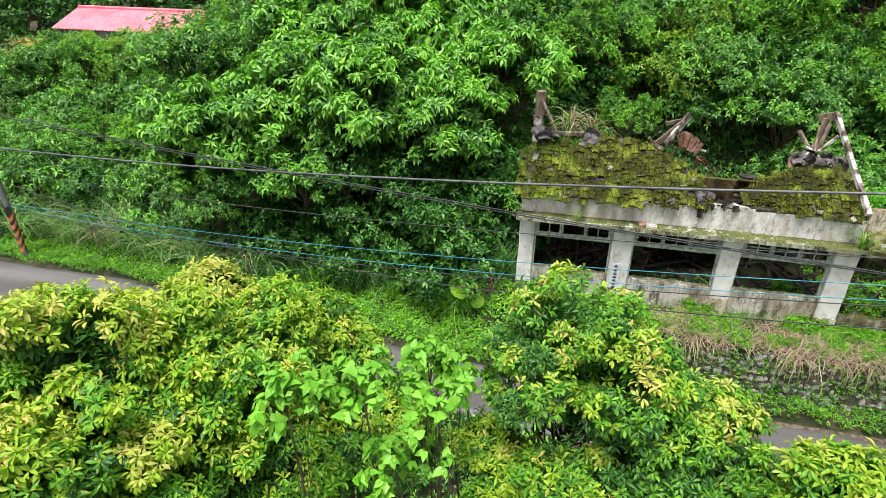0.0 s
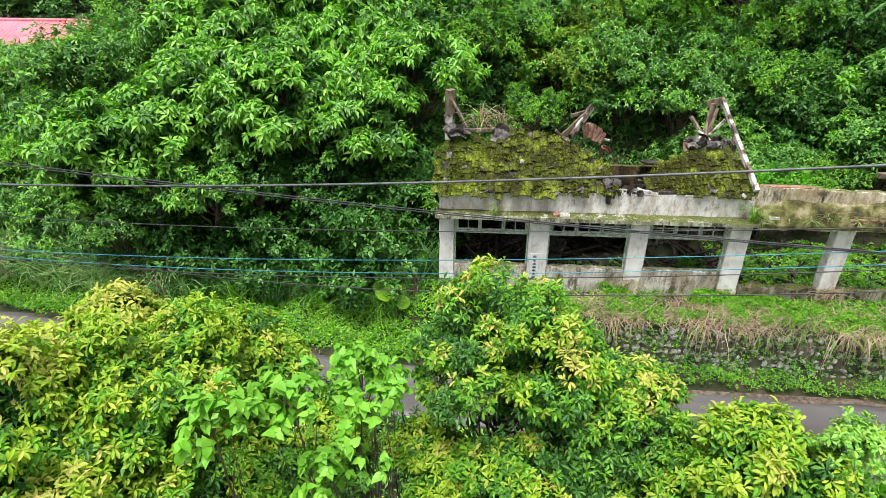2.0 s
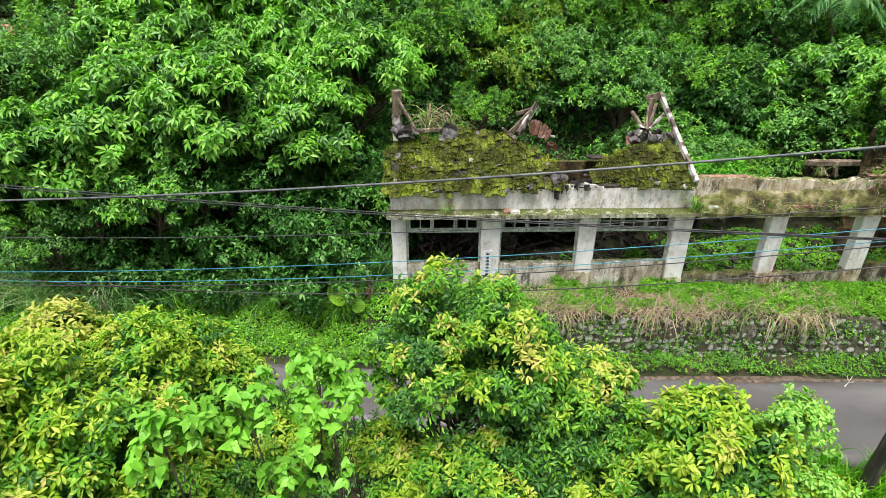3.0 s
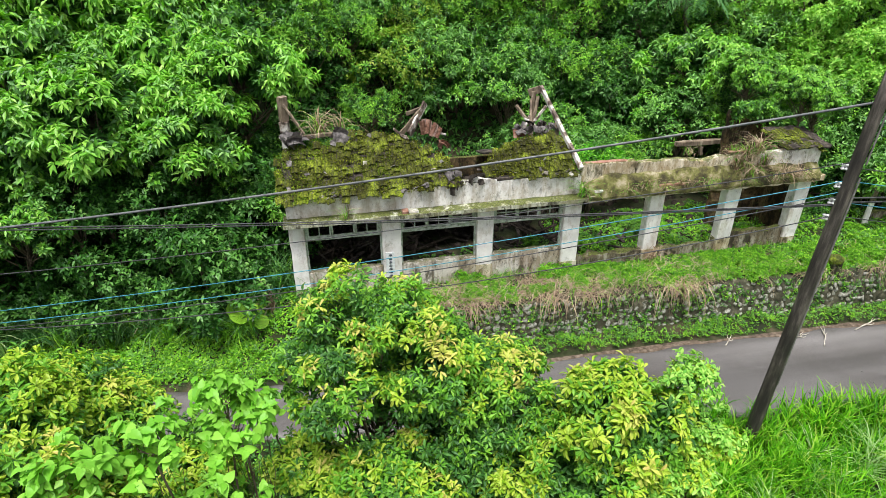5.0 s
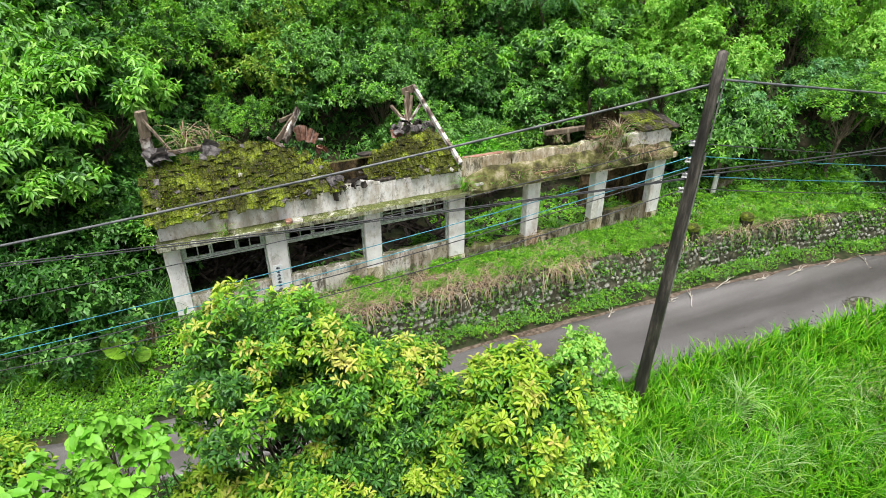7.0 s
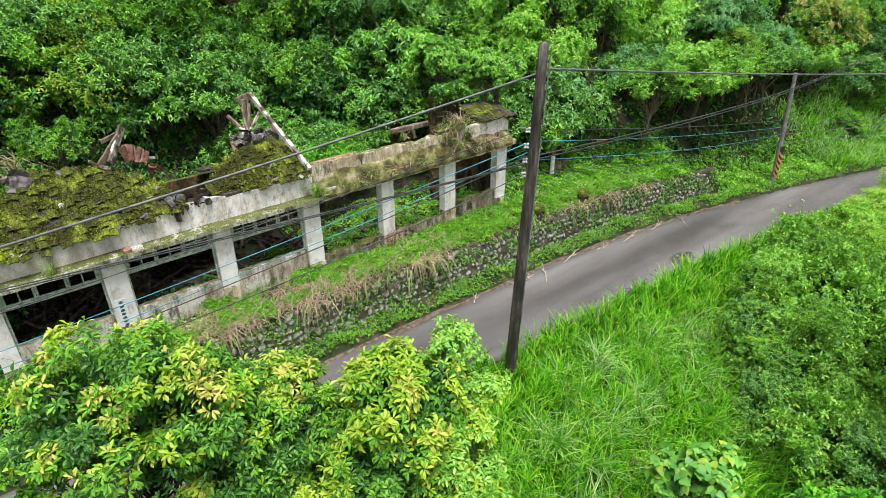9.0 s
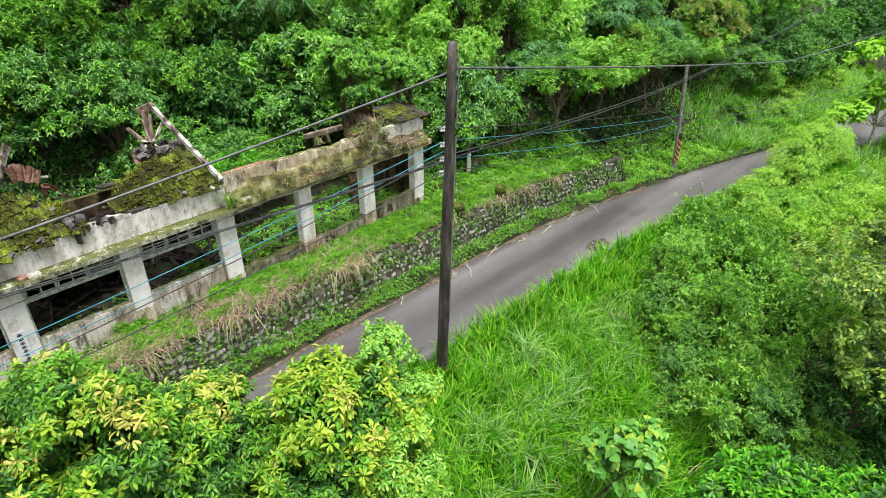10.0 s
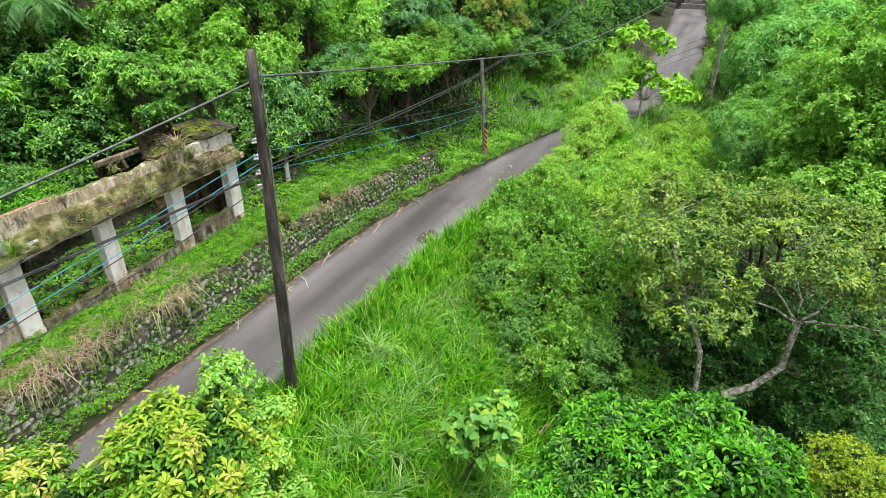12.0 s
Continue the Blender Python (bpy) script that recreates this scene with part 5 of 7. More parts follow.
def hill_rows():
    for x in np.arange(-42, 62, 3.0):
        hi, lo = road_edges(x)
        start = float(hill_foot(x)) + 0.8 + (2.6 if 36 < x < 62 else 0)
        rows = 7 if 0 < x < 34 else 5 if x < 34 else 4
        for j in range(rows):
            y = start + j * 2.9
            xx, yy = x + rng.normal(0, 0.5) + (j % 2) * 1.5, y + rng.normal(0, 0.4)
            if xx < -20 and yy > 13 or (xx < -17 and j > 3):
                continue
            z = float(ground_height(xx, yy))
            u = rng.random() + 0.25 * math.sin(xx * 0.35 + yy * 0.5)
            kind = "dark" if u < 0.16 else "mid" if u < 0.55 else "fine" if u < 0.86 else "lime" if u < 1.05 else "yellow"
            # lower rows take dark leaves, putting the shade under the crowns into colour
            if -15 < x < 1 and j > 0 and u > 0.25:
                kind = "broad" if j > 1 else "dark"
            if 1 <= x < 19 and j > 2:
                kind = "mid" if u < 0.3 else "fine" if u < 0.65 else "lime"
            if x > 19 and j > 0:
                kind = "fine" if u < 0.3 else "lime" if u < 0.5 else "mid" if u < 0.75 else "lime" if u < 1.0 else "yellow"
            # mostly dark kinds at the foot, shade put into their leaf colour
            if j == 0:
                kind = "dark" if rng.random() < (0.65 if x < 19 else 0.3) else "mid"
                if 3.2 < xx < 9.8:
                    continue
                if 26 < xx < 46:  # crowns on bare stems over a dark hollow
                    grow(("mid", "fine", "lime", "fine")[int(x) % 4], xx, yy + 0.3, 4.0 + rng.uniform(-0.2, 0.5), rng.uniform(0.95, 1.15), rng.uniform(0, 360), 0.8)
                    continue
            s = rng.uniform(0.95, 1.3) + 0.06 * j
            grow(kind, xx, yy, z + 0.8 * s, s, rng.uniform(0, 360), rng.uniform(0.9, 1.25))


hill_rows()

def palm(x, y, z, seed):
    """A palm: slender trunk and arching fronds, each a midrib with leaflets on both sides."""
    q = np.random.default_rng(seed)
    root = thing("palm", x, y, z, "tall palm with arching feathery fronds above the shrubs", "palm", "palms on the hillside")
    foot = float(ground_height(x, y)) - z
    V, F = tube_arrays(wavy((0.3, 0, foot), (0, 0, 0), 8, 0.08, q), np.linspace(0.14, 0.09, 8), 9)
    link_mesh("trunk", V, F, [M["bark"]], parent=root, smooth=True)
    for k in range(13):
        ang = k * 2.4 + q.normal(0, 0.15)
        rise, ln = q.uniform(0.25, 0.8), q.uniform(1.6, 2.1)
        t = np.linspace(0, 1, 14)
        way = np.array([math.cos(ang), math.sin(ang), 0])
        line = way * (ln * t)[:, None] + np.array([0, 0, 1.0]) * (ln * (rise * t - 0.95 * t * t))[:, None]
        V, F = tube_arrays(line, np.linspace(0.03, 0.008, 14), 4)
        side = np.array([-way[1], way[0], 0])
        at = np.repeat(np.stack([np.interp(np.linspace(0.12, 1, 44), t, line[:, m]) for m in range(3)], 1), 2, 0)
        sgn = np.tile([1.0, -1.0], 44)[:, None]
        D = side * sgn + way * 0.6 + np.array([0, 0, -0.35]) + q.normal(0, 0.1, (88, 3))
        L = 0.62 * np.sin(np.repeat(np.linspace(0.12, 0.93, 44), 2) * math.pi) ** 0.6 + 0.08
        VL, FL = leaves(BLADE, at, D, np.tile([[0, 0, 1.0]], (88, 1)), L, L * 0.09)
        frond = link_mesh("frond", VL, FL, [M["reed"]], parent=root)
        link_mesh("midrib", V, F, [M["weed"]], parent=frond, smooth=True)


palm(19.2, 10.9, 8.0, 5)
# growth beside, behind and inside the house; dark kinds put shade into leaf colour
for kind, x, y, z, s in (("dark", -1.9, 1.6, 0.2, 0.9), ("mid", -1.7, 3.6, 1.6, 1.0), ("dark", -2.3, 4.2, 2.9, 1.1), ("mid", -0.9, 5.6, 2.2, 0.9), ("dark", -4.0, 1.9, 0.4, 1.0),
                         ("dark", 1.4, 7.2, 2.2, 1.0), ("fine", 3.4, 8.6, 3.6, 0.8), ("mid", 9.6, 9.0, 4.4, 1.0), ("mid", 6.8, 10.4, 5.2, 1.0), ("mid", 10.4, 6.6, 2.0, 1.0),
                         ("mid", 12.6, 6.2, 1.7, 1.0), ("glossy", 11.6, 3.4, 2.4, 1.0), ("mid", 10.3, 4.6, 1.6, 0.9), ("fine", 14.0, 4.9, 1.8, 0.9), ("mid", 16.6, 5.6, 3.2, 1.1),
                         ("broad", 18.4, 4.6, 4.4, 0.9), ("broad", 17.2, 7.0, 5.0, 1.1), ("mid", 20.6, 4.6, 2.6, 1.1), ("mid", 22.6, 4.4, 2.4, 1.1), ("dark", 21.4, 3.2, 0.6, 0.9),
                         ("dark", 24.4, 4.4, 1.2, 0.9), ("broad", 18.5, 1.5, 5.3, 0.5), ("broad", 19.4, 1.8, 4.9, 0.6), ("broad", 17.4, 3.1, 5.7, 0.6), ("fine", 13.0, 1.7, 0.2, 0.45), ("fine", 11.0, 1.5, 0.1, 0.4), ("glossy", 16.4, 1.1, 0.2, 0.4),
                         ("fine", 8.4, 1.3, 0.15, 0.35), ("fine", 1.4, 1.2, 0.1, 0.3)):
    grow(kind, x, y, z, s, rng.uniform(0, 360))
for x, y, s in ((6.7, -1.35, 0.3), (7.7, -1.25, 0.24), (5.6, -1.0, 0.26), (9.3, -0.9, 0.26), (11.4, -1.0, 0.24), (13.3, -0.8, 0.28), (15.1, -0.9, 0.3), (16.6, -1.2, 0.24), (8.3, -0.45, 0.24), (18.1, -0.8, 0.3),
                (20.4, -1.0, 0.34), (4.3, -1.2, 0.28), (10.4, -0.4, 0.22), (12.4, -0.5, 0.2), (23.6, -0.6, 0.4), (25.4, -0.9, 0.36), (14.2, -1.3, 0.2), (2.2, -0.6, 0.3), (3.6, -0.5, 0.22)):
    grow("tuft", x, y, float(ground_height(x, y)) + 0.14, s * 1.8, rng.uniform(0, 360))
for k in range(46):  # weeds in clumps over the terrace
    x = float(rng.uniform(5, 29))
    y = float(road_edges(x)[0]) + float(rng.uniform(1.4, 2.7 if x < 19 else 4.0))
    grow("tuft", x, y, float(ground_height(x, y)) + 0.08, float(rng.uniform(0.35, 0.85)), float(rng.uniform(0, 360)), float(rng.uniform(0.6, 1.0)))
for x in np.arange(4.2, 27, 0.95):  # clumps along the wall's crown
    x = float(x + rng.normal(0, 0.3))
    y = float(road_edges(x)[0]) + 1.45 + abs(rng.normal(0, 0.35))
    grow("tuft", x, y, float(ground_height(x, y)) + 0.08, rng.uniform(0.3, 0.62), rng.uniform(0, 360))
# dark kinds here put the shade under higher crowns into leaf colour
for kind, x, y, z, s in (("broad", -11.5, 1.6, 3.9, 1.1), ("broad", -9.0, 2.8, 4.8, 1.2), ("broad", -6.0, 3.5, 5.4, 1.2), ("broad", -3.1, 3.5, 4.5, 1.1), ("dark", -6.7, 2.4, 3.0, 1.0), ("broad", -1.3, 5.6, 5.8, 1.1),
                         ("broad", -12.0, 1.3, 2.9, 0.75), ("broad", -9.9, 1.2, 2.8, 0.75), ("broad", -7.9, 1.6, 2.9, 0.8), ("mid", -11.2, 1.0, 1.7, 0.7), ("dark", -9.6, 1.6, 2.7, 0.9), ("dark", -4.0, 2.2, 2.4, 0.9), ("mid", -14.3, 5.4, 5.2, 1.2), ("broad", -9.3, 7.0, 6.3, 1.2), ("broad", -4.4, 8.1, 6.4, 1.2), ("fine", 0.5, 10.3, 6.4, 1.3),
                         ("mid", 21.5, 5.8, 2.9, 1.1), ("dark", 23.8, 5.4, 1.6, 1.1), ("lime", 25.8, 4.8, 3.6, 1.1), ("fine", 20.4, 7.0, 3.6, 1.2), ("fine", 23.0, 8.0, 5.0, 1.3),
                         ("lime", 22.2, 6.6, 4.6, 1.1), ("rusty", 41.5, -2.6, 5.2, 1.0), ("blue", 34.6, 0.4, 6.0, 1.0), ("blue", 29.0, 1.2, 3.8, 0.9), ("blue", 24.6, 3.2, 3.4, 0.9), ("blue", 37.5, -1.2, 4.4, 0.8), ("yellow", 33.4, -1.4, 4.9, 0.7), ("dark", 8.0, 10.5, 4.5, 1.2), ("dark", 11.0, 11.5, 5.0, 1.1), ("fine", 13.5, 10.4, 4.6, 1.2), ("fine", 10.0, 14.0, 7.2, 1.3), ("mid", 13.6, 14.5, 7.6, 1.2),
                         ("fine", 2.5, 12.0, 6.2, 1.2), ("mid", 5.0, 13.0, 6.8, 1.1), ("fine", 0.5, 14.0, 7.8, 1.3), ("fine", 7.0, 13.6, 6.9, 1.1)):
    grow(kind, x, y, z, s, rng.uniform(0, 360))
# round the shed, and what closes the view behind it
for kind, x, y, z, s in (("mid", -33.6, 18.6, 2.2, 1.0), ("yellow", -30.8, 18.8, 2.5, 1.0), ("mid", -28.2, 18.8, 2.5, 1.0), ("fine", -25.6, 19.0, 2.9, 1.0), ("fine", -31.8, 16.6, 2.0, 0.9), ("mid", -26.2, 9.6, 3.5, 1.0), ("fine", -24.6, 11.2, 3.6, 1.0), ("yellow", -23.4, 12.2, 3.6, 0.9), ("mid", -22.4, 13.2, 3.4, 1.0), ("mid", -20.7, 14.4, 2.6, 1.0),
                         ("mid", -28.0, 8.6, 2.6, 1.0), ("dark", -36.5, 13.0, 3.4, 1.5), ("dark", -39.0, 17.0, 3.4, 1.8), ("dark", -43.4, 26.4, 3.8, 2.4), ("dark", -38.0, 31.0, 4.5, 2.6),
                         ("dark", -33.0, 34.0, 4.6, 2.6), ("dark", -27.0, 36.0, 4.4, 2.6), ("dark", -44.0, 20.0, 3.5, 2.2), ("dark", -22.0, 33.0, 5.0, 2.4), ("mid", -19.0, 18.5, 4.0, 1.4),
                         ("broad", -17.5, 14.0, 4.2, 1.2), ("mid", -20.0, 24.0, 4.8, 1.8), ("fine", -17.0, 7.5, 2.2, 1.1), ("fine", -20.5, 7.2, 1.2, 1.0), ("mid", -23.5, 7.0, 1.0, 1.0)):
    grow(kind, x, y, z, s, rng.uniform(0, 360))
# valley side, beyond the grass; dark shrubs carry shade in their leaf colour
for kind, x, y, z, s in (("wispy", 33.8, -11.0, -0.5, 0.9), ("wispy", 36.3, -10.7, 0.4, 0.95), ("wispy", 37.8, -11.0, 0.5, 0.9), ("wispy", 35.0, -10.4, 0.0, 0.9), ("wispy", 39.2, -11.5, -0.2, 0.9), ("wispy", 40.5, -14.8, -1.2, 0.8), ("wispy", 43.0, -15.6, -1.0, 0.9), ("wispy", 31.2, -10.2, -0.6, 0.9),
                         ("dark", 19.9, -22.4, -3.4, 0.9), ("dark", 21.6, -19.3, -3.9, 1.0), ("dark", 23.5, -20.0, -3.2, 1.1),
                         ("dark", 22.6, -22.5, -2.8, 1.1), ("dark", 25.5, -17.5, -1.8, 1.0), ("fine", 28.0, -17.5, -1.2, 1.1), ("mid", 30.5, -20.5, 0.5, 1.2), ("dark", 20.8, -16.6, -2.4, 0.9),

                         ("glossy", 9.7, -16.5, 2.1, 1.0), ("glossy", 9.1, -15.7, 1.3, 0.9), ("glossy", 9.7, -17.8, 2.4, 1.1), ("glossy", 9.2, -17.2, 1.6, 1.1), ("glossy", 9.9, -18.6, 2.2, 0.85),
                         ("gold", 8.75, -19.6, 3.9, 0.75), ("gold", 8.9, -20.3, 3.4, 0.9),
                         ("bamboo", 46.2, -21.0, 2.6, 1.2), ("bamboo", 50.6, -17.6, 5.6, 0.8), ("bamboo", 49.5, -22.5, 3.2, 1.3), ("bamboo", 43.6, -20.6, -0.2, 1.0), ("bamboo", 41.0, -23.0, 1.6, 1.1), ("bamboo", 52, -26, 4.5, 1.5),
                         ("bamboo", 58.5, -20.5, 2.5, 1.3), ("bamboo", 68, -21.5, 3.0, 1.4), ("bamboo", 62, -26, 5, 1.6),
                         ("lime", 28.8, -21.8, 4.2, 1.25), ("lime", 27.6, -22.6, 6.3, 1.2), ("lime", 28.9, -21.0, 2.8, 0.95), ("lime", 27.4, -23.4, 3.2, 1.3), ("lime", 29.5, -24.0, 6.0, 1.4),
                         ("mid", 31.5, -22.0, 2.0, 1.2), ("dark", 70, -5.5, 1.8, 2.0), ("mid", 62, -3.5, 2.2, 1.8), ("dark", 78, -4.0, 2.5, 2.2), ("dark", 90, -4.0, 2.5, 2.4),
                         ("dark", 104, -4.5, 2.5, 2.4), ("dark", 120, -9, 3.2, 3.0), ("dark", 121, -16, 3.2, 3.0), ("dark", 108, -20, 3, 2.6), ("dark", 95, -21, 3, 2.6), ("mid", 82, -21.5, 3, 2.2), ("lime", 61.2, -18.2, 0.2, 1.0), ("lime", 76.2, -18.0, 0.6, 1.4), ("bamboo", 81.2, -20.0, 2.0, 1.3), ("fine", 55.5, -17.8, -0.6, 1.0), ("dark", 100, -4.5, 0.5, 2.0),
                         ("mid", 44.8, -4.2, 2.0, 1.0), ("dark", 49.5, -5.0, 1.6, 1.2), ("mid", 53.0, -5.4, 1.8, 1.2), ("dark", 58.0, -6.0, 1.6, 1.3), ("lime", 47.0, -4.6, 1.2, 0.8), ("wispy", 48.6, -6.4, -0.3, 0.8), ("wispy", 45.6, -7.0, -0.4, 0.6), ("wispy", 52.0, -5.6, 0.0, 1.0), ("fine", 50.0, -4.0, 0.4, 0.8), ("wispy", 56.6, -7.4, -0.2, 0.9), ("fine", 42.0, -5.0, -0.2, 0.7), ("tuft", 47.2, -8.3, -0.9, 1.0), ("tuft", 43.4, -7.2, -0.9, 1.1), ("yellow", 54.5, -4.0, 0.6, 0.7),
                         ("lime", 26.2, -20.6, 1.2, 1.0), ("lime", 25.0, -21.6, 2.2, 1.0), ("lime", 26.8, -19.6, 0.6, 0.8), ("bamboo", 38.5, -19.5, 0.0, 0.8), ("lime", 26.6, -22.0, 4.6, 1.0), ("lime", 26.9, -21.2, 2.4, 1.0)):
    grow(kind, x, y, z, s, rng.uniform(0, 360))


def undergrowth(name, label, rng, pts, normals, k, length, slim, tilt, droop, mats, shares, shape=LEAF_FAR):
    base, D, U, L, W = whorl(rng, pts, normals, k, length, slim, tilt, droop, 0.8)
    V, F = leaves(shape, base, D, U, L, W)
    which = np.searchsorted(np.cumsum(shares), rng.random(len(pts))).clip(0, len(mats) - 1)
    return stuff(name, label, "undergrowth", V, F, [M[m] for m in mats], np.repeat(which, k * len(shape[1])))


def on_ground(rng, n, x0, x1, y_of, lift):
    x = rng.uniform(x0, x1, n)
    y = y_of(x, rng.random(n))
    mound = np.array([max(0.0, noise.noise((p * 0.9, q * 1.3, 7)) + 0.15) for p, q in zip(x, y)])
    z = ground_height(x, y) + lift * (0.3 * rng.random(n) + 1.7 * mound * rng.random(n) ** 0.5)
    N = unit(np.stack([rng.normal(0, 0.3, n), rng.normal(-0.3, 0.3, n), np.ones(n)], 1))
    return np.stack([x, y, z], 1), N


def hill_start(x):
    return hill_foot(x) - 0.3


g = np.random.default_rng(41)
# dark undergrowth: shade beneath the growth is put into its leaf colour
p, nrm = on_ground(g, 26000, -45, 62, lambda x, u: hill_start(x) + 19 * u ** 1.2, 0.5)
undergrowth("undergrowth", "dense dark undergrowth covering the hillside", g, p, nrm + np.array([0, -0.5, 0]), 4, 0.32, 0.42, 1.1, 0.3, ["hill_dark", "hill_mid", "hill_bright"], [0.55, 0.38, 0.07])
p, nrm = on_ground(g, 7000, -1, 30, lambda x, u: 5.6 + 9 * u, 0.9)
undergrowth("undergrowth", "undergrowth behind the house, coloured dark for the shaded hollow", g, p, nrm + np.array([0, -0.8, 0]), 4, 0.26, 0.42, 1.1, 0.3, ["hill_dark", "hill_mid"], [0.6, 0.4])
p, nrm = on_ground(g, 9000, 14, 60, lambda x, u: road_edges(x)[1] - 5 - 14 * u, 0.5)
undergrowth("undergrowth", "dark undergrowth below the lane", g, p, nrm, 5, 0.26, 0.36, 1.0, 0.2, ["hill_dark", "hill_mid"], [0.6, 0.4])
p, nrm = on_ground(g, 6500, -6, 9.5, lambda x, u: road_edges(x)[1] - 0.3 - 9 * u, 0.8)
undergrowth("undergrowth", "green undergrowth beneath the trees", g, p, nrm, 5, 0.22, 0.36, 1.0, 0.2, ["hill_dark", "hill_mid", "weed"], [0.4, 0.4, 0.2])
p, nrm = on_ground(g, 2500, 13, 19, lambda x, u: road_edges(x)[1] - 5.5 - 6 * u, 0.2)
undergrowth("ginger_patch", "patch of long-leaved ginger plants", g, p, nrm, 7, 0.6, 0.14, 0.6, 0.25, ["ginger"], [1.0], LEAF_NEAR)

x, y = g.uniform(16.5, 21.5, 420), g.uniform(-19.5, -15.8, 420)
p = np.stack([x, y, ground_height(x, y) + g.uniform(0.1, 0.9, 420)], 1)
undergrowth("ginger_patch", "dark broad-bladed ginger leaves beneath the leaning tree", g, p, unit(np.stack([g.normal(-0.3, 0.3, 420), g.normal(0, 0.3, 420), np.ones(420)], 1)), 7, 0.62, 0.17, 0.7, 0.3, ["ginger", "hill_dark"], [0.6, 0.4], LEAF_NEAR)
# the leaning tree's shade, put into the leaves below it as dark colour
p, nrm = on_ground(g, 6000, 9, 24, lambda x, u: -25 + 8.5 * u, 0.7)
undergrowth("undergrowth", "undergrowth below the leaning tree, leaf colour darkened for shade", g, p, nrm, 5, 0.22, 0.4, 1.0, 0.2, ["hill_dark", "ginger"], [0.8, 0.2])

def thicket_edge(x):
    """Where the grass gives way to the thicket on the valley side."""
    return np.interp(x, [14.5, 15.8, 19, 24, 27, 34, 46], [-13.6, -12.1, -9.7, -7.9, -8.7, -10.4, -13.6])


def thicket_height(x, y):
    d = thicket_edge(x) - y
    rough = np.array([0.55 * noise.noise((a * 0.55, b * 0.55, 3)) + 0.35 * noise.noise((a * 1.4, b * 1.4, 8)) + 0.22 * noise.noise((a * 3.3, b * 3.3, 1)) for a, b in zip(x, y)])
    rise = smooth(-0.3, 1.5, d) * np.interp(x, [15, 18, 22, 28, 34, 46], [1.8, 2.2, 2.1, 1.6, 0.9, 0.3]) + 0.16 * np.clip(d - 1.5, 0, 6)
    return ground_height(x, y) + np.maximum(rise * (1 + 1.1 * rough) + 0.5 * rough, 0.05)


def thicket(name, label, q, n, x0, x1, deep, k, length, slim, mats, shares):
    """Leaves and twigs all over one uneven, many-humped thicket, thinning out into stray sprays above it."""
    x = q.uniform(x0, x1, n)
    y = thicket_edge(x) + 0.3 - deep * q.random(n) ** 0.8
    z = thicket_height(x, y)
    e = 0.12
    N = unit(np.stack([(z - thicket_height(x + e, y)) / e, (z - thicket_height(x, y + e)) / e, np.full(n, 0.8)], 1) + q.normal(0, 0.4, (n, 3)))
    out = np.where(q.random(n) < 0.12, q.uniform(0.1, 0.5, n), q.normal(-0.05, 0.14, n))
    pts = np.stack([x, y, z], 1) + N * out[:, None]
    hump = np.array([0.6 * noise.noise((a * 1.4, b * 1.4, 8)) + 0.5 * noise.noise((a * 3.3, b * 3.3, 1)) for a, b in zip(x, y)])
    keep = (hump + q.normal(0, 0.16, n) > -0.12) & ~((y < -15.2) & (x < 20))
    pts, N, x, y, n = pts[keep], N[keep], x[keep], y[keep], int(keep.sum())
    base, D, U, L, W = whorl(q, pts, N, k, length, slim, 1.0, 0.15, 1.4)
    V, F = leaves(LEAF_FAR, base, D, U, L, W)
    tone = np.array([noise.noise((a * 0.5, b * 0.5, 5)) for a, b in zip(x, y)]) * 0.5 + q.random(n)
    tone = (np.argsort(np.argsort(tone)) + 0.5) / n
    which = np.searchsorted(np.cumsum(shares), tone).clip(0, len(mats) - 1)
    stuff(name, label, "thicket", V, F, [M[m] for m in mats], np.repeat(which, k * len(LEAF_FAR[1])))


thicket("thicket", "dense tangled thicket of small-leaved shrubs beside the grass", np.random.default_rng(141), 19000, 15.5, 27, 8.0, 6, 0.15, 0.42, ["lime_leaf", "fine", "hill_mid", "hill_yellow"], [0.36, 0.36, 0.2, 0.08])
thicket("thicket", "pale feathery thicket spilling over the lane's edge", np.random.default_rng(142), 19000, 25, 47, 8.5, 6, 0.17, 0.36, ["pale_fine", "lime_leaf", "fine"], [0.68, 0.26, 0.06])

for k in range(34):  # shrubs that stand out of the thicket
    x = float(rng.uniform(17, 36))
    y = float(thicket_edge(x)) - float(rng.uniform(0.6, 6.0))
    z = float(thicket_height(np.array([x]), np.array([y]))[0])
    grow(("fine", "lime", "fine", "mid")[k % 4] if x < 25 else ("wispy", "lime", "wispy")[k % 3], x, y, z - 0.1, float(rng.uniform(0.35, 0.6)), float(rng.uniform(0, 360)), float(rng.uniform(0.8, 1.3)))

# leaves that hang over the brown wall at the house's end
q = np.random.default_rng(151)
n = 700
x = q.uniform(15.8, 18.5, n)
top = 4.95 - 0.75 * smooth(17.0, 18.2, x)
p = np.stack([x, 1.76 - np.abs(q.normal(0, 0.12, n)), top - np.abs(q.normal(0, 0.3, n)) * np.interp(x, [15.8, 17.0, 18.5], [0.7, 0.9, 1.8]) + 0.1], 1)
undergrowth("creeper", "leafy creeper hanging over the brown wall", q, p, unit(np.tile(np.array([[0, -0.7, 0.7]]), (n, 1)) + q.normal(0, 0.35, (n, 3))), 5, 0.17, 0.42, 1.1, 0.4, ["hill_mid", "hill_bright", "hill_dark"], [0.45, 0.3, 0.25])
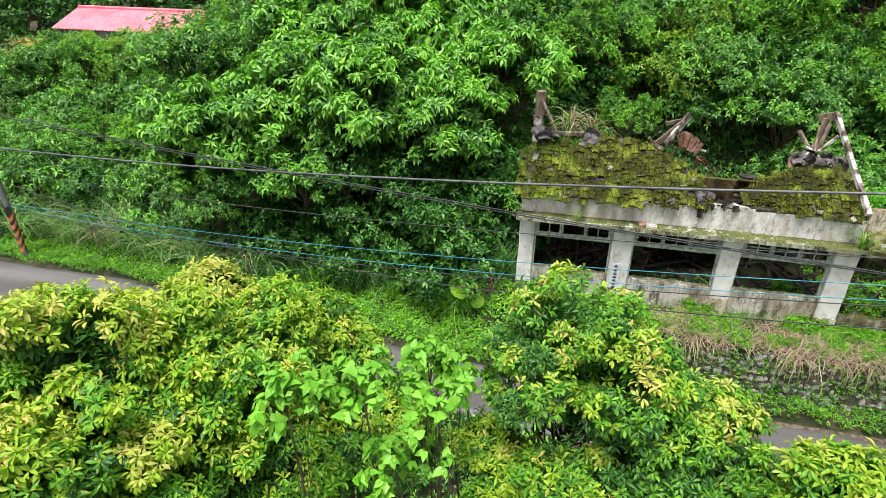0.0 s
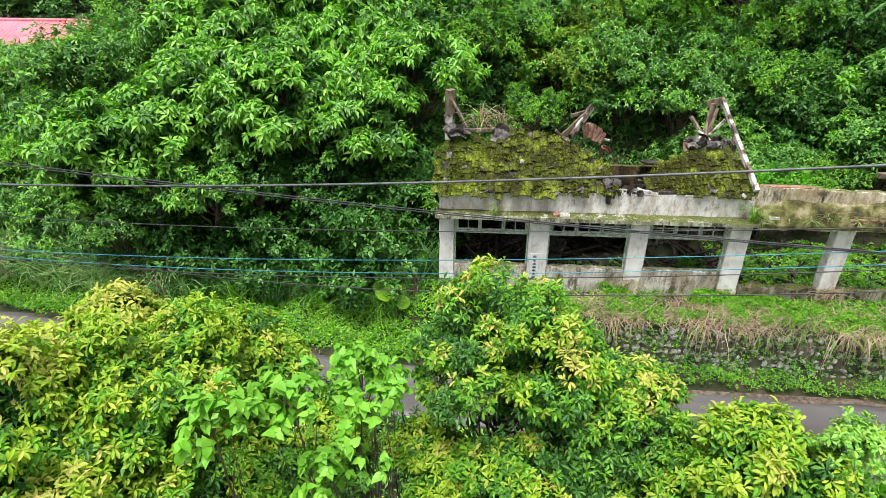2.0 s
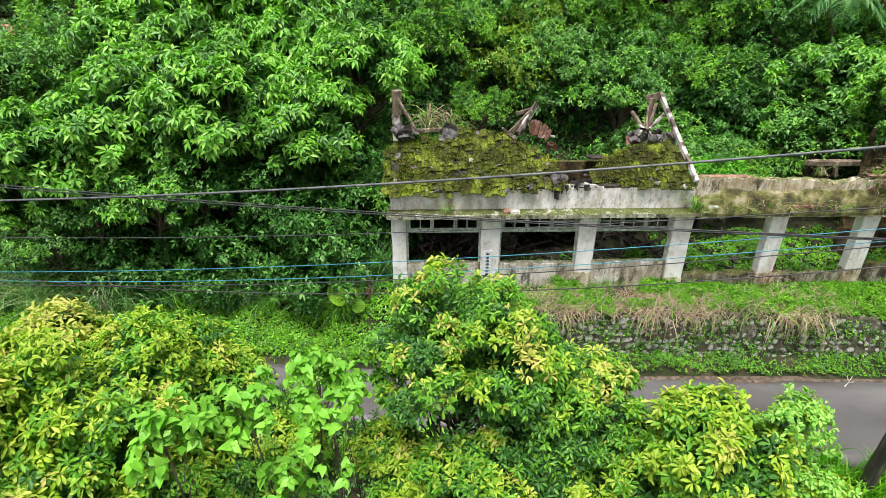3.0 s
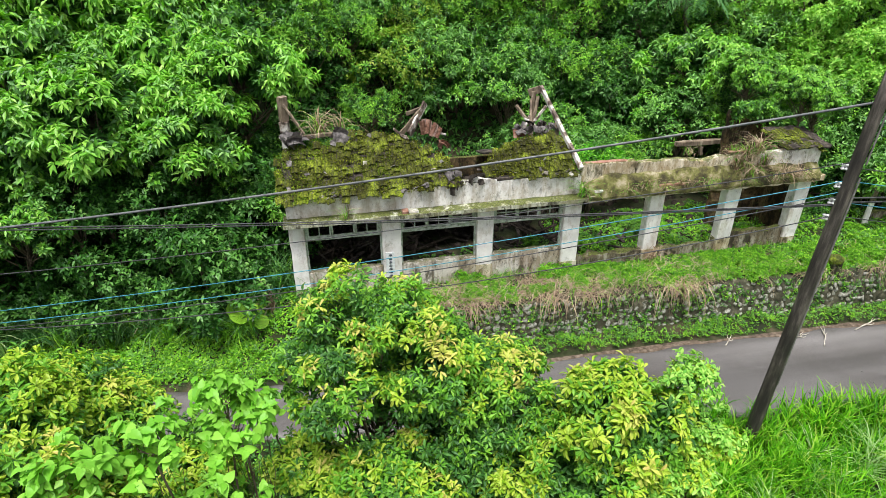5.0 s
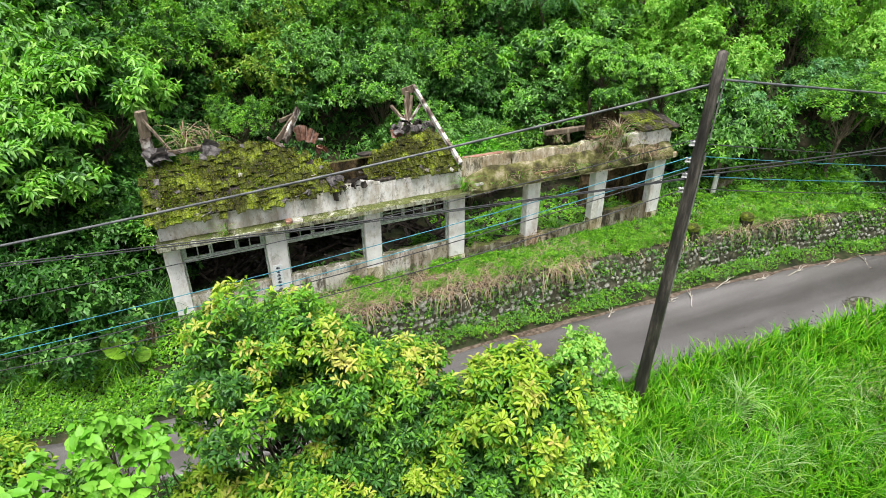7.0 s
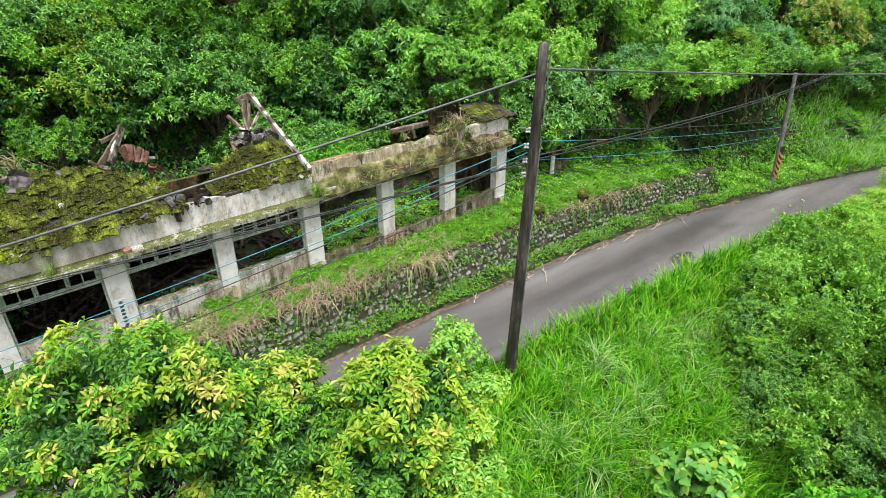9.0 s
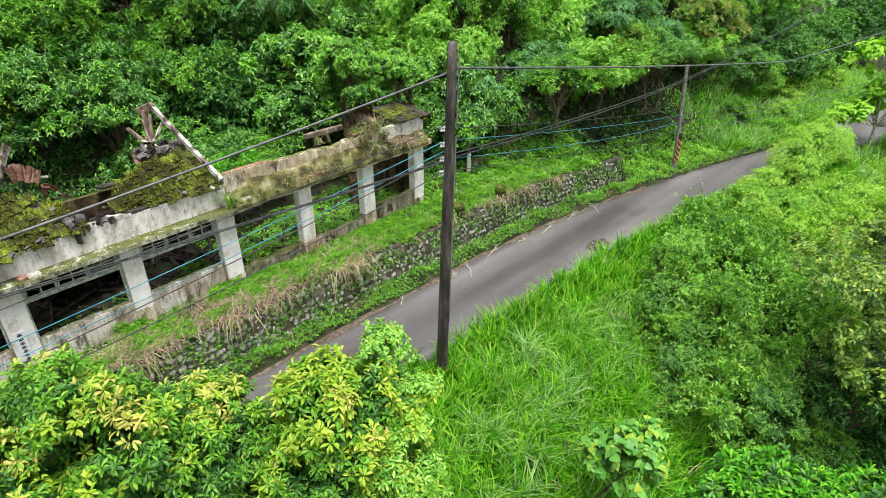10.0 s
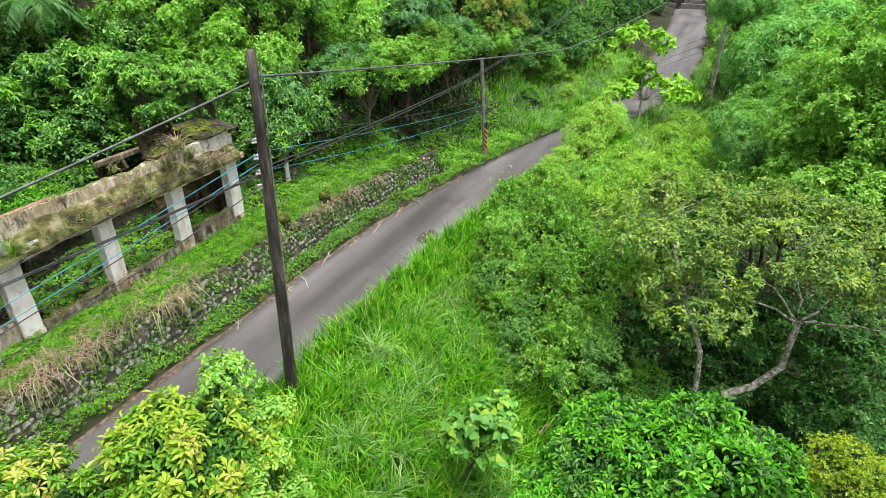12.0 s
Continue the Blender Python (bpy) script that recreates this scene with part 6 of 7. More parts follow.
# weeds on bank and verge
p, nrm = on_ground(g, 19000, 0, 30, lambda x, u: road_edges(x)[0] + 1.3 + (np.maximum(0.15 - (road_edges(x)[0] + 1.3), 0.5)) * u, 0.14)
keep = np.array([noise.noise((a * 0.55, b * 0.9, 3)) for a, b, _ in p]) + g.normal(0, 0.15, len(p)) > -0.04 + 0.12 * ((p[:, 0] > 4) & (p[:, 0] < 11))
undergrowth("weeds", "low bright green weeds on the bank", g, p[keep], nrm[keep], 5, 0.125, 0.55, 1.1, 0.1, ["weed", "fresh", "hill_mid"], [0.6, 0.25, 0.15])
p, nrm = on_ground(g, 19000, -30, 62, lambda x, u: road_edges(x)[0] + 0.05 + 0.8 * u, 0.26)
keep = np.array([noise.noise((q_[0] * 0.7, q_[1] * 1.5, 6)) for q_ in p]) + g.normal(0, 0.2, len(p)) > -0.25
p, nrm = p[keep], nrm[keep]
undergrowth("weeds", "green weeds along the foot of the wall and verge", g, p, nrm, 4, 0.085, 0.42, 0.9, 0.1, ["weed", "hill_mid"], [0.65, 0.35])
p, nrm = on_ground(g, 21000, -32, 2.5, lambda x, u: road_edges(x)[0] + 0.3 + 2.8 * u, 0.26)
undergrowth("weeds", "leafy green weeds on the verge", g, p, nrm, 4, 0.12, 0.5, 1.1, 0.1, ["weed", "hill_mid"], [0.85, 0.15])
p, nrm = on_ground(g, 11000, 26, 64, lambda x, u: road_edges(x)[0] + 0.5 + 3.0 * u, 0.3)
undergrowth("weeds", "bright weeds on the far verge", g, p, nrm, 5, 0.16, 0.4, 0.9, 0.1, ["weed", "lime_leaf"], [0.6, 0.4])
p, nrm = on_ground(g, 2600, 9.6, 17.6, lambda x, u: 0.4 + 3.4 * u, 0.25)
undergrowth("weeds", "bright weeds growing over the ruined floor", g, p, nrm, 5, 0.12, 0.5, 1.0, 0.1, ["weed", "hill_mid"], [0.7, 0.3])
p, nrm = on_ground(g, 900, 0.5, 9.0, lambda x, u: 0.35 + 1.3 * u, 0.3)
undergrowth("weeds", "weeds growing inside the ruin", g, p, nrm, 5, 0.11, 0.5, 1.0, 0.1, ["weed", "hill_mid"], [0.6, 0.4])
p, nrm = on_ground(g, 9000, 17.5, 30, lambda x, u: road_edges(x)[0] + 1.3 + (hill_foot(x) + 1.0 - road_edges(x)[0] - 1.3) * u, 0.3)
undergrowth("weeds", "bright weeds and ferns beside the house", g, p, nrm, 4, 0.14, 0.45, 1.0, 0.1, ["weed", "hill_mid"], [0.6, 0.4])
# creeper over the stones
n = 4200
x = g.uniform(3.5, 29.4, n)
u = g.random(n)
keep = np.array([noise.noise((a * 0.9, b * 2.0, 8)) for a, b in zip(x, u)]) + g.normal(0, 0.12, n) > -0.08
x, u = x[keep], u[keep]
h = road_edges(x)[0]
p = np.stack([x, h + 0.70 + 0.43 * u, -1.38 + 1.3 * u], 1)
undergrowth("creeper", "creeper and small weeds over the stones", g, p, unit(np.tile(np.array([[0, -0.8, 0.6]]), (len(p), 1)) + g.normal(0, 0.3, p.shape)), 5, 0.075, 0.5, 1.0, 0.2, ["weed", "hill_mid", "hill_dark"], [0.35, 0.3, 0.35])


def blades(rng, P, length, slim, spread, droop, lean=0.0):
    ang = rng.uniform(0, 6.28, len(P))
    s = spread * rng.uniform(0.3, 1.3, len(P))
    D = np.stack([np.cos(ang) * s, np.sin(ang) * s, np.ones(len(P))], 1)
    D[:, :2] += lean
    L = length * rng.uniform(0.5, 1.2, len(P))
    T = (BLADE[0] * np.array([1, 1, droop]), BLADE[1])
    return leaves(T, P, D, np.stack([-np.cos(ang), -np.sin(ang), np.full(len(P), 0.4)], 1), L, L * slim)


def grass_patch(name, label, rng, pts, clump, length, slim, mats, shares, spread=0.45, droop=1.0, scatter=0.07):
    lean = np.repeat(rng.normal(0, 0.22, (len(pts), 2)), clump, 0)
    P = np.repeat(pts, clump, 0) + rng.normal(0, scatter, (len(pts) * clump, 3)) * np.array([1, 1, 0])
    V, F = blades(rng, P, length, slim, spread, droop, lean)
    which = np.searchsorted(np.cumsum(shares), rng.random(len(pts))).clip(0, len(mats) - 1)
    stuff(name, label, "grass", V, F, [M[m] for m in mats], np.repeat(np.repeat(which, clump), len(BLADE[1])))


p, _ = on_ground(g, 7000, 7.8, 40, lambda x, u: road_edges(x)[1] - 0.1 - np.interp(x, [9, 14, 20, 26, 40], [8.6, 7.8, 6.0, 3.2, 1.5]) * u, 0.0)
grass_patch("tall_grass", "tall bright green grass beside the lane", g, p, 10, 0.9, 0.055, ["grass", "weed", "dry"], [0.8, 0.195, 0.005], 0.24, 1.1, 0.06)
p, _ = on_ground(g, 150, 9, 19, lambda x, u: road_edges(x)[1] - 1.5 - 6 * u, 0.0)
grass_patch("reed_clumps", "arching clumps of long reed grass", g, p, 44, 1.15, 0.024, ["grass", "pale_grass", "dry"], [0.55, 0.42, 0.03], 0.55, 1.9, 0.07)
p, _ = on_ground(g, 110, -24, -9, lambda x, u: road_edges(x)[0] + 1.3 + 1.5 * u, 0.0)
grass_patch("reed_clumps", "tall arching pale-green reeds on the verge", g, p, 34, 1.9, 0.016, ["pale_grass", "reed", "dry"], [0.5, 0.42, 0.08], 0.6, 2.4, 0.07)
p, _ = on_ground(g, 300, -26, 0, lambda x, u: road_edges(x)[0] + 2.0 + 1.3 * u, 0.0)
grass_patch("reed_clumps", "arching dark reed grass on the verge", g, p, 26, 1.35, 0.02, ["reed", "weed", "dry"], [0.7, 0.26, 0.04], 0.6, 2.4, 0.05)
p, _ = on_ground(g, 900, 38, 66, lambda x, u: road_edges(x)[0] + 0.5 + 5 * u, 0.0)
grass_patch("tall_grass", "tall pale grass on the far verge", g, p, 16, 0.85, 0.045, ["pale_grass", "grass", "weed"], [0.45, 0.3, 0.25], 0.55, 1.6, 0.2)
p, _ = on_ground(g, 900, 38, 75, lambda x, u: road_edges(x)[1] - 0.4 - 6 * u, 0.0)
grass_patch("tall_grass", "tall light green grass beside the far lane", g, p, 18, 1.0, 0.035, ["pale_grass", "grass"], [0.6, 0.4], 0.5, 1.6, 0.15)
# dead straw hanging over the wall and lying on the bank
xw = np.concatenate([g.uniform(4.3, 13, 24), g.uniform(13, 27, 16)])
size = g.uniform(0.5, 1.3, len(xw))
P, ang, L = [], [], []
for x, s in zip(xw, size):
    n = int(34 * s)
    P.append(np.stack([x + g.normal(0, 0.26 * s, n), float(road_edges(x)[0]) + 1.18 + g.normal(0.05, 0.12, n), -0.03 + g.normal(0, 0.04, n)], 1))
    ang.append(g.normal(-1.57 + g.normal(0, 0.5), 0.9, n))
    L.append(g.uniform(0.3, 0.8, n) * s)
P, ang, L = np.concatenate(P), np.concatenate(ang), np.concatenate(L)
D = np.stack([np.cos(ang), np.sin(ang), g.normal(0.1, 0.4, len(P))], 1)
V, F = leaves((BLADE[0] * np.array([1, 1, 3.0]), BLADE[1]), P, D, np.tile([[0, 0, 1.0]], (len(P), 1)), L, L * 0.03)
stuff("straw", "dead straw hanging over the stone wall", "dry grass", V, F, [M["dry"], M["weed"]], np.repeat((g.random(len(P)) < 0.18).astype(int), len(BLADE[1])))
p, _ = on_ground(g, 220, 3.5, 26, lambda x, u: road_edges(x)[0] + 1.3 + 1.4 * u, 0.08)
grass_patch("straw", "scattered dead stalks on the bank", g, p, 6, 0.45, 0.03, ["dry"], [1.0], 2.0, 2.0, 0.1)
p, _ = on_ground(g, 500, 3, 30, lambda x, u: road_edges(x)[0] + 1.3 + 1.7 * u, 0.1)
grass_patch("bank_grass", "tufts of green grass on the bank", g, p, 9, 0.38, 0.035, ["weed", "grass"], [0.6, 0.4], 0.8, 1.8, 0.05)
p, _ = on_ground(g, 130, 4.3, 14, lambda x, u: road_edges(x)[0] + 1.25 + 1.0 * u, 0.05)
grass_patch("straw", "tangle of dead straw on the bank", g, p, 14, 0.6, 0.032, ["dry"], [1.0], 2.2, 2.0, 0.14)


def tuft(x, y, z, n, length, mats, shares, label, seed, spread=0.9, droop=2.4):
    r = np.random.default_rng(seed)
    P = np.tile(np.array([[x, y, z]]), (n, 1)) + r.normal(0, 0.05, (n, 3)) * np.array([1.6, 0.7, 0.1])
    V, F = blades(r, P, length, 0.03, spread, droop)
    which = np.searchsorted(np.cumsum(shares), r.random(n)).clip(0, len(mats) - 1)
    tagged(link_mesh("grass_tuft", V, F, [M[m] for m in mats], np.repeat(which, len(BLADE[1]))), label, "grass", "tufts on the ruin")


tuft(9.35, -0.3, 2.88, 46, 0.75, ["weed", "grass", "dry"], [0.5, 0.3, 0.2], "green grass tuft drooping from the broken ledge", 1)
tuft(1.75, -0.35, 2.88, 30, 0.55, ["weed", "dry"], [0.6, 0.4], "thin grass tuft rooted on the ledge", 2)
tuft(11.6, -0.25, 2.9, 90, 0.6, ["dry", "grass"], [0.55, 0.45], "yellowing grass tuft on the ledge", 3)
tuft(12.9, -0.3, 2.92, 60, 0.5, ["dry", "grass"], [0.8, 0.2], "straw-coloured grass tuft on the ledge", 4)
for k, xx in enumerate((15.0, 15.4, 15.75, 16.1)):
    tuft(xx, -0.1 + 0.05 * (k % 2), 3.3 + 0.25 * (k % 3), 100, 0.85, ["dry", "grass"], [0.75, 0.25], "large straw-coloured grass tuft on the parapet", 5 + k)
tuft(16.7, -0.38, 2.95, 60, 0.85, ["dry"], [1.0], "bleached grass hanging below the ledge", 12, 1.4, 3.2)
tuft(15.4, -0.36, 3.1, 70, 0.8, ["dry", "grass"], [0.8, 0.2], "bleached grass spilling over the ledge", 17, 1.3, 3.0)
tuft(17.3, -0.36, 2.95, 40, 0.6, ["dry"], [1.0], "bleached grass hanging below the ledge", 18, 1.4, 3.2)
tuft(17.4, -0.3, 2.9, 50, 0.5, ["dry", "grass"], [0.7, 0.3], "dry grass tuft near the end column", 13)
for k, (xx, zz) in enumerate(((10.3, 2.9), (12.2, 2.9), (13.6, 2.9), (14.1, 2.92), (16.2, 2.9), (16.8, 2.9), (13.2, 3.88), (14.9, 3.88))):
    tuft(xx, -0.28 if zz < 3 else 0.08, zz, 34, 0.42, ["dry", "grass", "weed"], [0.5, 0.25, 0.25], "small half-dry grass tuft on the ruined ledge", 20 + k, 1.1, 2.6)
for k, xx in enumerate((9.5, 10.9, 12.3, 13.8, 15.2, 16.5)):
    tuft(xx, -0.34, 2.86, 44, 0.55, ["dry", "weed"], [0.6, 0.4], "half-dead grass hanging below the ledge", 40 + k, 1.5, 3.2)
tuft(1.2, 2.6, 4.5, 60, 1.1, ["weed", "dry"], [0.4, 0.6], "tall half-dead grass behind the roof", 14)
tuft(1.9, 2.8, 4.4, 50, 1.1, ["weed", "dry"], [0.3, 0.7], "tall half-dead grass behind the roof", 15)
tuft(12.3, -0.25, 0.2, 60, 0.7, ["dry"], [1.0], "dead grass at the foot of the column", 16, 1.2, 2.6)


# ---------------------------------------------------------------- trees before the lane
def fore_tree(x, y, z, r, seed, label, mats, shares, tall=1.0, **kw):
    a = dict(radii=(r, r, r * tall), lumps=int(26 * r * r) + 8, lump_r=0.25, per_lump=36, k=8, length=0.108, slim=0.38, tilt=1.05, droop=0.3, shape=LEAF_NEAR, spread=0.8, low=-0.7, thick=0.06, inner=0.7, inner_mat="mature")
    a.update(kw)
    ob = plant("tree", label, "tree", np.random.default_rng(seed), mats=mats, shares=shares, foot=(0.2, 0.6, -(z + 3.2)), top_bias=0.22, **a)
    ob.matrix_world = pose(x, y, z)
    return ob


YEL = ["copper", "young", "fresh", "mature"]
for k, (x, y, z, r, sh, tall) in enumerate(((-3.75, -12.84, 6.35, 1.15, (0.12, 0.4, 0.3, 0.18), 1.0), (-2.77, -11.45, 5.7, 1.3, (0.028, 0.35, 0.35, 0.272), 1.05), (-3.0, -12.8, 5.1, 1.3, (0.028, 0.33, 0.36, 0.282), 1.0),
                                           (-1.85, -11.8, 4.5, 1.0, (0.021, 0.16, 0.41, 0.409), 1.0), (-3.6, -13.9, 6.0, 0.9, (0.12, 0.38, 0.3, 0.2), 1.0), (-1.7, -10.6, 5.3, 0.75, (0.021, 0.41, 0.33, 0.239), 0.9), (-3.45, -11.85, 6.05, 0.95, (0.042, 0.41, 0.32, 0.228), 1.0), (-2.35, -10.75, 5.65, 0.85, (0.035, 0.41, 0.32, 0.235), 1.0), (-0.95, -10.95, 4.35, 0.9, (0.007, 0.16, 0.42, 0.413), 1.0), (-3.1, -12.2, 5.3, 1.0, (0.028, 0.33, 0.36, 0.282), 1.0))):
    fore_tree(x, y, z, r, 21 + k, "evergreen tree flushed with yellow young leaves", YEL, sh, tall)
fore_tree(-3.5, -10.4, 5.95, 0.55, 58, "evergreen tree top with coppery young shoots", YEL, (0.25, 0.45, 0.2, 0.1))
fore_tree(-4.3, -12.5, 6.7, 0.5, 59, "evergreen tree top with coppery young shoots", YEL, (0.3, 0.42, 0.2, 0.08))
fore_tree(1.7, -10.15, 5.25, 1.5, 31, "dark evergreen tree with coppery and yellow shoot tips", YEL, (0.035, 0.09, 0.385, 0.49), 1.05, per_lump=30, inner=0.45)
fore_tree(2.9, -10.6, 4.6, 1.15, 32, "dark evergreen tree with yellow shoot tips", YEL, (0.035, 0.09, 0.385, 0.49), per_lump=30, inner=0.45)
fore_tree(3.4, -10.75, 4.9, 0.85, 39, "dark evergreen tree with green and yellow shoots", YEL, (0.035, 0.09, 0.385, 0.49), per_lump=30, inner=0.45)
fore_tree(2.35, -10.45, 5.45, 0.9, 40, "dark evergreen tree with coppery shoots", YEL, (0.035, 0.09, 0.385, 0.49), per_lump=30, inner=0.45)
fore_tree(0.7, -10.9, 4.0, 0.9, 33, "evergreen tree with yellow-green leaves", YEL, (0.021, 0.33, 0.36, 0.289))
fore_tree(1.7, -11.3, 4.0, 1.0, 34, "evergreen tree with yellow-green leaves", YEL, (0.028, 0.19, 0.39, 0.392))
fore_tree(4.7, -11.5, 5.0, 0.85, 35, "small evergreen tree with pale yellow shoots", YEL, (0.028, 0.4, 0.31, 0.262), 1.0, length=0.13)
fore_tree(4.3, -11.6, 4.2, 1.0, 36, "small evergreen tree with yellow-green shoots", YEL, (0.007, 0.21, 0.39, 0.393))
fore_tree(3.4, -11.6, 3.9, 0.8, 37, "evergreen tree with glossy green leaves", ["young", "mature"], (0.3, 0.7))
fore_tree(5.25, -11.75, 4.2, 0.75, 41, "evergreen tree with yellow-green leaves", ["young", "lime_leaf", "fresh"], (0.25, 0.4, 0.35))
fore_tree(5.1, -12.2, 3.4, 0.85, 42, "evergreen tree with green leaves", ["young", "lime_leaf", "fresh"], (0.15, 0.4, 0.45))
for k, (x, y, z, r) in enumerate(((5.7, -11.35, 5.3, 0.42), (5.95, -11.6, 4.55, 0.5))):
    fore_tree(x, y, z, r, 380 + k, "feathery sapling with small yellow-green leaflets", ["lime_leaf", "young"], (0.7, 0.3), 0.8, lumps=14, lump_r=0.2, per_lump=16, k=9, length=0.085, slim=0.5, inner=0.2, thick=0.02)
# heart-leaved tree among them
for k, (x, y, z, r) in enumerate(((-0.35, -10.5, 5.5, 0.26), (0.1, -10.4, 5.2, 0.26), (-1.35, -12.58, 6.42, 0.40), (-0.71, -12.06, 6.17, 0.47), (-0.06, -11.50, 6.17, 0.34), (0.07, -11.64, 5.87, 0.40), (-0.31, -12.25, 5.33, 0.57))):
    fore_tree(x, y, z, r, 45 + k, "light green tree with broad heart-shaped leaves", ["heart"], (1.0,), 0.8, lumps=11, lump_r=0.2, per_lump=5, k=5, length=0.12, slim=0.74, tilt=1.3, droop=0.9, shape=HEART, thick=0.02, inner=0.25, inner_mat="fresh")
fore_tree(11.6, -13.05, -0.35, 1.05, 55, "broad-leaved sapling with rounded leaves in the grass", ["sapling", "weed"], (0.85, 0.15), 0.85, lumps=36, lump_r=0.28, per_lump=6, k=4, length=0.21, slim=0.9, tilt=1.4, droop=0.6, shape=HEART, thick=0.04, inner=0.6, inner_mat="ginger")
fore_tree(-1.4, -0.25, -0.35, 0.5, 56, "large bright taro plant on the verge", ["taro"], (1.0,), 0.6, lumps=3, lump_r=0.3, per_lump=2, k=2, length=0.62, slim=0.95, tilt=0.7, droop=0.0, shape=ROUND, thick=0.03, inner=0.0)

# sapling by the far lane
def tiered_sapling(x, y, z):
    q = np.random.default_rng(61)
    root = thing("tree", x, y, z, "slender sapling with two tiers of pale green leaves", "tree")
    stem = [np.array(p) for p in ((0, 0, -0.3), (0.05, 0.05, 1.5), (0.3, 0.25, 3.2), (0.6, 0.5, 5.0))]
    chunks = [tube_arrays(stem, [0.09, 0.07, 0.05, 0.03], 8)]
    P, A = [], []
    for mid, radii, n, join in (((0.75, 0.65, 5.2), (1.5, 1.9, 1.2), 20, 3), ((0.3, -0.1, 2.3), (2.6, 3.6, 0.75), 34, 1), ((0.5, 0.3, 3.5), (0.7, 0.9, 0.5), 6, 2)):
        p, a, C, _ = crown_shoots(q, radii, n, 0.42, 12, -0.5)
        P.append(p + np.array(mid))
        A.append(a)
        for c in C[::2]:
            chunks.append(tube_arrays(wavy(stem[join], c + np.array(mid), 5, 0.06, q), np.linspace(0.03, 0.008, 5), 5))
    V, F = join_arrays(chunks)
    link_mesh("trunk", V, F, [M["pale_bark"]], parent=root, smooth=True)
    P, A = np.concatenate(P), np.concatenate(A)
    base, D, U, L, W = whorl(q, P, A, 4, 0.34, 0.7, 1.35, 0.5, 0.4)
    V, F = leaves(HEART, base, D, U, L, W)
    link_mesh("crown", V, F, [M["taro"]], parent=root, smooth=True)


tiered_sapling(43.9, -12.5, -1.45)

# ---------------------------------------------------------------- leaning tree on the valley side
lt = thing("leaning_tree", 17.67, -17.91, -3.1, "pale-barked leaning tree with a flat greyish-green crown", "tree")
o = np.array([17.67, -17.91, -3.1])
q = np.random.default_rng(71)
chunks = []
main = [(17.67, -17.91, -3.1), (17.65, -18.7, -2.3), (17.67, -19.54, -1.65), (17.86, -20.17, -0.8), (18.05, -20.22, 0.1), (18.1, -20.26, 0.62)]
chunks.append(tube_arrays([np.array(p) - o for p in main], [0.13, 0.12, 0.115, 0.105, 0.10, 0.08], 9))
second = [(17.67, -17.95, -2.9), (17.65, -18.05, -2.2), (17.76, -17.94, -0.9), (18.7, -17.3, 0.1), (19.2, -16.6, 1.7), (19.6, -16.2, 2.6)]
chunks.append(tube_arrays([np.array(p) - o for p in second], [0.1, 0.09, 0.08, 0.07, 0.06, 0.03], 8))
P, A, C, R = crown_shoots(q, (3.3, 5.6, 1.2), 160, 0.45, 34, -0.3)
mid = np.array([19.8, -18.9, 2.4]) - o
P, C = P + mid, C + mid
low_mid = np.array([17.4, -17.2, 0.9]) - o  # drooping skirt in front of the second stem
P2, A2, C2, _ = crown_shoots(q, (1.3, 2.0, 1.0), 30, 0.45, 24, -0.5)
P, A, C = np.concatenate([P, P2 + low_mid]), np.concatenate([A, A2]), np.concatenate([C, C2 + low_mid])
fork = np.array(main[5]) - o
spread_to = [fork + np.array(v) for v in ((-0.5, 2.9, 1.0), (0.9, 1.9, 1.3), (-0.3, -2.6, 0.3), (0.8, -1.6, 1.2), (1.9, 0.3, 1.4))]
arms = []
for e in spread_to:
    line = wavy(fork, e, 9, 0.06, q, -0.2)
    arms.append(line)
    chunks.append(tube_arrays(line, np.linspace(0.042, 0.012, 9), 6))
near_arms = np.concatenate([np.array(l)[3:] for l in arms] + [np.array(second[3:]) - o])
for c in C[::2]:
    s = near_arms[np.argmin(np.linalg.norm(near_arms - c, axis=1))]
    chunks.append(tube_arrays(wavy(s, c, 5, 0.1, q), np.linspace(0.02, 0.005, 5), 4))
V, F = join_arrays(chunks)
link_mesh("trunk", V, F, [M["pale_bark"]], parent=lt, smooth=True)
base, D, U, L, W = whorl(q, P, A, 6, 0.16, 0.45, 1.2, 0.3, 0.5)
V, F = leaves(LEAF_FAR, base, D, U, L, W)
tips = np.repeat((q.random(len(P)) < 0.22).astype(int), 6 * len(LEAF_FAR[1]))
link_mesh("crown", V, F, [M["grey_leaf"], M["hill_yellow"]], tips, parent=lt)

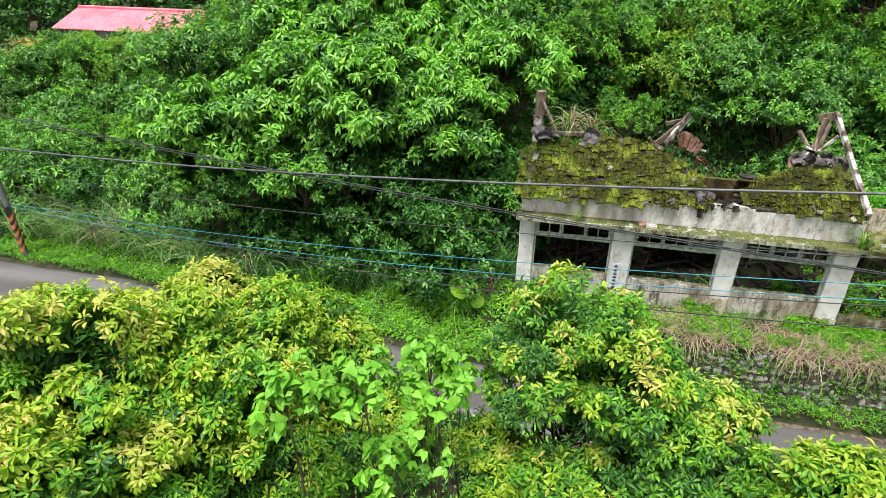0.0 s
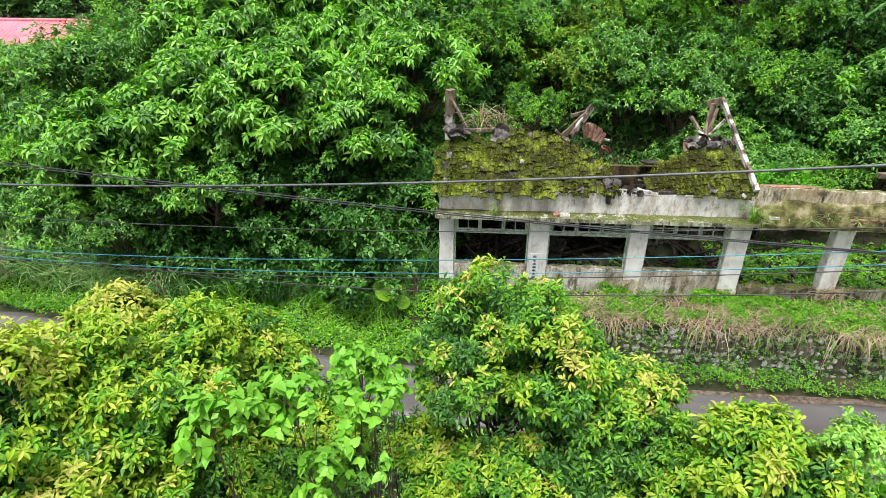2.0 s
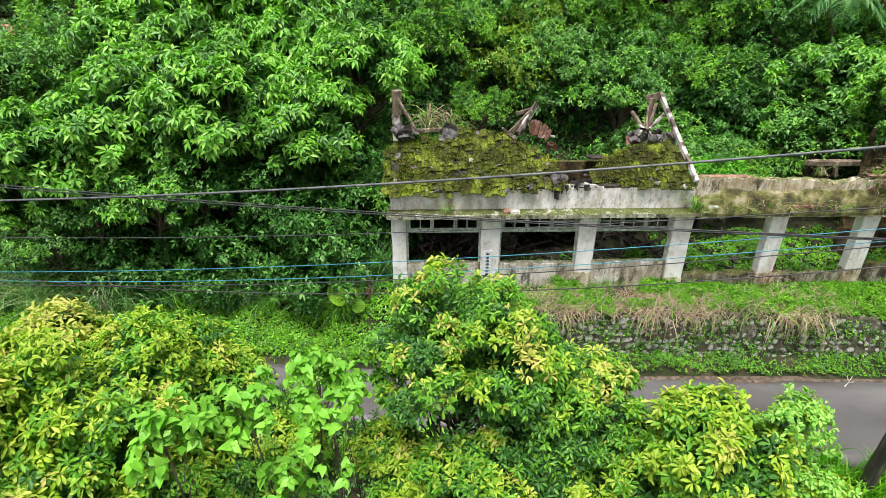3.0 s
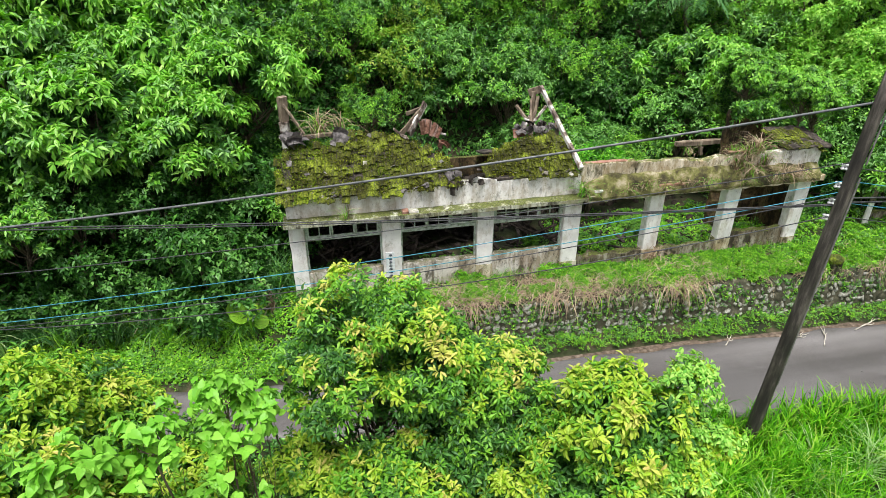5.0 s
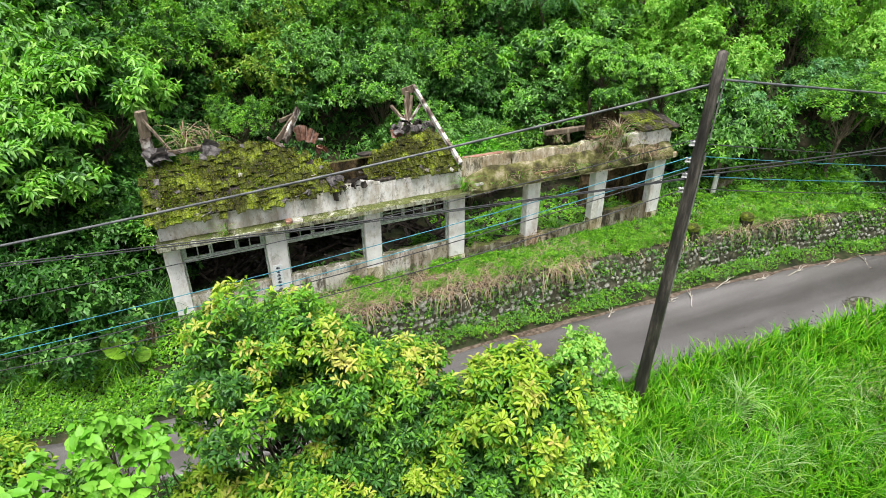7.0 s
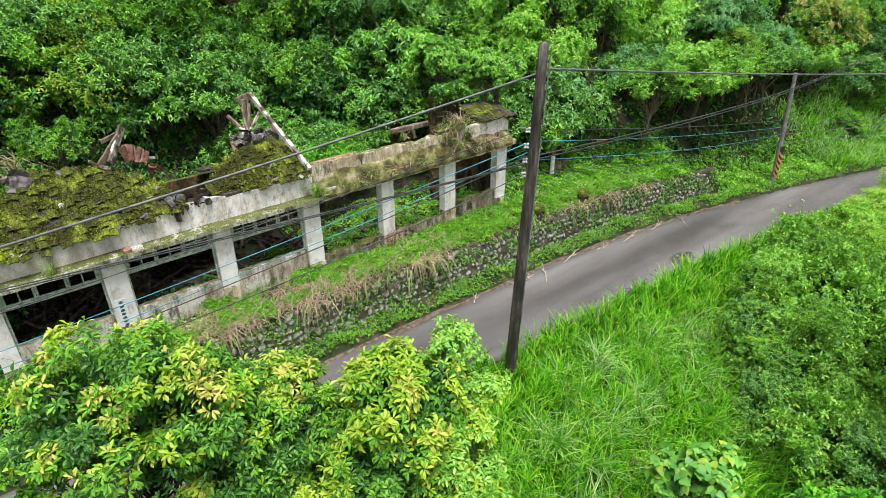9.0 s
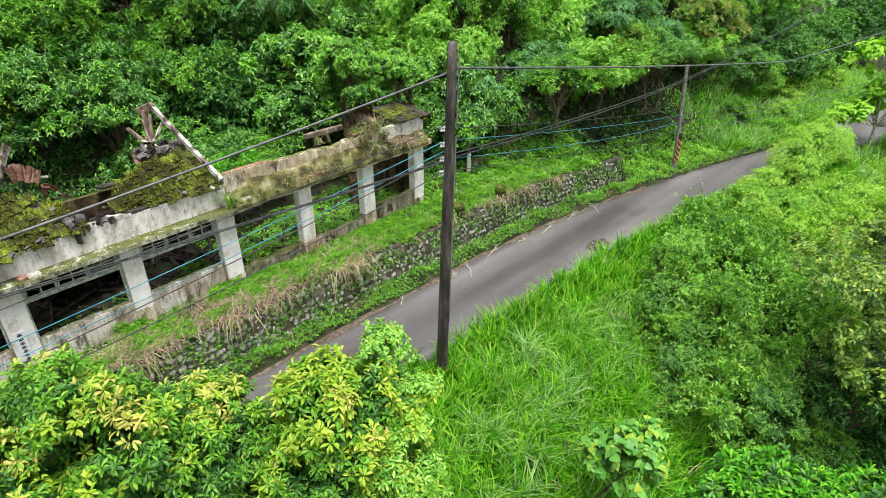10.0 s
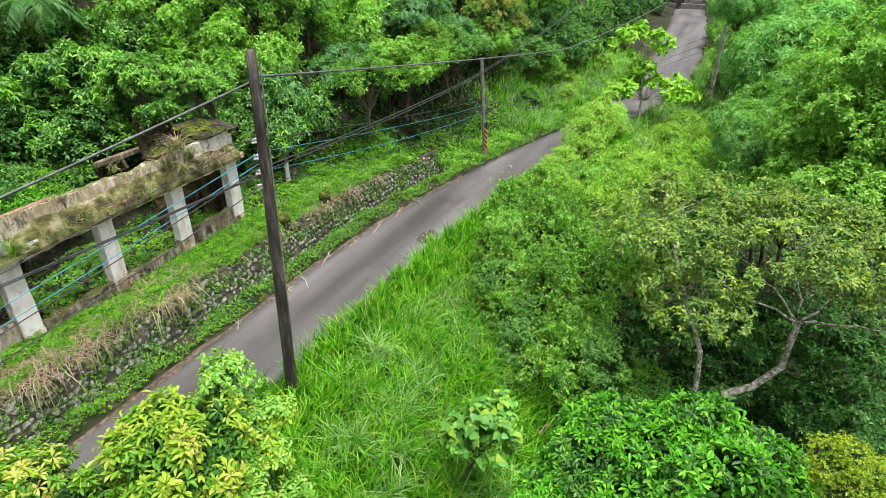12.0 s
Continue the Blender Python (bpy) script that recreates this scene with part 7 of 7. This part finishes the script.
# ---------------------------------------------------------------- on the lane
hx = np.arange(5, 30, 0.2)
hh, _ = road_edges(hx)
V = []
for x, h in zip(hx, hh):
    w = 0.16 + 0.3 * noise.noise((x * 0.6, 2, 2))
    V += [(x, h + 0.15, -1.49), (x, h - w * 0.5, -1.474), (x, h - w, -1.492)]
V = np.array(V)
F = np.array([(3 * i + j, 3 * i + j + 1, 3 * i + j + 4, 3 * i + j + 3) for i in range(len(hx) - 1) for j in range(2)])
tagged(link_mesh("litter_strip", V, F, [M["litter"]], smooth=True), "brown leaf litter along the edge of the lane", "leaf litter", kind="stuff")
for k, (x, y, ln, a) in enumerate(((17.1, -3.62, 1.1, 50), (19.05, -3.4, 1.2, 15), (20.6, -3.76, 0.7, 5), (22.4, -3.92, 1.2, 10), (25.6, -4.44, 1.2, 55), (24.2, -4.05, 1.0, 10), (13.8, -3.2, 0.6, 40), (16.3, -3.5, 0.6, 10), (32.1, -7.1, 0.5, 30))):
    st = thing("dead_branch", x, y, -1.47, "bleached dead branch lying on the lane", "branch", "dead branches on the lane", a)
    q = np.random.default_rng(80 + k)
    ch = [tube_arrays(wavy((-ln * 0.6, 0, 0.02), (ln * 0.6, 0, 0.03), 6, 0.025, q), np.linspace(0.02, 0.008, 6), 5)]
    ch.append(tube_arrays(wavy((0, 0, 0.03), (ln * 0.4, 0.11, 0.05), 4, 0.02, q), np.linspace(0.02, 0.008, 4), 4))
    ch.append(tube_arrays(wavy((-ln * 0.2, 0, 0.03), (ln * 0.15, -0.1, 0.04), 4, 0.02, q), np.linspace(0.018, 0.008, 4), 4))
    V, F = join_arrays(ch)
    link_mesh("branch", V, F, [M["dead_frond"]], parent=st, smooth=True)
gr = []
q = np.random.default_rng(95)
for _ in range(900):
    x = q.uniform(13.5, 23.5)
    lo = road_edges(x)[1]
    y = lo + abs(q.normal(0, 0.45)) * np.interp(x, [13, 18, 24], [0.6, 1.0, 0.5])
    s = q.uniform(0.015, 0.045)
    gr.append((ICO_V * s * q.uniform(0.6, 1.3, 3) + np.array([x, y, -1.48]), ICO_F))
for _ in range(160):
    a, r = q.uniform(0, 6.28), q.uniform(0.3, 0.55)
    gr.append((ICO_V * q.uniform(0.02, 0.06) * q.uniform(0.6, 1.3, 3) + np.array([22.35 + r * 1.2 * math.cos(a), -6.45 + r * 0.8 * math.sin(a), -1.475]), ICO_F))
V, F = join_arrays(gr)
stuff("gravel", "loose broken asphalt and gravel on the lane", "gravel", V, F, [M["gravel"]])
for x, y in ((18.45, -1.9), (21.15, -2.05)):
    gb = thing("block_post", x, y, -0.1, "stubby dark concrete block capped with moss", "post", "stubs on the bank")
    bm = bmesh.new()
    rough_box(bm, (-0.19, -0.19, -0.4), (0.19, 0.19, 0.4), 4, 0.03, x)
    part("block", bm, M["mortar"], gb)
    bm = bmesh.new()
    bmesh.ops.create_icosphere(bm, subdivisions=3, radius=1)
    for v in bm.verts:
        v.co = Vector((v.co.x * 0.27, v.co.y * 0.27, 0.45 + v.co.z * 0.17)) + 0.05 * noise.noise_vector(v.co * 3 + Vector((x, 0, 0)))
    part("moss_cap", bm, M["moss"], gb, "cushion of yellow-green moss")

pot = thing("pothole", 22.35, -6.45, -1.475, "shallow pothole of crumbled asphalt in the lane", "pothole")
q = np.random.default_rng(97)
rows = []
for r, z in ((0.16, 0.008), (0.28, 0.01), (0.36, 0.024), (0.44, 0.022), (0.52, 0.004)):
    rows.append([(r * (1 + 0.18 * math.sin(3 * t + 1) + 0.06 * q.normal()) * 1.25 * math.cos(t), r * 0.8 * (1 + 0.15 * math.sin(2 * t)) * math.sin(t), z + 0.012 * q.normal() * (z > 0.02)) for t in np.linspace(0, 2 * math.pi, 25)[:-1]])
V = np.array(rows).reshape(-1, 3)
F = np.array([(i * 24 + k, i * 24 + (k + 1) % 24, (i + 1) * 24 + (k + 1) % 24, (i + 1) * 24 + k) for i in range(4) for k in range(24)])
link_mesh("crumbled_rim", V, F, [M["mortar"]], parent=pot)
cen = np.concatenate([[[0, 0, 0.006]], V[:24] * np.array([1.02, 1.02, 0]) + np.array([0, 0, 0.009])])
link_mesh("gravel_floor", cen, np.array([(0, k + 1, (k + 1) % 24 + 1) for k in range(24)]), [M["litter"]], parent=pot, label="pale gravel floor")
lw = thing("low_wall", 0, 0, 0, "low mossy remnant of a garden wall", "wall")
bm = bmesh.new()
rough_box(bm, (22.5, 0.95, -0.3), (27.2, 1.15, 0.45), 14, 0.08, 77)
part("wall_body", bm, M["damp_wall"], lw)

# ---------------------------------------------------------------- stones of the retaining wall
sr = random.Random(8)


def stone_pose(x, t):
    """A stone on the wall's face, t of the way up."""
    h = float(road_edges(x)[0])
    return pose(x, h + 0.75 + 0.42 * t + sr.uniform(-0.02, 0.03), -1.34 + 1.2 * t, -18 + sr.gauss(0, 9), sr.gauss(0, 25), sr.gauss(0, 10)) @ Matrix.Diagonal((sr.uniform(0.55, 1.35), sr.uniform(0.7, 1.3), sr.uniform(0.55, 1.3), 1))


rest = []
for i in range(118):
    for j in range(6):
        if sr.random() < 0.16:
            continue
        x = 3.6 + i * 0.215 + (j % 2) * 0.11 + sr.uniform(-0.06, 0.06)
        m = stone_pose(x, (j + 0.5) / 6 + sr.uniform(-0.04, 0.04))
        me = sr.choice(STONES)
        if 6.0 < x < 18.5 and (j + i) % 6 < 5:
            o = new("stone", me)
            o.parent = rwall
            o.matrix_local = m
        else:
            co = np.array([v.co[:] for v in me.vertices])
            rest.append((co @ np.array(m.to_3x3()).T + np.array(m.translation), ICO_F))
V, F = join_arrays(rest)
link_mesh("stones", V, F, [M["stone"]], parent=rwall, label="small mossy rubble stones")["kind"] = "stuff"
